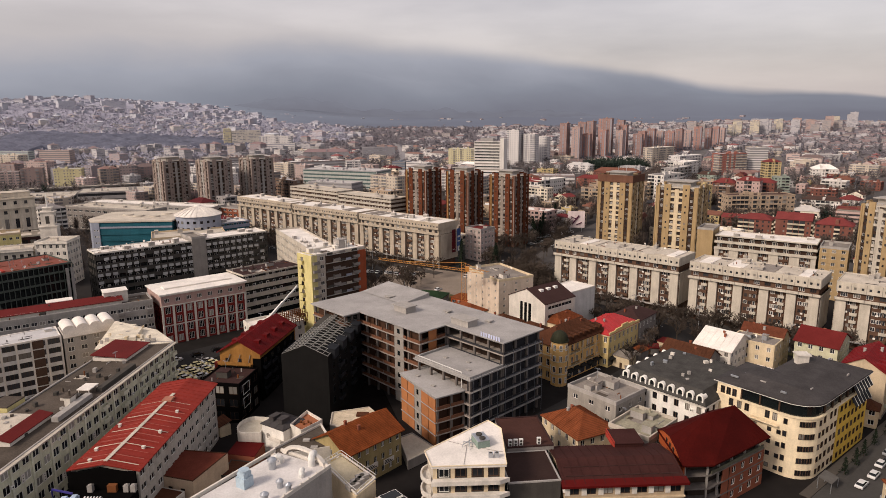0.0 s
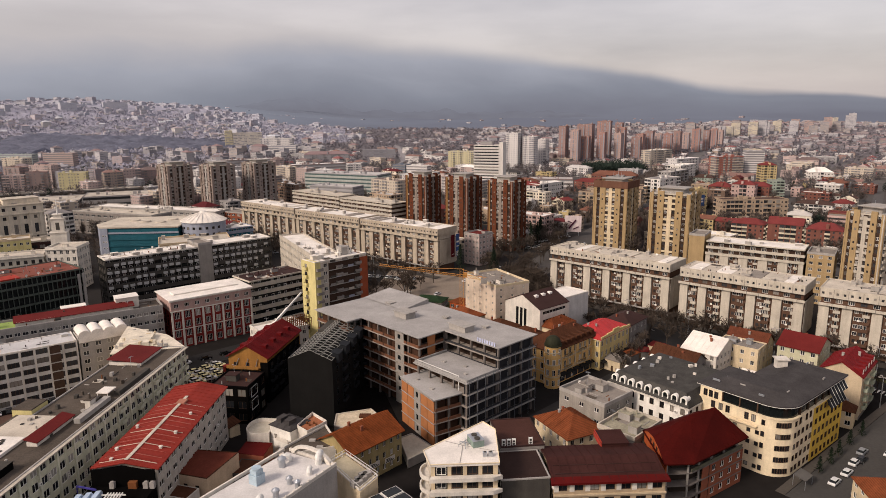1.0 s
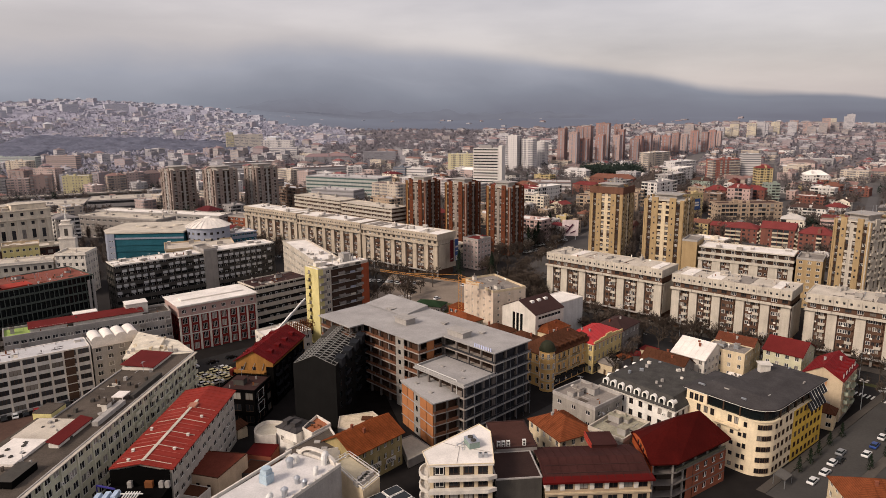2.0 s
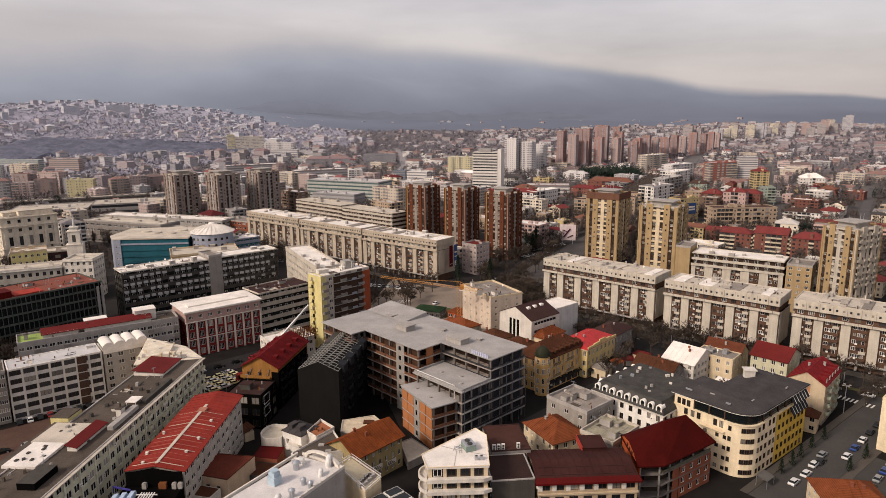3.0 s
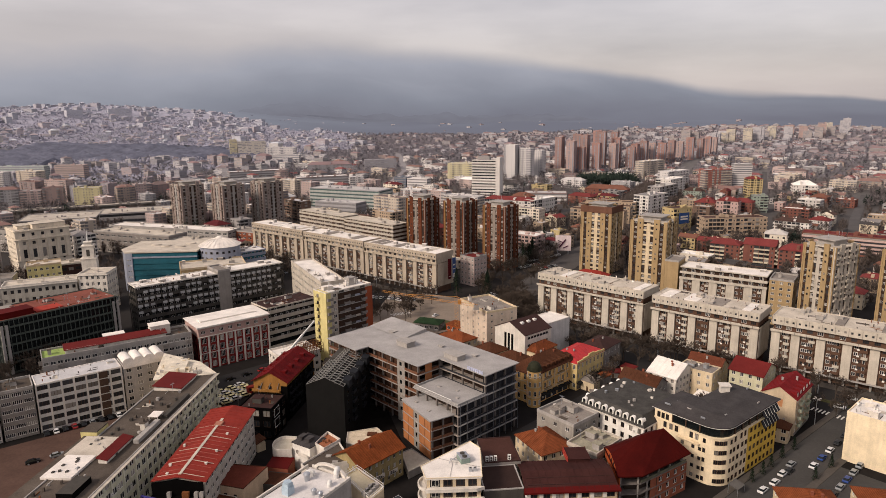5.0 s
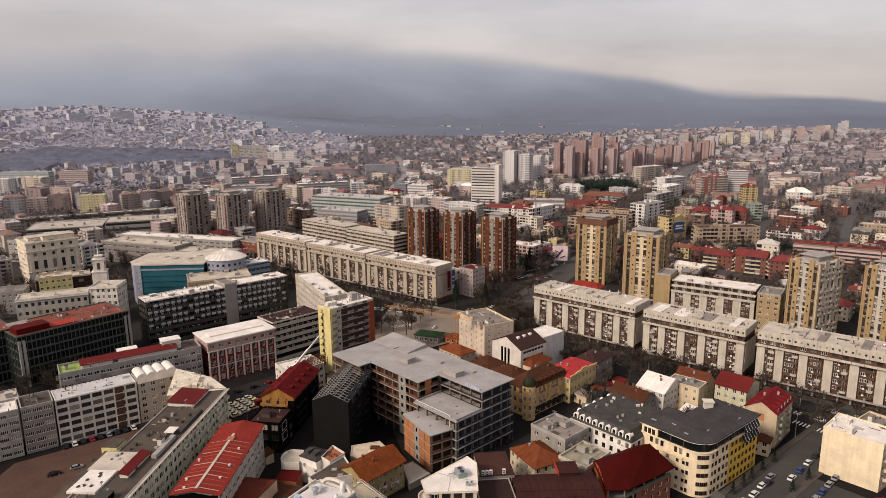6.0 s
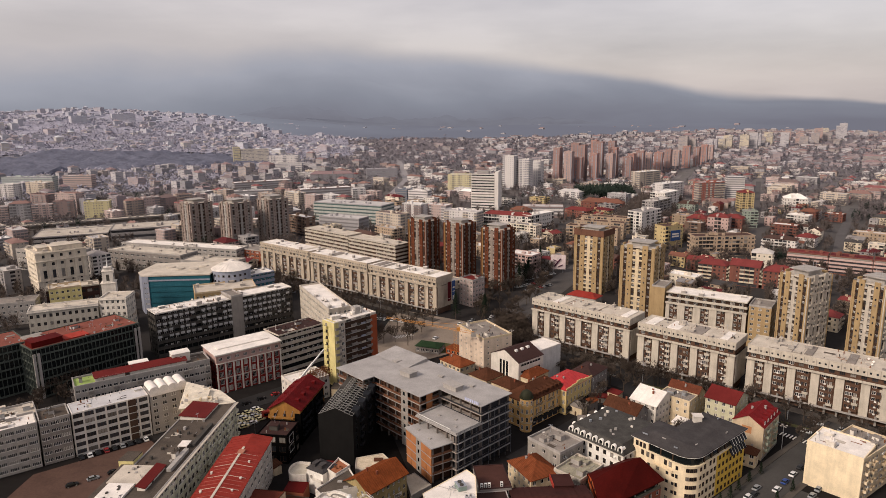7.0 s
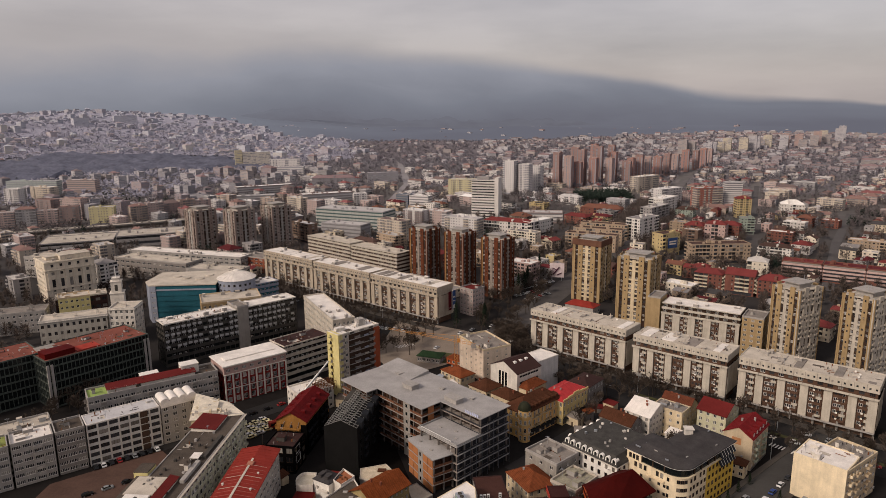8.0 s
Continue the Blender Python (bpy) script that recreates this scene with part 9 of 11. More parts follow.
for x, y in [(-77, 196), (-96, 214), (-60, 238), (20, 300), (40, 296), (-20, 320), (60, 282), (80, 265), (100, 247), (125, 226), (150, 205), (135, 180), (-40, 358), (-70, 385), (-100, 412)]:
    if lp_first is None:
        th = thing("street_lamp", "tall grey street lamp with a ring of lights", "street lamp", pose(x, y, 0), "street lamps")
        s = Shape()
        s.tube(0, 0, 0, 10, 0.14, 0.08, 8)
        part("pole", s, steel, th)
        for a in range(0, 360, 90):
            s = Shape()
            s.bar((0, 0, 10), (1.3 * math.cos(radians(a)), 1.3 * math.sin(radians(a)), 10.2), 0.05)
            s.box(1.2 * math.cos(radians(a)) - 0.3, 1.2 * math.sin(radians(a)) - 0.3, 10.1, 1.2 * math.cos(radians(a)) + 0.3, 1.2 * math.sin(radians(a)) + 0.3, 10.3)
            part("lamp_head", s, lightgrey, th)
        lp_first = th
    else:
        copy_thing(lp_first, pose(x, y, 0))

# advertising boards
th = thing("billboard", "white poster board with a pink and dark abstract print", "billboard", pose(96, 470, 0, 0, 0, -12))
s = Shape()
s.box(-6, 0, 3, 6, 0.8, 15)
part("panel", s, mat("pale_poster", (0.62, 0.52, 0.52)), th)
s = Shape()
s.bar((-3, -0.06, 5.5), (2, -0.06, 12), 0.5)
s.bar((0, -0.06, 5), (4, -0.06, 7), 0.35)
s.bar((-4, -0.06, 11), (0, -0.06, 9.5), 0.3)
part("print", s, mat("dark_purple_print", (0.10, 0.03, 0.06)), th)
for x in (-4, 4):
    s = Shape()
    s.tube(x, 0.4, 0, 3, 0.3, 0.3, 8)
    part("post", s, steel, th)
for x_, label_, m_ in ((1.2, "tall dark red banner hung on the end wall of the block", mat("dark_red_cloth", (0.11, 0.012, 0.016), 0.8)), (5.6, "tall blue poster with pale bars hung on the end wall", blue)):
    th = thing("banner", label_, "banner", pose(3.5, 360.5, 0, 0, 0, 50.4) @ Matrix.Translation((x_, 0, 0)), "wall banners")
    s = Shape()
    s.box(0, -0.5, 8.5, 3.2, -0.37, 21.5)
    panel_ = part("panel", s, m_, th)
    for z0_, z1_ in ((8.7, 11.5), (14.0, 14.6), (16.4, 17.4)) if x_ > 3 else ((10.0, 10.3),):
        s = Shape()
        s.box(0.5, -0.53, z0_, 2.7, -0.5, z1_)
        part("bar", s, white, panel_)


# ---- trees ----
def bare_tree(h, seed):
    rng = random.Random(seed)
    trunk, twig = Shape(), Shape()

    def limb(p, d, L, r, depth):
        q = p + d * L
        sh = trunk if depth < 2 else twig
        if depth >= 4:      # the finest twigs are flat slivers
            e = d.orthogonal().normalized() * max(0.085, r * 2.0)
            sh.poly([tuple(p - e), tuple(p + e), tuple(q)])
            return
        sx = d.orthogonal().normalized()
        sy = d.cross(sx)
        k = len(sh.v)
        n = 5 if depth < 2 else 3
        for c, rr in ((p, r), (q, r * 0.62)):
            for i in range(n):
                a = 2 * math.pi * i / n
                sh.v.append(tuple(c + (sx * math.cos(a) + sy * math.sin(a)) * rr))
        for i in range(n):
            j = (i + 1) % n
            sh.f.append((k + i, k + j, k + n + j, k + n + i))
            sh.m.append(0)
        for i in range((6, 5, 5, 4)[depth]):
            nd = (d * rng.uniform(0.5, 0.9) + Vector((rng.uniform(-1, 1), rng.uniform(-1, 1), rng.uniform(-0.1, 0.7))) * 0.75).normalized()
            limb(p + d * L * rng.uniform(0.55, 1.0), nd, L * rng.uniform(0.5, 0.75), max(0.036, r * 0.55), depth + 1)

    limb(Vector((0, 0, -0.1)), Vector((0, 0, 1)), h * 0.36, h * 0.016, 0)
    return trunk, twig


def conifer(h, seed):
    rng = random.Random(seed)
    trunk, crown = Shape(), Shape()
    trunk.tube(0, 0, -0.1, h * 0.95, 0.22, 0.04, 6)
    for i in range(230):
        u = rng.random() ** 0.8
        z, r = h * (0.1 + 0.9 * u), h * 0.24 * (1 - u) + 0.15
        a, rr = rng.uniform(0, 6.28), r * math.sqrt(rng.random())
        x, y, k = rr * math.cos(a), rr * math.sin(a), rng.uniform(0.3, 0.7)
        d = Vector((math.cos(a), math.sin(a), -0.35)) * k * 1.5
        e = Vector((-math.sin(a), math.cos(a), 0.1)) * k * 0.6
        c = Vector((x, y, z))
        crown.poly([tuple(c - e), tuple(c + d), tuple(c + e), tuple(c + Vector((0, 0, k)) - d * 0.2)])
    return trunk, crown


TREES = []
GROVE_SHAPES = []
for i in range(3):
    t_, c_ = bare_tree(10 + i * 1.5, 60 + i)
    GROVE_SHAPES.append((t_, c_))
    th = thing("tree", "bare winter street tree with fine grey-brown twigs", "tree", pose(0, 0, 0), "bare street trees")
    part("trunk", t_, bark, th)
    part("crown", c_, bark, th, "leafless twigs")
    TREES.append(th)
for i in range(2):
    t_, c_ = conifer(11 + 4 * i, 70 + i)
    th = thing("conifer", "dark green evergreen conifer beside the street", "tree", pose(0, 0, 0), "conifers")
    part("trunk", t_, bark, th)
    part("crown", c_, needle, th, "dark needle crown")
    TREES.append(th)
# grove of bare trees along the avenue, too dense to tell apart
rng = random.Random(31)
grove = Shape()
for i in range(46):
    if i < 30:
        x, y = rng.uniform(34, 50), rng.uniform(303, 345)
    else:
        x, y = 44 + rng.uniform(-5, 5) + (i - 30) * 2.6, 352 + (i - 30) * 5.5 + rng.uniform(-3, 3)
    if not clear_of(x, y, 0.8):
        continue
    m = pose(x, y, 0, 0, 0, rng.uniform(0, 360)) @ Matrix.Scale(rng.uniform(0.9, 1.3), 4)
    for sh in GROVE_SHAPES[i % len(GROVE_SHAPES)]:
        grove.join(sh, m)
solid("tree_grove", grove, bark, "dense grove of bare brown trees beside the avenue", "trees", kind="stuff")
rng = random.Random(77)
where = []
for i in range(64):
    d = i * 3.4
    where.append((-163 + d * 0.76 - 2.6 - (i % 2) * 9, 476 - d * 0.65 - 3 - (i % 2) * 10, rng.choice([0, 1, 2])))
for i in range(76):
    d = i * 3.5
    where.append((44 + d * 0.755 - 5.0 - (i % 2) * 12, 309 - d * 0.656 - 6.0 - (i % 2) * 14, rng.choice([0, 1, 2])))
for i in range(70):
    d_ = rng.uniform(0, 150)
    where.append((18 + d_ * 0.42 + rng.uniform(-12, 12), 345 + d_ + rng.uniform(-8, 8), rng.choice([0, 1, 2, 1, 0, 2, 1, 4])))
for i in range(30):
    where.append((rng.uniform(38, 52), rng.uniform(300, 330), rng.choice([0, 1, 2])))
for i in range(16):
    where.append((rng.uniform(60, 100), rng.uniform(222, 262), rng.choice([0, 1, 2])))
for i in range(10):
    where.append((rng.uniform(-38, -15), rng.uniform(296, 318), rng.choice([0, 1, 2])))
for i in range(14):
    where.append((-186 + rng.uniform(-8, 30), 215 + rng.uniform(-8, 30), rng.choice([0, 1, 2])))
for i in range(8):
    where.append((rng.uniform(96, 110), rng.uniform(180, 190), rng.choice([0, 1])))
for i in range(46):
    d = rng.uniform(0, 255)
    where.append((42 + d * 0.755 - rng.choice((7.5, 9.0, 17.5, 19.0)) * 0.656 + rng.uniform(-1, 1), 311 - d * 0.656 - rng.choice((7.5, 9.0, 17.5, 19.0)) * 0.755, rng.choice([0, 1, 2])))
for x_, y_ in ((66, 214), (70, 218), (63, 208), (104, 214), (108, 210), (111, 206), (127, 196), (131, 191), (62, 232), (66, 228), (-70, 204), (-58, 246), (-52, 252), (-104, 188)):
    where.append((x_, y_, rng.choice([0, 1])))
used = set()


for x, y, c in where:
    if not clear_of(x, y, 1.0):
        continue
    m = pose(x, y, 0, 0, 0, rng.uniform(0, 360)) @ Matrix.Scale(rng.uniform(0.9, 1.3), 4)
    if c not in used:
        used.add(c)
        TREES[c].matrix_basis = m
    else:
        k = copy_thing(TREES[c], m)
        k.matrix_basis = m
# small clipped evergreens along the side street
for x, y in ((111.8, 157.2), (101.0, 147.6), (115.4, 144.3), (124.3, 151.1), (105.5, 151.6), (118.5, 162.5), (95.6, 143.2)):
    copy_thing(TREES[3], pose(x, y, 0.03, 0, 0, x * 40) @ Matrix.Scale(0.42, 4))
for c in range(5):
    if c not in used:
        TREES[c].matrix_basis = pose(30 + 3 * c, 410 + 5 * c, 0)


# ---- the town beyond ----
WALL_NAMES = ("white", "cream", "grey", "tan", "brick-red", "yellow", "pale green", "pink", "ivory", "brown")
ROOF_NAMES = ("orange tiled", "brown tiled", "red", "grey", "pale", "dark", "bright white", "maroon")
WALLS = [mat("distant_wall_" + n_.replace("-", "_").replace(" ", "_"), c_, 0.9, 0.2, 0.1, 1.5, 0.3, island=0.16) for n_, c_ in zip(WALL_NAMES, (
    (0.56, 0.53, 0.50), (0.50, 0.43, 0.33), (0.27, 0.255, 0.25), (0.34, 0.26, 0.19), (0.20, 0.085, 0.066), (0.43, 0.34, 0.18), (0.25, 0.29, 0.25), (0.40, 0.29, 0.265), (0.60, 0.54, 0.45), (0.19, 0.13, 0.10)))]
ROOFS = [mat("distant_roof_" + n_.replace(" ", "_"), c_, 0.85, 0.35, 0.12, 1.5, 0.0, island=0.15) for n_, c_ in zip(ROOF_NAMES, (
    (0.19, 0.085, 0.06), (0.105, 0.064, 0.054), (0.20, 0.046, 0.044), (0.23, 0.215, 0.21), (0.46, 0.43, 0.40), (0.075, 0.07, 0.07), (0.70, 0.67, 0.63), (0.14, 0.03, 0.034)))]
# quarters half a mile off and beyond: winter mist put into the base colours
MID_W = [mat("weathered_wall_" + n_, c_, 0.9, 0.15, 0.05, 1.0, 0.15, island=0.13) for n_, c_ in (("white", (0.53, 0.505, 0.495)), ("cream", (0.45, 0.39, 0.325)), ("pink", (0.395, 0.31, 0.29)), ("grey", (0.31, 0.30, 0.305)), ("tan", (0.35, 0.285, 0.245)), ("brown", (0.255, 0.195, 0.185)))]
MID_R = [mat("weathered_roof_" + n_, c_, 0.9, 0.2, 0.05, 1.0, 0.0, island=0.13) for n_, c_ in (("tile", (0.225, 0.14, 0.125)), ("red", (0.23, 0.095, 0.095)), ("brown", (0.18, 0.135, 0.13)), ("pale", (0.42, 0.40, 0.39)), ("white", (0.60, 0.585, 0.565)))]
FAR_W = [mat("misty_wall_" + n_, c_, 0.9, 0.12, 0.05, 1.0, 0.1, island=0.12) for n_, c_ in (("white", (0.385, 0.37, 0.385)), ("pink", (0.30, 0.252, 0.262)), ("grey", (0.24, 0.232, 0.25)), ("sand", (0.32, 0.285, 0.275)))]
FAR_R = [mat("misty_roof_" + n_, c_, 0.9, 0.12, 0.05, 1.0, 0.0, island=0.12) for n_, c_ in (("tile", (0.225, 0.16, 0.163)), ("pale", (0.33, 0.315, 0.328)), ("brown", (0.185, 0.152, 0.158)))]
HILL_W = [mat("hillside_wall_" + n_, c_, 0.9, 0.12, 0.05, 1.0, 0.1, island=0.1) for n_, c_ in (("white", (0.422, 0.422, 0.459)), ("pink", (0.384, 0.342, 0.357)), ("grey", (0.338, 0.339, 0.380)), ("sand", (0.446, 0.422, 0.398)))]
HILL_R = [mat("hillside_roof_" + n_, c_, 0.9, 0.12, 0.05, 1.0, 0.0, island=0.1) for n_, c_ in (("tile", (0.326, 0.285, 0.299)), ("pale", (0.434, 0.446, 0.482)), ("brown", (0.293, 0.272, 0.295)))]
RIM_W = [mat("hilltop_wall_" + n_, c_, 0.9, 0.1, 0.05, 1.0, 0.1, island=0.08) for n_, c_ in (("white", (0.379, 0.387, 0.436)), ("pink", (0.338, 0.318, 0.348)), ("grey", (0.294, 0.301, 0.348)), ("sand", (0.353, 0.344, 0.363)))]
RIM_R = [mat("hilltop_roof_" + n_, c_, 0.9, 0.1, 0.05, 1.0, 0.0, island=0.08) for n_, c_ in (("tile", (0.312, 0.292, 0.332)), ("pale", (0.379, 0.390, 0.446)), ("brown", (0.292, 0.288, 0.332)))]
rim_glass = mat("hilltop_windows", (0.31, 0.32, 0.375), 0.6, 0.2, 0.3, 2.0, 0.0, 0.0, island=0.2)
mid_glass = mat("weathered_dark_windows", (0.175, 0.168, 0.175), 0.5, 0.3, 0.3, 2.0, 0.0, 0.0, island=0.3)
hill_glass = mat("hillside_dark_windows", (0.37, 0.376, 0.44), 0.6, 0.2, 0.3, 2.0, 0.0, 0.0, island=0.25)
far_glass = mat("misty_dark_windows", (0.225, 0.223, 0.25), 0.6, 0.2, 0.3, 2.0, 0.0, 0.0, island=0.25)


def block_shapes(w, d, h, st, kind, rng, style="flats", fine=True):
    """A house round its centre, as shapes of wall, window, balcony and roof. style: flats (windows and loggia columns), bands (ribbon windows), ribs (upright strips)."""
    wall, win, bal, roof = Shape(), Shape(), Shape(), Shape()
    wall.box(-w / 2, -d / 2, -3, w / 2, d / 2, h)
    hs = h / st
    for side, L, D in ((0, w, d), (90, d, w), (270, d, w)):
        m = pose(0, 0, 0, 0, 0, side)

        def pane(x0, x1, z0, z1, out=0.06):
            win.poly([tuple(m @ Vector(p)) for p in ((x0, -D / 2 - out, z0), (x1, -D / 2 - out, z0), (x1, -D / 2 - out, z1), (x0, -D / 2 - out, z1))])

        def ledge(x0, x1, z, up, out):
            b = Shape()
            b.box(x0, -D / 2 - out, z, x1, -D / 2, z + up)
            bal.join(b, m)

        n = max(2, int(L / 3.3))
        bw = L / n
        if style == "bands":
            for f in range(st):
                pane(-L / 2 + 0.5, L / 2 - 0.5, f * hs + 0.5 * hs, f * hs + 0.88 * hs)
                if fine and f:
                    ledge(-L / 2 - 0.1, L / 2 + 0.1, f * hs - 0.1, 0.5 * hs, 0.35)
            continue
        if style == "ribs":
            for i in range(n):
                x = -L / 2 + (i + 0.5) * bw
                if i % 2:
                    pane(x - bw * 0.3, x + bw * 0.3, 2, h - rng.uniform(0.5, 4))
                else:
                    for f in range(1, st, 1 if fine else 2):
                        pane(x - 0.55, x + 0.55, f * hs + 0.9, f * hs + 2.2)
                if fine and i % 3 == 1:
                    for f in range(1, st, 2):
                        ledge(x - bw * 0.34, x + bw * 0.34, f * hs, 1.0, 0.8)
            continue
        loggias = [rng.random() < (0.42 if st > 3 else 0.15) for _ in range(n)]
        blanks = [rng.random() < 0.13 for _ in range(n)]
        shop = st > 3 and side == 0
        for f in range(st):
            z = f * hs
            if f == 0 and shop and fine:
                pane(-L * 0.44, L * 0.44, 0.4, 2.7)
                continue
            if not fine:
                i = 0
                while i < n:
                    k = rng.choice((1, 1, 2, 2, 3))
                    if rng.random() < 0.72:
                        pane(-L / 2 + i * bw + 0.7, -L / 2 + min(n, i + k) * bw - 0.5, z + 0.85, z + 2.2, 0.1)
                    i += k
                continue
            for i in range(n):
                x = -L / 2 + (i + 0.5) * bw
                if loggias[i] and f:
                    pane(x - bw * 0.44, x + bw * 0.44, z + 0.3, z + hs - 0.35)
                    ledge(x - bw * 0.46, x + bw * 0.46, z - 0.1, 1.05, rng.choice((0.9, 0.9, 1.2)))
                elif not blanks[i]:
                    hw = 0.5 if (i * 7 + side) % 3 else 0.85
                    pane(x - hw, x + hw, z + 0.95, z + 2.25)
    o = 0.5
    if kind == "flat":
        t = 0.3
        for x0, y0, x1, y1 in ((-w / 2 - 0.2, -d / 2 - 0.2, w / 2 + 0.2, -d / 2 + t), (-w / 2 - 0.2, d / 2 - t, w / 2 + 0.2, d / 2 + 0.2), (-w / 2 - 0.2, -d / 2 + t, -w / 2 + t, d / 2 - t), (w / 2 - t, -d / 2 + t, w / 2 + 0.2, d / 2 - t)):
            wall.box(x0, y0, h, x1, y1, h + 0.7)
        roof.box(-w / 2 + t, -d / 2 + t, h, w / 2 - t, d / 2 - t, h + 0.15)
        for i in range(1 + int(w / 14)):
            x, y, q = rng.uniform(-0.4, 0.3) * w, rng.uniform(-0.3, 0.1) * d, rng.uniform(1.5, 3.5)
            wall.box(x, y, h + 0.15, x + q, y + q * 0.9, h + rng.uniform(1.4, 3.0))
            if fine:
                x, y = rng.uniform(-0.45, 0.42) * w, rng.uniform(-0.4, 0.35) * d
                roof.box(x, y, h + 0.15, x + rng.uniform(0.6, 1.4), y + 1.0, h + rng.uniform(0.8, 1.6))
    else:
        r = min(w, d) * rng.uniform(0.2, 0.3)
        k = min(w, d) / 2 * 0.9 if kind == "hip" else -o
        e = [(-w / 2 - o, -d / 2 - o), (w / 2 + o, -d / 2 - o), (w / 2 + o, d / 2 + o), (-w / 2 - o, d / 2 + o)]
        A_, B_ = ((-w / 2 + k, 0), (w / 2 - k, 0)) if w >= d else ((0, -d / 2 + k), (0, d / 2 - k))
        E3 = [(*p, h + 0.05) for p in e]
        a3, b3 = (*A_, h + r), (*B_, h + r)
        if w >= d:
            quads = [[E3[0], E3[1], b3, a3], [E3[2], E3[3], a3, b3], [E3[1], E3[2], b3], [E3[3], E3[0], a3]]
        else:
            quads = [[E3[1], E3[2], b3, a3], [E3[3], E3[0], a3, b3], [E3[0], E3[1], a3], [E3[2], E3[3], b3]]
        for q in quads:
            (roof if len(q) == 4 or kind == "hip" else wall).poly(q)
        for i in range(2 if fine else 1):
            x, y = rng.uniform(-0.3, 0.3) * w, rng.uniform(-0.15, 0.15) * d
            wall.box(x, y, h, x + 0.8, y + 0.7, h + r + rng.uniform(0.2, 1.0))
        if fine and rng.random() < 0.5:
            x = rng.uniform(-0.25, 0.25) * w
            wall.box(x - 0.9, -d / 2 + 0.6, h, x + 0.9, -d * 0.1, h + r * 0.8)
    return wall, win, bal, roof


def block_thing(name, label, category, m, w, d, h, st, kind, wallm, roofm, seed, style="flats", glassm=None, group="", trim=None, fine=True):
    """A house of the middle distance as a thing with its wall, windows, balconies and roof."""
    wall, win, bal, roof = block_shapes(w, d, h, st, kind, random.Random(seed), style, fine)
    th = thing(name, label, category, m, group)
    part("wall", wall, wallm, th)
    tagged(part("window", win, glassm or glass_far, th), kind="stuff")
    if bal.v:
        tagged(part("balcony", bal, trim or wallm, th), kind="stuff")
    part("roof", roof, roofm, th)
    return th


def landmark(name, label, category, A, B, d, h, st, wallm, roofm, kind="flat", style="flats", glassm=None, trim=None, group="", fine=True):
    """A block whose front runs from A to B."""
    dx, dy = B[0] - A[0], B[1] - A[1]
    w, a = math.hypot(dx, dy), math.atan2(dy, dx)
    cx, cy = (A[0] + B[0]) / 2 - math.sin(a) * d / 2, (A[1] + B[1]) / 2 + math.cos(a) * d / 2
    TAKEN.append((cx, cy, w / 2, d / 2, a))
    return block_thing(name, label, category, pose(cx, cy, land(cx, cy), 0, 0, math.degrees(a)), w, d, h, st, kind, wallm, roofm, int(abs(A[0]) + A[1]), style, glassm, group, trim, fine), w


# walls, roofs and windows in colours already paled for the mist
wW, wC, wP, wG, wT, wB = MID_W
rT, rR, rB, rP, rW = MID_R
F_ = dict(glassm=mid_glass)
# hospital and offices before the woods
landmark("slab_block", "long beige hospital slab", "slab block", (-478, 1505), (-418, 1528), 18, 38, 11, mat("misty_sand_wall", (0.52, 0.475, 0.42), 0.9, 0.12), FAR_R[1], glassm=far_glass, fine=False)
landmark("slab_block", "tall yellow end block of the hospital", "slab block", (-494, 1499), (-479, 1504.6), 20, 42, 11, mat("misty_yellow_wall", (0.48, 0.43, 0.30), 0.9, 0.15), FAR_R[1], glassm=far_glass, fine=False)
landmark("slab_block", "white stepped office slab with dark window bands", "slab block", (-396, 1364), (-306, 1368), 22, 19, 5, wW, FAR_R[1], style="bands", glassm=far_glass)
landmark("slab_block", "white upper block with dark windows", "slab block", (-384, 1390), (-318, 1393), 18, 33, 9, wW, FAR_R[1], glassm=far_glass)
landmark("slab_block", "long pale green slab before the woods", "slab block", (-764, 1078), (-675, 1077), 16, 24, 7, mat("misty_pale_green_wall", (0.36, 0.40, 0.38), 0.9, 0.15), FAR_R[1], style="bands", glassm=far_glass)
landmark("slab_block", "pink-brown block with balcony bands", "slab block", (-656, 1075), (-607, 1075), 16, 26, 8, wP, rP, style="bands", **F_)
landmark("slab_block", "white block of flats with balconies", "apartment block", (-683, 949), (-657, 944), 15, 27, 9, wW, rW, **F_)
landmark("slab_block", "cream block of flats with balconies", "apartment block", (-664, 985), (-623, 970), 15, 26, 8, wC, rW, **F_)
landmark("slab_block", "pink block of flats with loggias", "apartment block", (-525, 827), (-492, 818), 15, 28, 9, wP, rT, **F_)
landmark("slab_block", "mauve block of flats with loggias", "apartment block", (-575, 852), (-545, 838), 15, 24, 8, wB, rT, **F_)
landmark("slab_block", "pale yellow block of flats with white balconies", "apartment block", (-455, 768), (-426, 775), 14, 23, 7, mat("weathered_yellow_wall", (0.48, 0.43, 0.26), 0.9, 0.2), rP, trim=wW, **F_)
for i_ in range(5):
    a_, b_ = Vector((-408, 783)).lerp(Vector((-326, 850)), i_ / 5), Vector((-408, 783)).lerp(Vector((-326, 850)), (i_ + 0.97) / 5)
    landmark("row_block", "block of flats in a brown terraced row", "apartment block", a_, b_, 13, 22 + (i_ % 2) * 2, 7, (wT, wP, wB, wT, wP)[i_], (rT, rP, rB, rT, rP)[i_], kind=("hip", "flat", "hip", "flat", "flat")[i_], group="terraced flats", **F_)
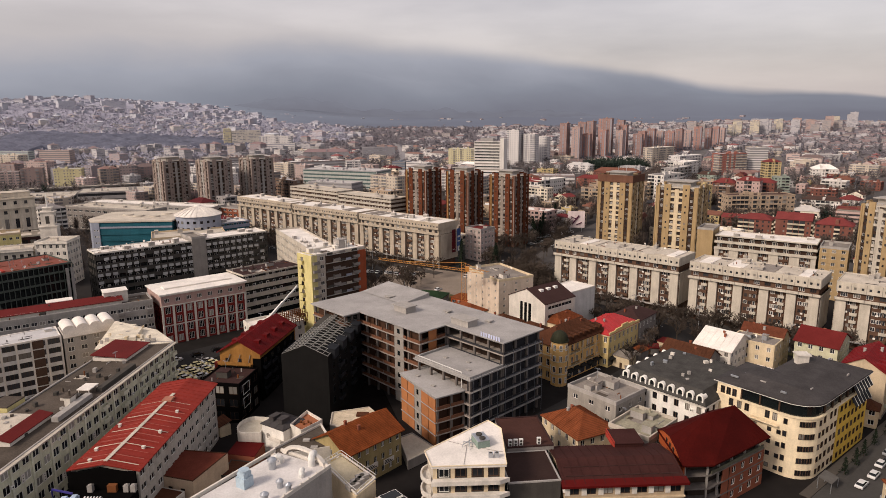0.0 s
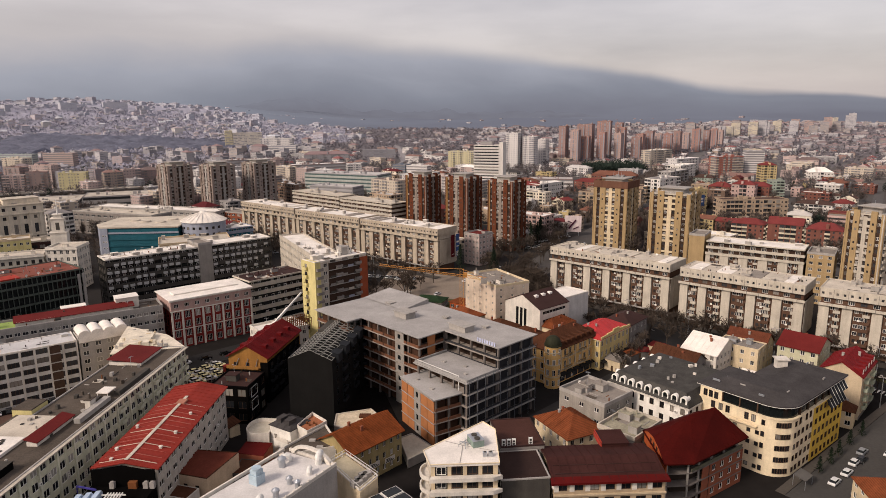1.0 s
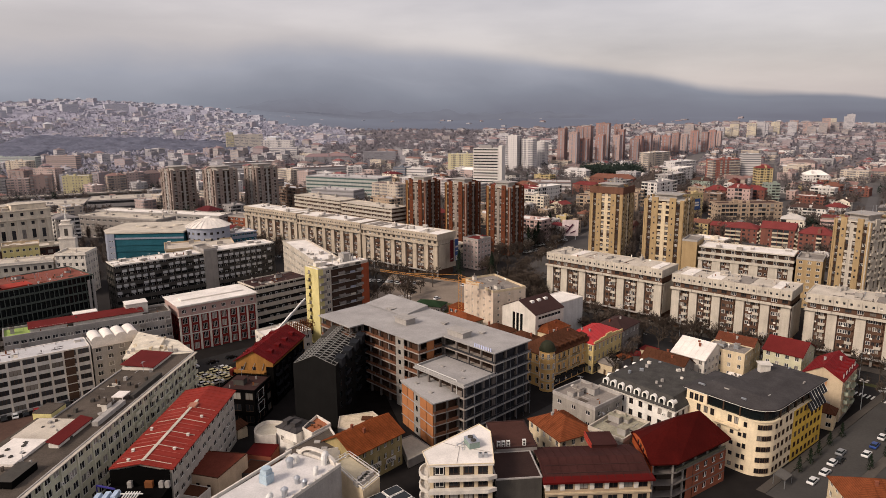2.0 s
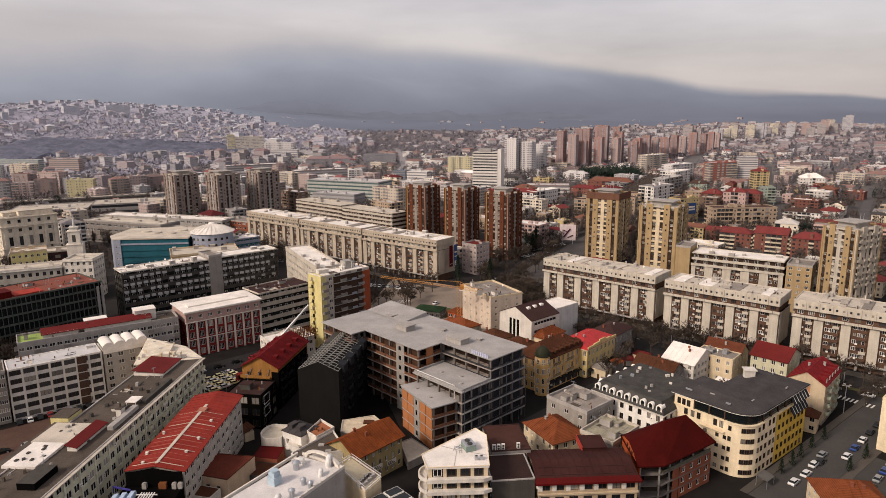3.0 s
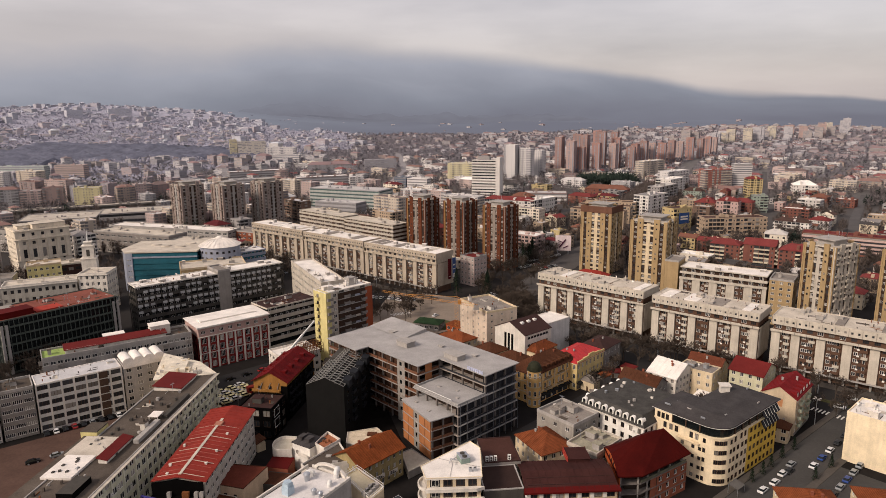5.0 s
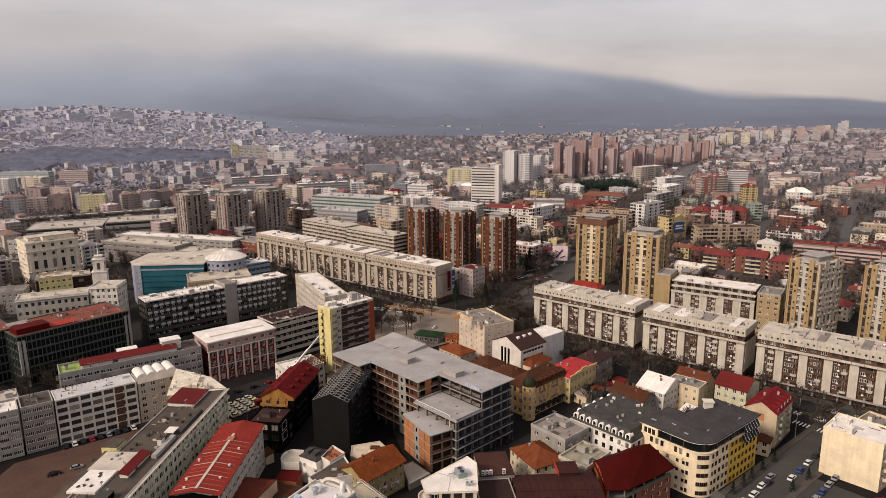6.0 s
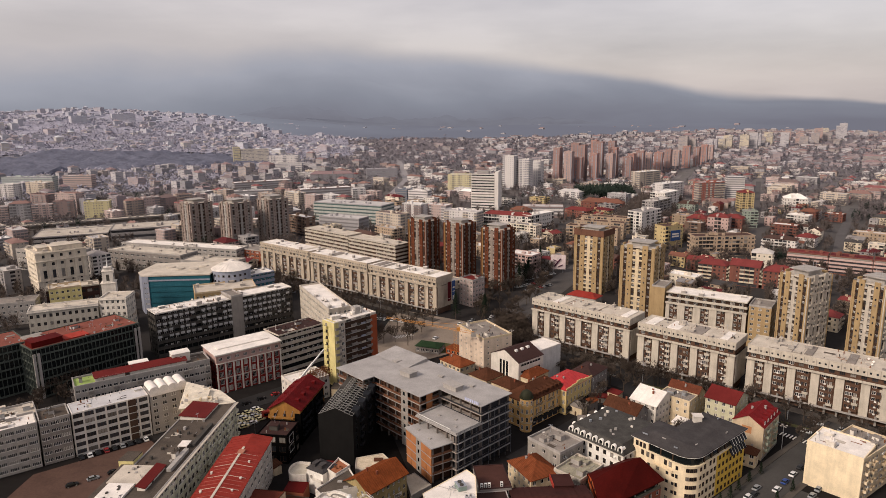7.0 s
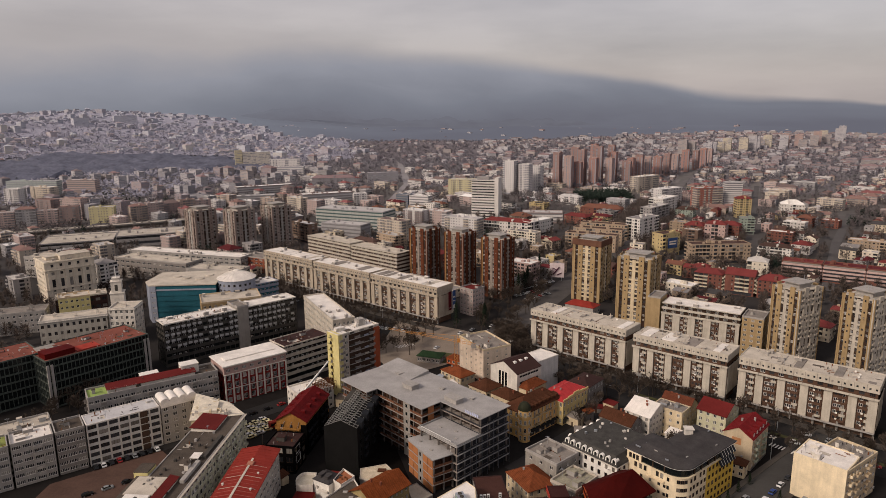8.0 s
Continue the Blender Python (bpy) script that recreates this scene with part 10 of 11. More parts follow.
for i_ in range(4):
    a_, b_ = Vector((-560, 740)).lerp(Vector((-470, 775)), i_ / 4), Vector((-560, 740)).lerp(Vector((-470, 775)), (i_ + 0.95) / 4)
    landmark("row_block", "pink and grey block of flats in a terraced row", "apartment block", a_, b_, 13, 21 + (i_ % 2) * 3, 7, (wP, wG, wP, wB)[i_], (rP, rT, rP, rT)[i_], kind=("flat", "hip", "flat", "flat")[i_], group="terraced flats", **F_)
landmark("long_office", "long dark low office with a white roof edge", "office building", (-344, 1024), (-260, 1069), 20, 18, 5, wB, rW, style="bands", trim=wG, **F_)
landmark("long_office", "dark glazed office with a bright roof", "office building", (-211, 913), (-140, 945), 20, 19, 5, wB, rW, style="bands", trim=wG, **F_)
landmark("long_office", "long pale office with window bands", "office building", (-330, 930), (-262, 948), 18, 15, 4, wG, rP, style="bands", **F_)
landmark("long_office", "grey long office with a tiled roof", "office building", (-250, 1180), (-170, 1190), 18, 16, 4, FAR_W[2], FAR_R[0], kind="hip", **F_)
landmark("long_office", "pale long office with rows of windows", "office building", (-150, 1230), (-90, 1240), 18, 20, 6, FAR_W[2], FAR_R[1], glassm=far_glass, fine=False)
landmark("small_block", "small white block with a dark core", "office building", (-135, 920), (-116, 925), 12, 19, 6, wW, rW, **F_)
landmark("glass_office", "wide grey-green office with glass bands", "office building", (-158, 742), (-71, 700), 30, 24, 6, wG, rP, style="bands", glassm=mat("green_grey_ribbon_glass", (0.09, 0.135, 0.135), 0.25, 0.3), trim=mat("pale_green_grey_panel", (0.36, 0.375, 0.35), 0.8, 0.2))
landmark("glass_office", "lower grey wing of the glass office", "office building", (-140, 680), (-92, 656), 20, 16, 4, wG, rP, style="bands", **F_)
landmark("flat_block", "beige block with a brown roof", "apartment block", (-72, 650), (-44, 627), 14, 25, 8, wC, rB, **F_)
landmark("flat_block", "white block of flats with brown balconies", "apartment block", (-50, 745), (-26, 728), 14, 21, 7, wW, rW, trim=wB, **F_)
landmark("flat_block", "pinkish white block of flats", "apartment block", (-22, 742), (4, 724), 14, 20, 6, wP, rW, trim=wW, **F_)
landmark("flat_block", "cream block with a hipped roof cap", "apartment block", (2, 685), (38, 662), 15, 21, 7, wW, rP, trim=wC, **F_)
landmark("flat_block", "straw-yellow block of flats", "apartment block", (8, 1000), (48, 990), 20, 31, 10, mat("straw_wall_in_mist", (0.47, 0.425, 0.28), 0.9, 0.2), rP, **F_)
landmark("small_block", "blue-grey glazed block beside white offices", "office building", (-70, 905), (-52, 893), 14, 20, 6, mat("blue_grey_cladding", (0.13, 0.15, 0.19), 0.6, 0.2), rP, style="bands", **F_)
landmark("small_block", "white office block with ribbon windows", "office building", (-50, 892), (-22, 880), 14, 19, 5, wW, rW, style="bands", **F_)
landmark("white_school", "long white four-storey building with a red roof", "school", (47, 690), (98, 662), 15, 16, 4, WALLS[0], ROOFS[2], kind="hip")
landmark("white_school", "white flat-roofed wing with rows of windows", "school", (99, 661), (128, 690), 14, 17, 4, WALLS[0], ROOFS[6])
landmark("dark_office", "low dark office with white floor bands", "office building", (100, 760), (150, 752), 22, 13, 3, wB, rP, style="bands", trim=wW, **F_)
for (x_, y_), h_ in (((101, 1052), 56), ((126, 1050), 50), ((150, 1085), 44)):
    landmark("white_tower", "white tower of flats with stacked balconies", "tower block", (x_, y_), (x_ + 17, y_ - 10), 17, h_, 17, wW, rP, group="white towers", glassm=far_glass)
# white banded office tower with a fin
th, w_ = landmark("office_tower", "white office tower with dark ribbon windows and a tall white fin", "office tower", (38, 806), (68, 796), 18, 50, 14, WALLS[0], ROOFS[4], style="bands", glassm=glass_far)
s = Shape()
s.box(w_ / 2 + 0.5, -9.5, 0, w_ / 2 + 5.0, 8, 54)
part("fin", s, WALLS[0], th, "tall plain white fin wall")
s = Shape()
s.box(-w_ * 0.3, -5, 50.7, w_ * 0.2, 4, 54.5)
part("plant_room", s, WALLS[2], th)
# red-brown towers in a cluster
rng = random.Random(17)
# the towers' browns and creams are lightened to stand for mist
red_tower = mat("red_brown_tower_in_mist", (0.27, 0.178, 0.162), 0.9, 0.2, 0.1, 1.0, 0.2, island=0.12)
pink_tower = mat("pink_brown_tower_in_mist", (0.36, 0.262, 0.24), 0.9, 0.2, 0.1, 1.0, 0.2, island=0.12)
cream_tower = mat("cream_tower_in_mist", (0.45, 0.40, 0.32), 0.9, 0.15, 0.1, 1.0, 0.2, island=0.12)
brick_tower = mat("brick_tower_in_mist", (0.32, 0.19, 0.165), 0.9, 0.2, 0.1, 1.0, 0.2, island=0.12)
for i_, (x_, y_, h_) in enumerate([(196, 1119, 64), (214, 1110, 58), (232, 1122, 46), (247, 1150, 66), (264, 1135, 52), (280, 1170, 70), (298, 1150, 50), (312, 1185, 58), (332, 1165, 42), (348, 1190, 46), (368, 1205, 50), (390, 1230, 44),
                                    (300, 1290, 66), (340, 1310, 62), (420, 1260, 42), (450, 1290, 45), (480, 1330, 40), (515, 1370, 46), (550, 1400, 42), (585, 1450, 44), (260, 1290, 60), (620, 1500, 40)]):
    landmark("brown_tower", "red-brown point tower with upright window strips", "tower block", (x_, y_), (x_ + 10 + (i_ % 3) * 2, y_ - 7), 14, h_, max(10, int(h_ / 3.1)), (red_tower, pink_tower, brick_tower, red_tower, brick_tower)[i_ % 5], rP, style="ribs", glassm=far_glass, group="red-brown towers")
for i_ in range(22):
    x_ = 640 + i_ * 34 + rng.uniform(-8, 8)
    y_ = 1730 + i_ * 22 + rng.uniform(-40, 40)
    landmark("far_tower", "cream tower block far across the town", "tower block", (x_, y_), (x_ + 20, y_ - 12), 15, rng.uniform(30, 48), 13, rng.choice([cream_tower, cream_tower, FAR_W[3], FAR_W[0], pink_tower]), FAR_R[1], group="far cream towers", glassm=far_glass, fine=False)
# along the tree-lined avenue and in the low quarter beside it
for i_ in range(3):
    landmark("row_block", "long tan block of flats with a flat brown roof", "apartment block", (126 + i_ * 14, 600 + i_ * 30), (172 + i_ * 14, 576 + i_ * 30), 13, 17, 5, WALLS[3], ROOFS[1], group="tan rows", style="flats")
landmark("row_block", "long brick-red block with a tiled roof", "apartment block", (180, 790), (227, 766), 16, 15, 4, WALLS[4], ROOFS[0], kind="hip")
landmark("avenue_block", "white block of flats beside the avenue", "apartment block", (212, 632), (240, 657), 17, 24, 7, WALLS[0], ROOFS[3])
landmark("avenue_block", "pale grey block of flats beside the avenue", "apartment block", (252, 720), (285, 755), 15, 23, 7, WALLS[2], ROOFS[4])
landmark("avenue_block", "white block with a bright roof beside the avenue", "apartment block", (288, 790), (318, 822), 20, 24, 7, WALLS[0], ROOFS[6])
landmark("avenue_block", "light office block beside the avenue", "office building", (317, 886), (356, 912), 18, 25, 7, wW, rW, **F_)
landmark("avenue_block", "pale yellow block at the avenue's bend", "apartment block", (328, 1038), (372, 1069), 18, 27, 8, wC, rW, **F_)
landmark("avenue_block", "tan long block with flat roof terraces", "apartment block", (229, 526), (284, 528), 15, 18, 5, WALLS[3], ROOFS[1])
landmark("avenue_block", "ochre house with a blue poster on its wall", "apartment house", (212, 556), (232, 566), 14, 22, 6, WALLS[5], ROOFS[1])
th = thing("billboard", "blue poster with pale bars on a house roof", "billboard", pose(222, 559, 14.5, 0, 0, 26))
s = Shape()
s.box(-6, -1.2, -6, 6, -0.9, 4)
panel_ = part("panel", s, blue, th)
for z_ in (-2.6, -0.2):
    s = Shape()
    s.box(-4.4, -1.26, z_, 4.4, -1.2, z_ + 1.4)
    part("bar", s, white, panel_)
landmark("brick_block", "brick-red long block with balcony bands", "apartment block", (357, 854), (396, 863), 16, 30, 9, mat("weathered_red_wall", (0.30, 0.115, 0.09), 0.9, 0.2), rP, style="flats", trim=wC, **F_)
landmark("grey_tower", "grey tower with white balcony bands", "tower block", (403, 873), (426, 869), 15, 36, 12, wG, rW, style="bands", trim=wW, **F_)
landmark("yellow_block", "yellow block with a red roof", "apartment block", (382, 783), (400, 781), 15, 25, 8, WALLS[5], ROOFS[2], kind="hip")
landmark("green_house", "pale green house with a grey roof", "apartment house", (338, 672), (352, 668), 13, 18, 6, WALLS[6], ROOFS[3])
for i_, (x_, y_) in enumerate(((262, 640), (280, 628), (300, 640))):
    landmark("red_house", "crimson-roofed apartment house with dormers", "apartment house", (x_, y_), (x_ + 17, y_ - 12), 15, 17 + 3 * (i_ % 2), 5, (WALLS[4], WALLS[7], WALLS[4])[i_], ROOFS[2], kind="hip", group="crimson-roofed houses")
landmark("white_hall", "white hall with a bright rounded roof", "hall", (448, 800), (474, 790), 20, 15, 4, WALLS[0], ROOFS[6], kind="hip")
for i_ in range(4):
    landmark("long_flats", "long red-brown flats with pale balcony bands", "apartment block", (286 + 25 * i_, 474 - 17 * i_), (310 + 25 * i_, 457.5 - 17 * i_), 14, 15, 5, WALLS[4], ROOFS[(2, 7, 7, 2)[i_]], style="bands", group="red-roofed rows", trim=WALLS[7])
for i_ in range(3):
    landmark("brick_house", "red brick apartment house with a crimson roof and pale balconies", "apartment house", (200 + 19 * i_, 441 - 13 * i_), (217 + 19 * i_, 429 - 13 * i_), 14, 14 + 1.5 * (i_ % 2), 5, WALLS[4], ROOFS[2], kind=("hip", "gable", "hip")[i_], group="red brick houses", trim=WALLS[1])
landmark("round_roofed_hall", "pale yellow hall under a rounded roof", "hall", (262, 486), (276, 478), 14, 12, 3, WALLS[8], ROOFS[4], kind="hip")
# station halls and platforms under wide flat roofs
station_roof = mat("pale_station_roof", (0.40, 0.36, 0.31), 0.9, 0.5, 0.08, 1.0, 0.0)
for (x0_, y0_), (x1_, y1_), d_, h_ in (((-417, 597), (-352, 622), 46, 9.5), ((-350, 624), (-288, 648), 40, 12), ((-440, 648), (-300, 705), 16, 7)):
    landmark("station_hall", "low railway hall under a wide pale flat roof", "station", (x0_, y0_), (x1_, y1_), d_, h_, 2, WALLS[2], station_roof, style="bands", group="railway halls")
landmark("viaduct", "long raised concrete railway embankment", "viaduct", (-520, 660), (-329, 762), 12, 7.5, 1, concrete, station_roof, style="bands", glassm=darkconc)
landmark("hill_block", "large grey building on top of the hill", "building", (-1205, 2375), (-1140, 2420), 30, 26, 7, HILL_W[0], HILL_R[1], glassm=hill_glass, fine=False)
landmark("hill_block", "white block on the crest of the hill", "building", (-1192, 2085), (-1160, 2120), 24, 26, 7, HILL_W[0], HILL_R[1], glassm=hill_glass, fine=False)

STREETS = (((31, 324), (110, 470), 13), ((110, 470), (190, 615), 13), ((190, 615), (317, 886), 13), ((317, 886), (600, 1500), 12), ((-85, 915), (-70, 1210), 8), ((-70, 1210), (-165, 2100), 8), ((405, 787), (562, 1113), 6), ((416, 617), (543, 803), 6), ((300, 430), (416, 617), 6), ((200, 340), (405, 787), 5))


def street_gap(x, y):
    """Distance beyond the edge of the nearest street."""
    best = 1e9
    for (x0, y0), (x1, y1), w in STREETS:
        dx, dy = x1 - x0, y1 - y0
        t = max(0, min(1, ((x - x0) * dx + (y - y0) * dy) / (dx * dx + dy * dy)))
        best = min(best, math.hypot(x - x0 - t * dx, y - y0 - t * dy) - w)
    return best


def bearing(x, y):
    return math.degrees(math.atan2(x, y))


def wooded(x, y):
    """The dark wooded belt below the hillside quarters, and the woods at the mountain's foot."""
    r, a = math.hypot(x, y), bearing(x, y)
    ragged = r + 70 * noise.noise(Vector((a / 4, 0, 0))) + 40 * noise.noise(Vector((x / 90, y / 90, 0)))
    belt = a < -11 and 1545 - 60 * smooth(-20, -36, a) < ragged < 1545 + 290 * smooth(-11, -22, a)
    foot = ragged > 2450 + 550 * smooth(6, 22, a) + 1000 * smooth(-13, -22, a)
    return belt or foot


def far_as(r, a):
    """The mist is thicker in the west: the distance that picks the mist-tinted colours there."""
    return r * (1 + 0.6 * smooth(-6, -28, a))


rng = random.Random(99)
grid = radians(-42)
gc, gs = math.cos(grid), math.sin(grid)
houses, trees_xy = [], []
for r_in, r_out, step in ((330, 800, 20.0), (800, 1500, 22.0), (1500, 2200, 25.0), (2200, 3350, 33.0)):
    taken_cells = set()
    n_ = int(r_out * 1.02 / step) + 1
    for j in range(-n_, n_ + 1):
        for i in range(-n_, n_ + 1):
            u, v = i * step, j * step
            px, py = u * gc - v * gs, u * gs + v * gc
            r = math.hypot(px, py)
            if py < 300 or not r_in <= r < r_out or (i, j) in taken_cells:
                continue
            a = bearing(px, py)
            if abs(a) > 41 or (r < 420 and -30 < a < 24):
                continue
            px, py = px + rng.uniform(-0.12, 0.12) * step, py + rng.uniform(-0.12, 0.12) * step
            gap = street_gap(px, py)
            if gap < 5:
                if gap > -9:
                    for _ in range(3):
                        trees_xy.append((px + rng.uniform(-8, 8), py + rng.uniform(-8, 8)))
                continue
            if wooded(px, py):
                if r < 2450 or rng.random() > 0.08:
                    continue
            right, left = a > 13, a < -9
            thick = noise.noise(Vector((px / 190, py / 150, 7.7))) + 0.5 * noise.noise(Vector((px / 60, py / 60, 3.1)))
            lane = (i % 5 == 0 or j % 6 == 0) and r < 1500
            bare = 0.16 if right else 0.45
            if left and 1050 < r < 1545:
                bare = 0.66
            elif r > 1850 and a < -10:
                bare = 0.44 + 0.28 * (thick < -0.02)
            elif r > 1300 and a < 3:
                bare = 0.62 + 0.25 * (thick < 0)
            elif r > 1300:
                bare = 0.3 + 0.35 * (thick < -0.1)
            elif thick < -0.22:
                bare += 0.3
            if lane or rng.random() < bare:
                for _ in range(rng.choice((2, 3)) if lane else rng.choice((4, 5, 6))):
                    trees_xy.append((px + rng.uniform(-0.5, 0.5) * step, py + rng.uniform(-0.5, 0.5) * step))
                continue
            q = noise.noise(Vector((px / 260, py / 260, 4.4)))
            big = rng.random() < (0.2 if right else 0.7 if left else 0.5)
            if r > 1500:
                big = rng.random() < (0.10 if a < 0 else 0.3)
            if big:
                w, d, st = rng.uniform(17, 36), rng.uniform(11, 15), rng.choice([3, 3, 4, 4, 5] if not left else [4, 5, 5, 6, 7])
                kind = rng.choice(["flat", "flat", "hip"])
            else:
                w, d, st = rng.uniform(9, 15), rng.uniform(8, 13), rng.choice([2, 2, 3, 3])
                kind = rng.choice(["hip", "gable", "gable", "hip", "hip", "flat"] if right else ["hip", "gable", "flat", "flat"])
            if r > 1850 and a < -6:
                w, d = w * 1.35, d * 1.3
            if rng.random() < 0.5 and not big:
                w, d = d, w
            cells = 1
            if w > step - 3:        # a long block takes the next plots too
                while cells * step < w + 2:
                    nx = (i + cells, j)
                    if nx in taken_cells or nx[0] % 5 == 0:
                        break
                    taken_cells.add(nx)
                    cells += 1
                w = min(w, cells * step - 3)
                px, py = px + (cells - 1) * step / 2 * gc, py + (cells - 1) * step / 2 * gs
            if not clear_of(px, py, max(w, d) * 0.5 + 1) or street_gap(px, py) < 3:
                continue
            houses.append((r, a, px, py, w, d, st, kind, big, math.degrees(grid) + rng.uniform(-5, 5) + (35 * q if r > 1500 else 0), rng.random()))
            for _ in range(rng.choice((1, 2, 3))):
                trees_xy.append((px + rng.choice((-1, 1)) * step * rng.uniform(0.42, 0.55), py + rng.uniform(-0.5, 0.5) * step))

rng = random.Random(61)
for cx, cy, rad in ((300, 510, 14), (310, 682, 20), (262, 585, 12), (390, 640, 16), (500, 720, 26), (560, 790, 26)):
    for _ in range(int(rad * 1.4)):      # groves among the houses
        trees_xy.append((cx + rng.gauss(0, rad * 0.5), cy + rng.gauss(0, rad * 0.5)))
houses.sort(key=lambda q: q[0])
joined = {}


def gather(m_, shape, at):
    if m_.name not in joined:
        joined[m_.name] = (m_, Shape())
    joined[m_.name][1].join(shape, at)


for k_, (r, a, px, py, w, d, st, kind, big, turn, luck) in enumerate(houses):
    rng = random.Random(k_)
    at = pose(px, py, land(px, py), 0, 0, turn)
    right = a > 13
    dim = far_as(r, a)
    if dim < 900:
        wi = rng.choices(range(10), [4, 4, 2.5, 3, 3 if right else 1.5, 1.6, 0.6, 2.5, 3, 1.5])[0]
        ri = rng.choices(range(8), [3, 3.5, 3.5 if right else 1.5, 0.8, 0.8, 1, 0, 3 if right else 1.5])[0] if kind != "flat" else rng.choices(range(8), [0, 0.5, 0.5, 3, 4, 1, 3.5, 0.5])[0]
    if k_ < 60 and dim < 900:
        cat = "apartment house" if big else "house"
        label_ = f"{WALL_NAMES[wi]} rendered {cat} with a {ROOF_NAMES[ri]} {kind} roof"
        block_thing("apartment_house" if big else "house", label_, cat, at, w, d, st * 3.0, st, kind, WALLS[wi], ROOFS[ri], k_, group="houses of the town")
        continue
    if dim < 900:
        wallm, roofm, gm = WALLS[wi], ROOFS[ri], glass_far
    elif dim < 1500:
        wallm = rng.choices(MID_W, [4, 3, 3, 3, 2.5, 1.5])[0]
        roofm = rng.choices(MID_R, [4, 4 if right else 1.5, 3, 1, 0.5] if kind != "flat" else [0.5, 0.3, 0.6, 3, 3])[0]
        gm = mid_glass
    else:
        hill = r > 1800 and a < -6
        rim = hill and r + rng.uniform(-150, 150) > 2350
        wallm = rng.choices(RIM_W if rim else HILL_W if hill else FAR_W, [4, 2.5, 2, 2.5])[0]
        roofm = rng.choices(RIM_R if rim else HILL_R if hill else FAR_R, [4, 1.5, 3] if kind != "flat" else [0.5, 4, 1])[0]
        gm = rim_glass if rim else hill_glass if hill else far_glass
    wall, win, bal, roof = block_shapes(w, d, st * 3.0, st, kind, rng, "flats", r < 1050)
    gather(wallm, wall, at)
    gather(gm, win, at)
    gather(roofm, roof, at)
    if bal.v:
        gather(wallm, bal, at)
everything = Shape()
slots = []
for m_, sh_ in joined.values():
    k = len(everything.v)
    everything.v.extend(sh_.v)
    everything.f.extend([tuple(k + i for i in q) for q in sh_.f])
    everything.m.extend([len(slots)] * len(sh_.f))
    slots.append(m_)
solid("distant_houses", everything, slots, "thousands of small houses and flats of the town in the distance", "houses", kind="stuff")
building("pavilion", "low pavilion with a bright red hipped roof beside a tower", "pavilion", (88, 386), (105, 373), 11, 5.5, 1, lightgrey, roof="hip", roofmats=[redmetal], rise=2.6, bay=3.4, win=(2.2, 1.6), units=0, seed=169)


def ribbon(name, label, pts, w, m):
    """A street laid on the rising ground."""
    s = Shape()
    for (x0, y0), (x1, y1) in zip(pts[:-1], pts[1:]):
        n = max(1, int(math.hypot(x1 - x0, y1 - y0) / 25))
        a = math.atan2(y1 - y0, x1 - x0)
        sx, sy = -math.sin(a) * w / 2, math.cos(a) * w / 2
        for i in range(n):
            p, q = Vector((x0, y0)).lerp(Vector((x1, y1)), i / n), Vector((x0, y0)).lerp(Vector((x1, y1)), (i + 1) / n)
            s.poly([(p.x + sx, p.y + sy, land(*p) + 0.6), (p.x - sx, p.y - sy, land(*p) + 0.6), (q.x - sx, q.y - sy, land(*q) + 0.6), (q.x + sx, q.y + sy, land(*q) + 0.6)])
    return solid(name, s, m, label, "street", kind="structure")


far_street = mat("pale_street_in_mist", (0.115, 0.108, 0.108), 0.9, 0.3, 0.05, 0.5, 0.0)
ribbon("road", "street running away towards the hills", [(-85, 915), (-70, 1210), (-165, 2100)], 16, mat("pale_street_to_hills", (0.26, 0.245, 0.25), 0.9, 0.2, 0.05, 0.5, 0.0))
ribbon("road", "avenue running away past the red-brown towers", [(190, 615), (317, 886), (600, 1500)], 15, mat("avenue_grey", (0.15, 0.14, 0.138), 0.9, 0.3, 0.05, 0.5, 0.0))
ribbon("road", "side street of the low quarter", [(405, 787), (562, 1113)], 8, far_street)
ribbon("road", "side street of the low quarter", [(300, 430), (416, 617), (543, 803)], 9, far_street)


def twig_mesh(name, spots, k, tall, width, spread, m):
    """Bare crowns as many thin upward slivers round each stem; spots: x, y, z and height."""
    r_ = np.random.default_rng(len(spots))
    p = np.repeat(np.array(spots), k, axis=0)
    n = len(p)
    h = p[:, 3]
    th_, up_ = r_.uniform(0, 2 * np.pi, n), np.radians(r_.uniform(*spread, n))
    d = np.stack([np.cos(th_) * np.cos(up_), np.sin(th_) * np.cos(up_), np.sin(up_)], 1)
    base = p[:, :3].copy()
    base[:, 2] += h * r_.uniform(0.22, 0.72, n)
    base += d * (h * r_.uniform(0.0, 0.14, n))[:, None]
    L = h * r_.uniform(*tall, n)
    tip = base + d * L[:, None]
    ph = r_.uniform(0, 2 * np.pi, n)
    lean = np.stack([0.35 * np.cos(ph), 0.35 * np.sin(ph) - 0.35, np.ones(n)], 1)
    side = np.cross(d, lean)        # the slivers lie open to the sky
    side *= (r_.uniform(0.6, 1.4, n) * width / np.maximum(0.05, np.linalg.norm(side, axis=1)))[:, None]
    mid = base + d * (0.55 * L)[:, None]
    v = np.stack([base, mid + side, tip, mid - side], 1).reshape(-1, 3)
    f = np.arange(4 * n).reshape(-1, 4)
    me = bpy.data.meshes.new(name)
    me.from_pydata(v.tolist(), [], f.tolist())
    me.materials.append(m)
    me.update()
    return me


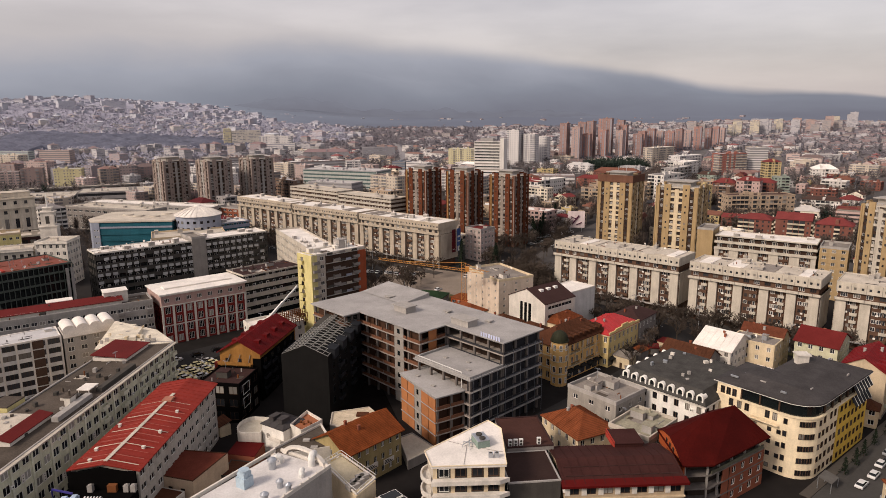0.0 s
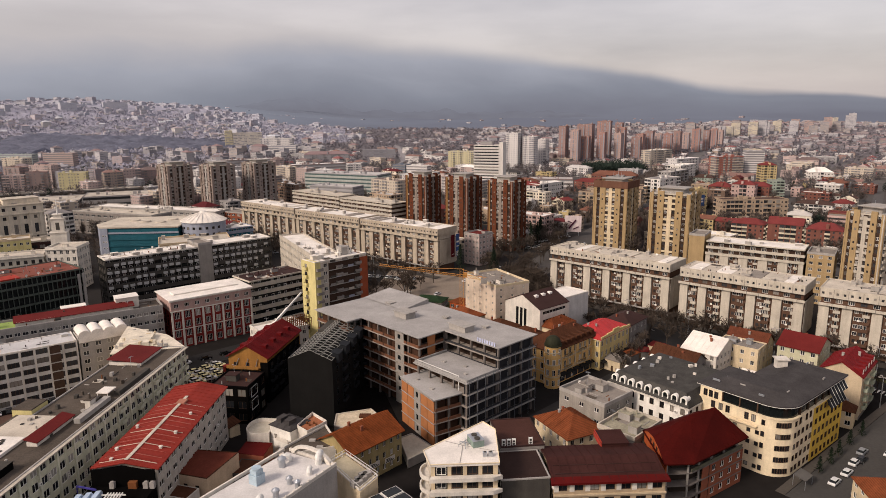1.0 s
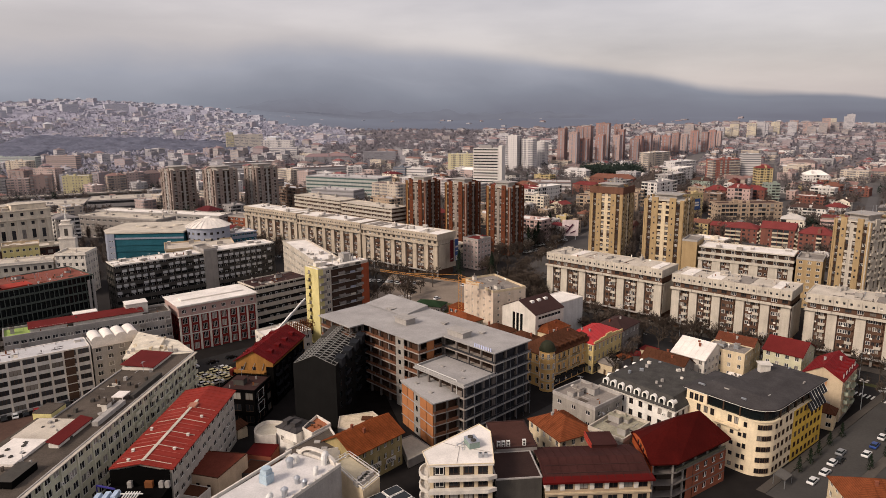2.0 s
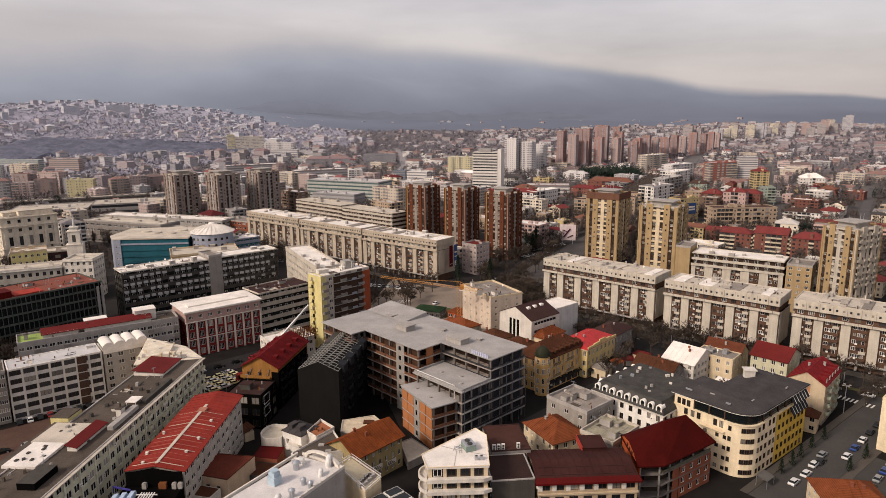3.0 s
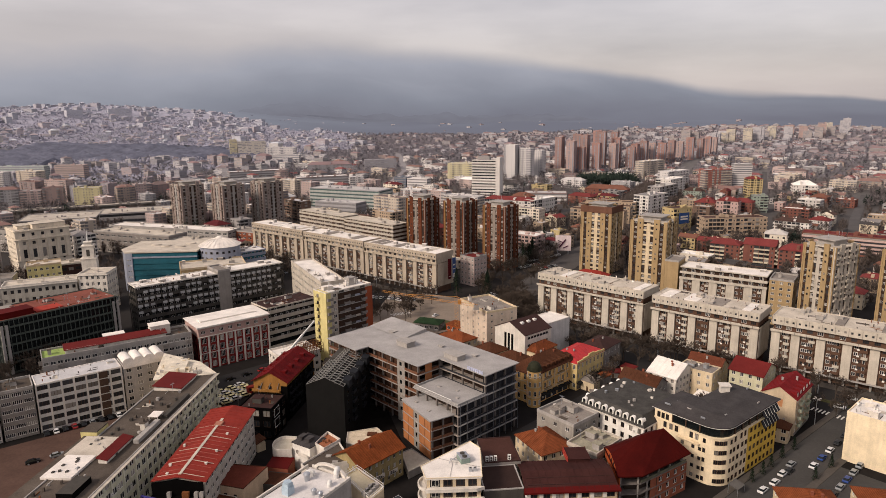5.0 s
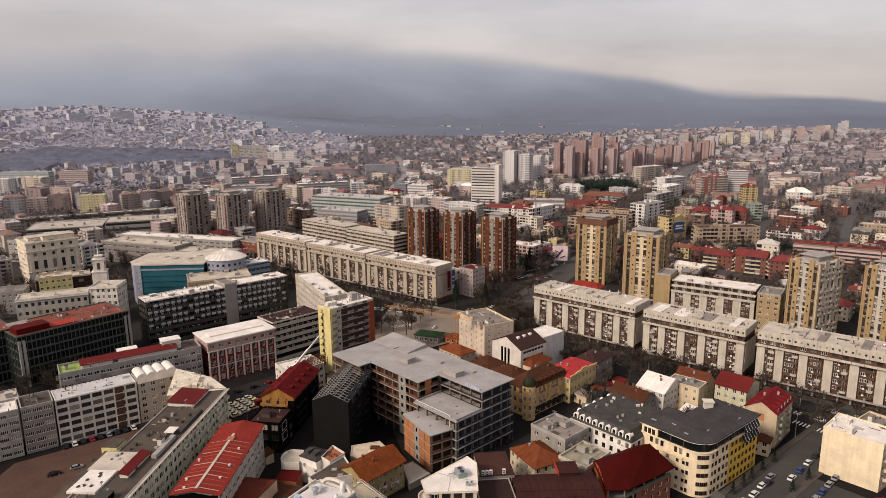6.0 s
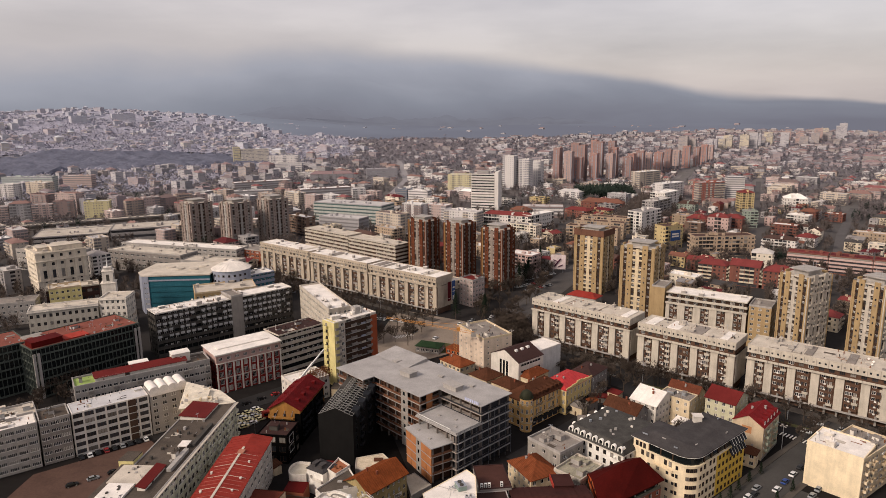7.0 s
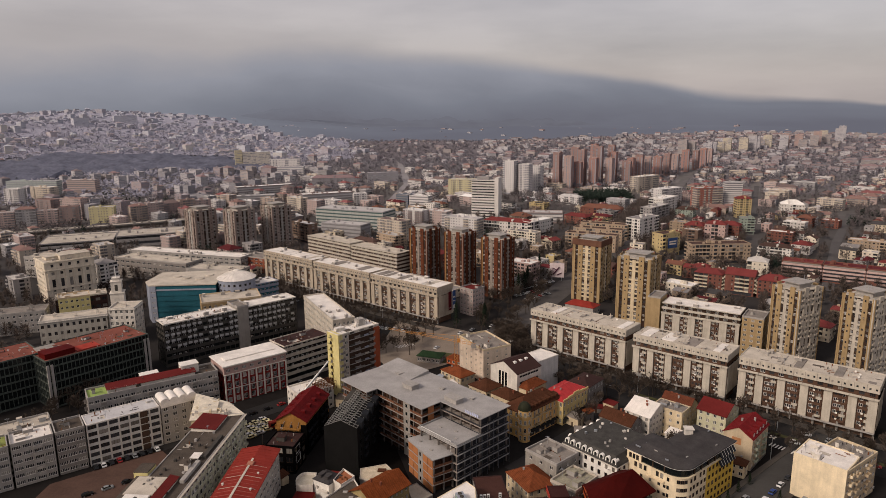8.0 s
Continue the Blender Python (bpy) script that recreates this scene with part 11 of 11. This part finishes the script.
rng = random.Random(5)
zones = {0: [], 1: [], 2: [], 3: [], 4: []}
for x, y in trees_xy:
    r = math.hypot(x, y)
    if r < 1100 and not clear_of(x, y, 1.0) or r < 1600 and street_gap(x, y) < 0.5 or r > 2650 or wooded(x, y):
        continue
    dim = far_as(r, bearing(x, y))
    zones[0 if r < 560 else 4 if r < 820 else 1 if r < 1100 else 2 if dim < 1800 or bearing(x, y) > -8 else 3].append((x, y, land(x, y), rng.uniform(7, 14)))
for _ in range(900):        # yards and verges behind the boulevard blocks
    x, y = rng.uniform(70, 330), rng.uniform(315, 620)
    if y > 420 - 0.6 * x + 60 and clear_of(x, y, 1.2) and street_gap(x, y) > 0.5 and noise.noise(Vector((x / 40, y / 40, 8))) > -0.25:
        zones[0].append((x, y, 0, rng.uniform(8, 13)))
for _ in range(330):        # tall tree belt along the avenue
    u = rng.random()
    d = rng.choice((-1, -1, -1, 1)) * rng.uniform(9, 30)
    x, y = 190 + 127 * u + 0.905 * d, 615 + 271 * u - 0.424 * d
    if clear_of(x, y, 0.5):
        zones[4].append((x, y, 0, rng.uniform(12, 17)))
# twig colours turn paler and bluer in the far zones: painted haze
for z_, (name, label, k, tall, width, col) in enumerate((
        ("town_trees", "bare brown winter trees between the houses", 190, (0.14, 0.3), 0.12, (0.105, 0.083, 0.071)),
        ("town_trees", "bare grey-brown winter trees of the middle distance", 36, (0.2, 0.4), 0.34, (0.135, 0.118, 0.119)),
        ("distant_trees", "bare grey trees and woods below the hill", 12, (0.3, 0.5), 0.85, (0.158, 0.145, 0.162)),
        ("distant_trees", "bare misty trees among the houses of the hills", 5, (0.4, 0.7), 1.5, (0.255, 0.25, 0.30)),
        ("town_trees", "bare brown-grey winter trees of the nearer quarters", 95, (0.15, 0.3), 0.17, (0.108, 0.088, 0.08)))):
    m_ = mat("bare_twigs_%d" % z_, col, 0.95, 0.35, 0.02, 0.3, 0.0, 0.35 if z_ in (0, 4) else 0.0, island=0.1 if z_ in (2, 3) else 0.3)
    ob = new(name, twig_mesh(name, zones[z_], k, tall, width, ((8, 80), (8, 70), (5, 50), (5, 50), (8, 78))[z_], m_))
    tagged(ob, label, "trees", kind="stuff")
# woods of the belt and the hills: a bumpy canopy of crowns too far off to tell apart
def canopy(label, m, inside, r0, r1, tall, rough):
    s = Shape()
    step_r, step_a = 11.0, 0.3
    nr_, na_ = int((r1 - r0) / step_r), int(84 / step_a)
    keep = {}
    for j in range(nr_ + 1):
        for i in range(na_ + 1):
            r, a = r0 + j * step_r, radians(-42 + i * step_a)
            x, y = r * math.sin(a), r * math.cos(a)
            keep[i, j] = inside(x, y)
            bump = rough * (noise.noise(Vector((x / 13, y / 13, 1))) + 0.7 * noise.noise(Vector((x / 37, y / 37, 5))))
            s.v.append((x, y, land(x, y) + (max(0.6, tall + bump) if keep[i, j] else -4)))
    for j in range(nr_):
        for i in range(na_):
            if keep[i, j] or keep[i + 1, j] or keep[i, j + 1] or keep[i + 1, j + 1]:
                k = j * (na_ + 1) + i
                s.f.append((k, k + 1, k + na_ + 2, k + na_ + 1))
                s.m.append(0)
    ob = solid("distant_woods", s, m, label, "woods", kind="stuff")
    ob.data.polygons.foreach_set("use_smooth", [True] * len(ob.data.polygons))


# canopy colours carry the haze of their distance
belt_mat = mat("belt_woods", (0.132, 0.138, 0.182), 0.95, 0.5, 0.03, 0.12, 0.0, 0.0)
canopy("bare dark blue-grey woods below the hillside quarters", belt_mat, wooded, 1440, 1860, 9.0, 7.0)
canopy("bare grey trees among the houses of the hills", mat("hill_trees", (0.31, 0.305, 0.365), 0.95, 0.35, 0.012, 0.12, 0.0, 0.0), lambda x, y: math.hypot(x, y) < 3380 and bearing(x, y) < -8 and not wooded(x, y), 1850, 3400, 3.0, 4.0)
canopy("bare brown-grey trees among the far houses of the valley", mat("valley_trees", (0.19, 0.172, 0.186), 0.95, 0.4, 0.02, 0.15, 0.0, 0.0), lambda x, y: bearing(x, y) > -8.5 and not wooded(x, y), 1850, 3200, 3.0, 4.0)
# these woods glow in the mountain's haze-coloured material
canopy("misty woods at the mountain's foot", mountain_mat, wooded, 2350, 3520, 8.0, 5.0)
# evergreen park beside the avenue and dark single conifers
rng = random.Random(12)
firs = []
while len(firs) < 210:
    x, y = rng.uniform(205, 285), rng.uniform(905, 975)
    if clear_of(x, y, 1.5) and street_gap(x, y) > 0:
        firs.append((x, y, land(x, y), rng.uniform(15, 23)))
for cx, cy in ((489, 709), (545, 765), (294, 505), (308, 681)):
    for _ in range(9):
        firs.append((cx + rng.gauss(0, 9), cy + rng.gauss(0, 9), 0, rng.uniform(8, 14)))
for i in range(170):
    r, a = rng.uniform(480, 1500), radians(rng.uniform(-36, 36))
    x, y = r * math.sin(a), r * math.cos(a)
    if clear_of(x, y, 2) and street_gap(x, y) > 1:
        firs.append((x, y, land(x, y), rng.uniform(8, 15)))
ob = new("evergreen_park", twig_mesh("evergreen_park", firs, 60, (0.16, 0.3), 0.45, (-25, 60), mat("misty_evergreen", (0.035, 0.05, 0.04), 0.95, 0.35, 0.05, 0.5, 0.0)))
tagged(ob, "dark evergreen trees of a park beside the avenue", "trees", kind="stuff")
# the wide car park before the red-brown towers
rng = random.Random(77)
s = Shape()
slots = [mat("misty_car_" + n_, c_, 0.4, 0.1, 1.0, 2.0, 0.0) for n_, c_ in (("white", (0.6, 0.6, 0.62)), ("grey", (0.25, 0.25, 0.27)), ("dark", (0.06, 0.06, 0.07)), ("red", (0.3, 0.06, 0.05)))]
for row in range(16):
    for k_ in range(44):
        x, y = 118 + k_ * 2.9 + row * 1.6, 962 + row * 8.5
        if rng.random() < 0.3 or not clear_of(x, y, 2) or street_gap(x, y) < 1 or (x > 200 and y < 985):
            continue
        m_ = rng.choices(range(4), [4, 3, 2.5, 1])[0]
        k = len(s.f)
        s.box(x - 0.9, y - 2.2, 0.25, x + 0.9, y + 2.2, 0.95)
        s.box(x - 0.8, y - 1.4, 0.95, x + 0.8, y + 1.2, 1.5)
        s.m[k:] = [m_] * (len(s.f) - k)
solid("parked_cars", s, slots, "rows of parked cars far off before the towers", "cars", kind="stuff")
